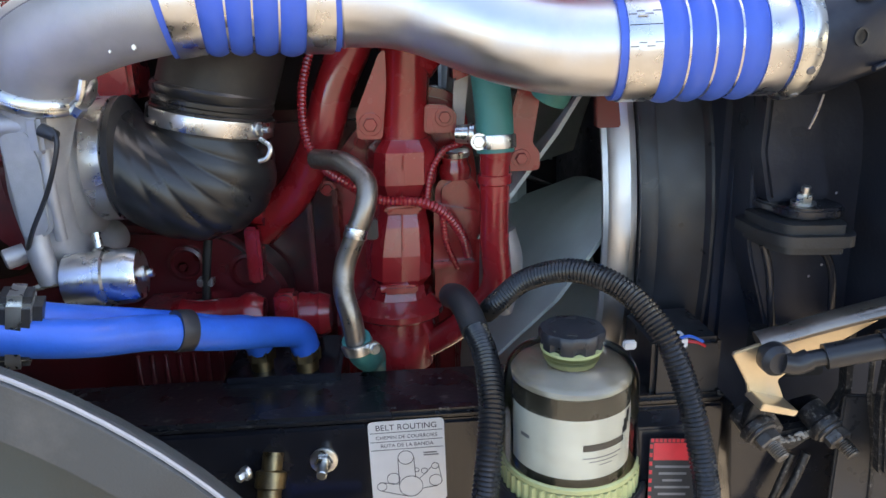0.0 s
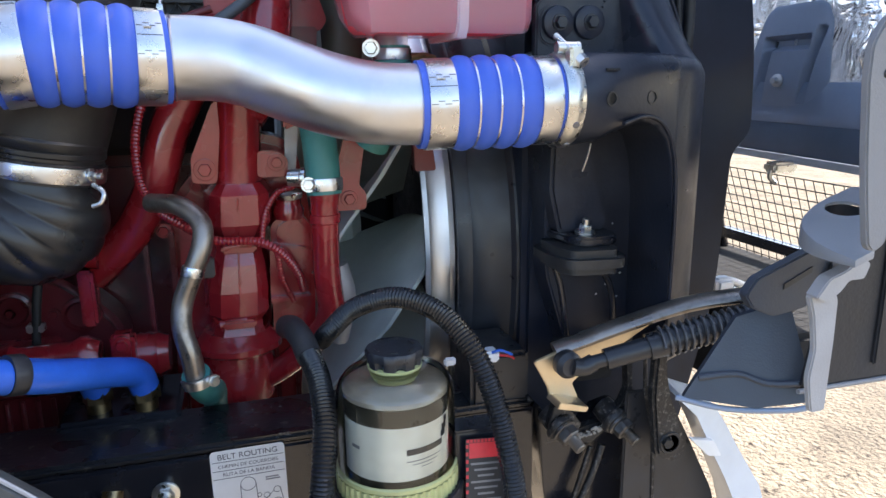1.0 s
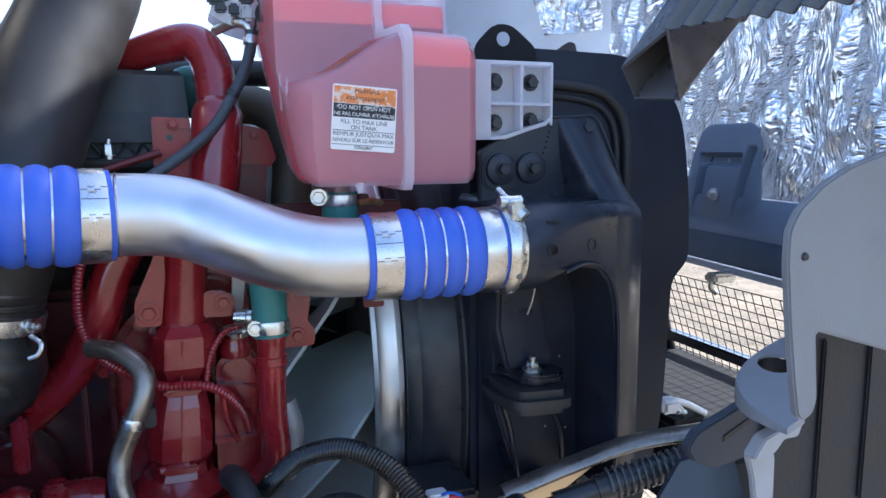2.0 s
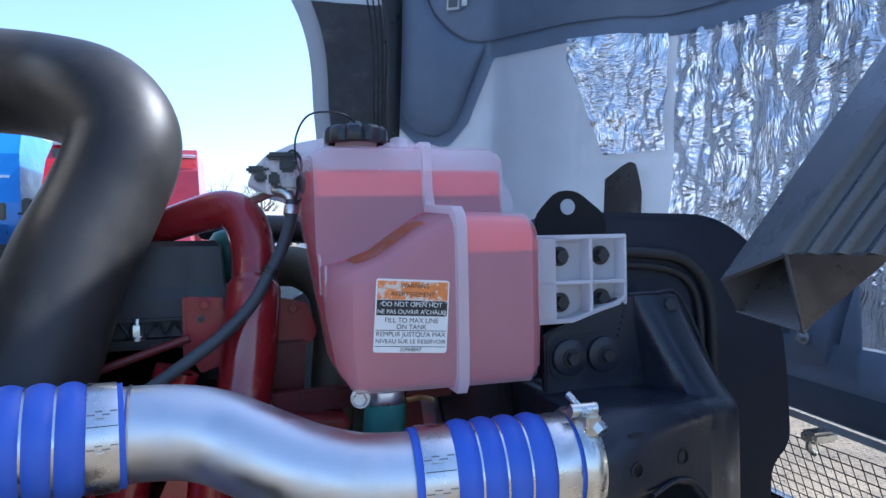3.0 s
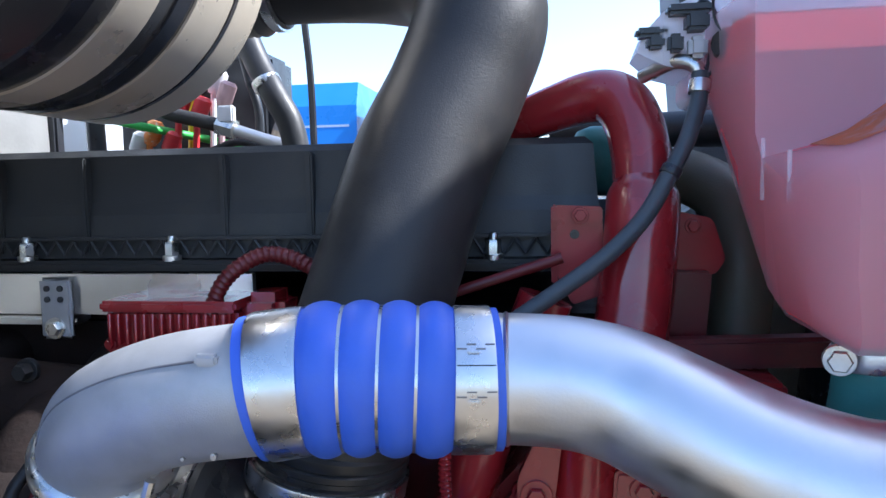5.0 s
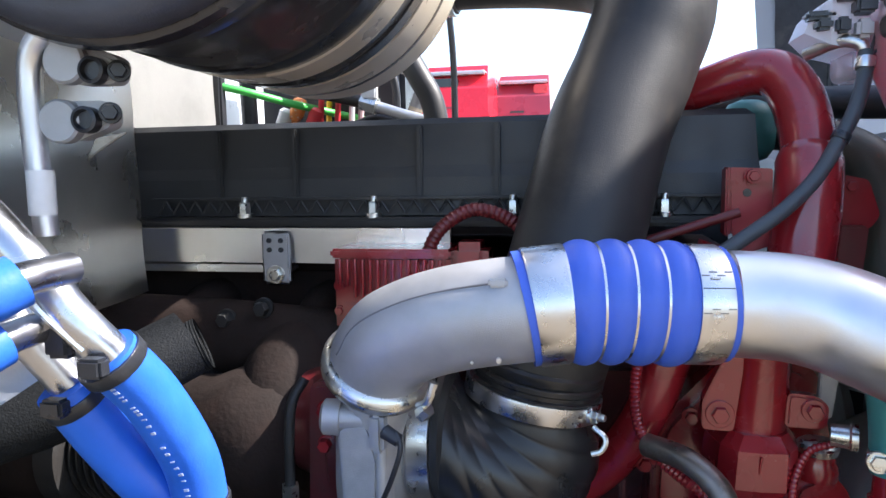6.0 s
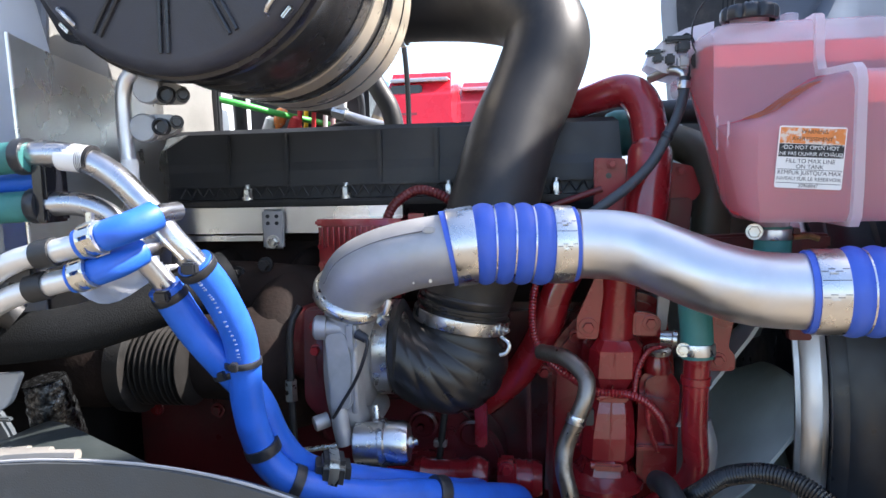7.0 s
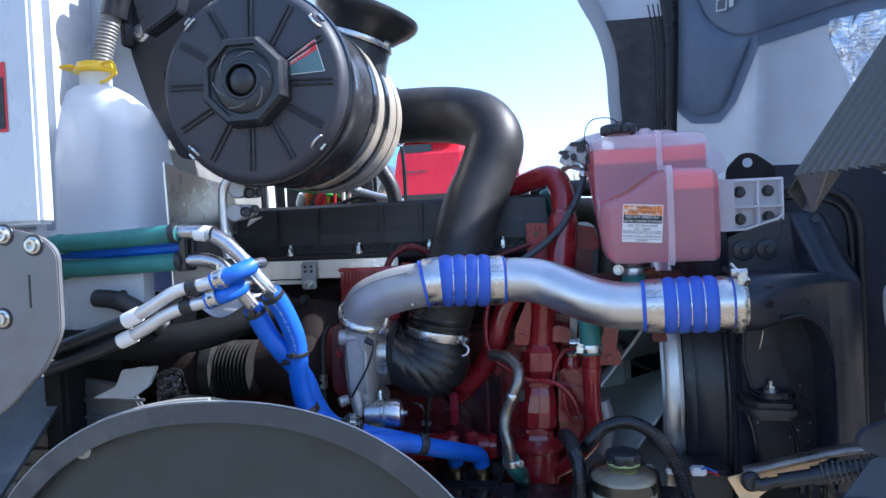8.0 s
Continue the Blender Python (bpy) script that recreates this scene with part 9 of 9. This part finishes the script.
part("return_panel", loft([[(0.436, 0.575, 1.200), (0.50, 0.575, 1.292), (0.545, 0.545, 1.318), (0.552, 0.50, 1.212), (0.50, 0.53, 1.198)],
                           [(0.440, 0.583, 1.200), (0.503, 0.583, 1.292), (0.549, 0.553, 1.318), (0.556, 0.508, 1.212), (0.504, 0.538, 1.198)]]), FENDERDARK, dk, "dark blue-grey fender return")
part("return_fold", tube([(0.452, 0.570, 1.225), (0.49, 0.552, 1.232), (0.515, 0.53, 1.226), (0.548, 0.50, 1.235)], 0.004, 8, 5), FENDERDARK, dk)
part("shelf", tube([(0.430, 0.58, 1.199), (0.478, 0.55, 1.191), (0.53, 0.513, 1.199), (0.556, 0.498, 1.209)], 0.0035, 10, 6), HOODGREY, dk, "pale blue-grey lower lip")
part("pale_edge", prism(rounded([(0.494, 1.232), (0.512, 1.232), (0.513, 1.31), (0.512, 1.352), (0.504, 1.362), (0.476, 1.358), (0.484, 1.335), (0.490, 1.30), (0.486, 1.27)], 0.005), 0.448, 0.456, "y", 0.003), EDGEPALE, dk, "pale torn edge seal")
part("edge_clip", prism(rounded([(0.476, 1.357), (0.492, 1.352), (0.506, 1.362), (0.514, 1.372), (0.532, 1.372), (0.538, 1.388), (0.524, 1.392), (0.508, 1.382), (0.490, 1.376)], 0.004), 0.440, 0.456, "y", 0.002), EDGEPALE, dk)
part("lower_arm", prism(rounded([(0.452, 1.343), (0.464, 1.360), (0.538, 1.389), (0.562, 1.392), (0.562, 1.345), (0.53, 1.322), (0.49, 1.316), (0.462, 1.328)], 0.005), 0.506, 0.52, "y", 0.003), FENDERDARK, dk, "dark hinge arm with a slot")
part("slot", prism([(0.498, 1.346), (0.532, 1.362), (0.532, 1.368), (0.498, 1.352)], 0.5045, 0.5065, "y", 0), BLACK, dk)
part("post", tube([(0.530, 0.47, 1.42), (0.530, 0.468, 1.36)], 0.007, 10, 2), FENDERGREY, dk)
bc = thing("bumper_corner", "white painted bumper corner with a dark inner edge", "bumper", (0.5, 0.66, 1.0))
edge = [((0.490, 1.153), (0.497, 1.155)), ((0.520, 1.124), (0.552, 1.132)), ((0.538, 1.09), (0.574, 1.10)), ((0.554, 1.058), (0.594, 1.066)), ((0.575, 1.02), (0.617, 1.03)), ((0.595, 0.978), (0.640, 0.995)), ((0.63, 0.86), (0.69, 0.86)), ((0.66, 0.62), (0.74, 0.62))]
part("skin", loft([[(a[0], 0.655, a[1]), (c[0], 0.662, c[1]), (c[0] + 0.012, 0.72, c[1]), (a[0] + 0.012, 0.72, a[1])] for a, c in edge]), WHITEPAINT, bc, "white painted bumper skin")
# Plain black sheet added to close off the ground behind.
part("backing_sheet", prism([(0.44, 1.15), (0.488, 1.148), (0.516, 1.118), (0.550, 1.054), (0.590, 0.975), (0.63, 0.84), (0.44, 0.84)], 0.700, 0.706, "y", 0.002), BLACK, bc, "plain black sheet added behind the bumper edge")
part("tab", prism(rounded([(0.508, 1.096), (0.545, 1.088), (0.560, 1.062), (0.538, 1.066)], 0.004), 0.648, 0.656, "y", 0.002), WHITEPLASTIC, bc)
pc = bmesh.new()
box((0.70, 0.86, 1.215), (0.735, 0.89, 1.24), 0.006, pc)
tube([(0.695, 0.875, 1.228), (0.72, 0.87, 1.236), (0.755, 0.875, 1.225), (0.80, 0.88, 1.20)], 0.006, 10, 4, pc)
solo("wire_connector", pc, WHITEPLASTIC, "pale plastic connector on a wire by the radiator", "wiring")
cm = thing("front_crossmember", "black front crossmember under the grille", "truck frame", (0.9, 1.1, 1.06))
part("beam", box((0.70, 0.80, 1.06), (1.15, 1.5, 1.15), 0.01), MATTBLACK, cm)
part("top_rail", box((0.72, 0.86, 1.15), (0.80, 1.4, 1.20), 0.01), MATTBLACK, cm)
for y in (0.90, 1.10, 1.30):
    part("bolt", hexbolt((0.76, y, 1.20), (0, 0, 1), 0.010, 1.5, 0.010), ZINC, cm)

rd = thing("ribbed_duct", "grey corrugated plastic duct flap on the hood", "air duct", (0.36, 0.44, 1.70))
b = bmesh.new()
R0, RX, RV = Vector((0.356, 0.442, 1.756)), Vector((0.0055, -0.0183, 0.0)) * 15, Vector((0.47, -0.295, 0.83)) * 0.34
nrm = RX.cross(RV).normalized()
n_r = 15
cols = []
for k in range(n_r * 8 + 1):
    f = k / (n_r * 8)
    w = 0.0042 * math.cos(2 * math.pi * f * n_r)
    o = R0 + RX * f + nrm * w
    cols.append([o, o + RV, o + RV - nrm * 0.002, o - nrm * 0.002])
loft(cols, b)
part("corrugated_flap", b, DUCTGREY, rd)
FA, FB, FT = Vector((0.366, 0.520, 1.735)), Vector((0.392, 0.532, 1.706)), Vector((0.382, 0.455, 1.700))
for nm, p, q in (("side_frame", R0, FA), ("side_frame", FA, FB), ("lower_flange", FB, FT), ("inner_web", R0, FT)):
    th = (q - p).cross(RV).normalized() * 0.003
    b = loft([[p, q, q + th, p + th], [p + RV, q + RV, q + th + RV, p + th + RV]])
    part(nm, b, DUCTGREY, rd)
u = R0 + RX * (3.6 / 15)
th = (u - R0).cross(FT - R0).normalized() * 0.003
part("gusset", loft([[R0, u, FT], [R0 + th, u + th, FT + th]]), TANSTEEL, rd, "brown steel gusset")
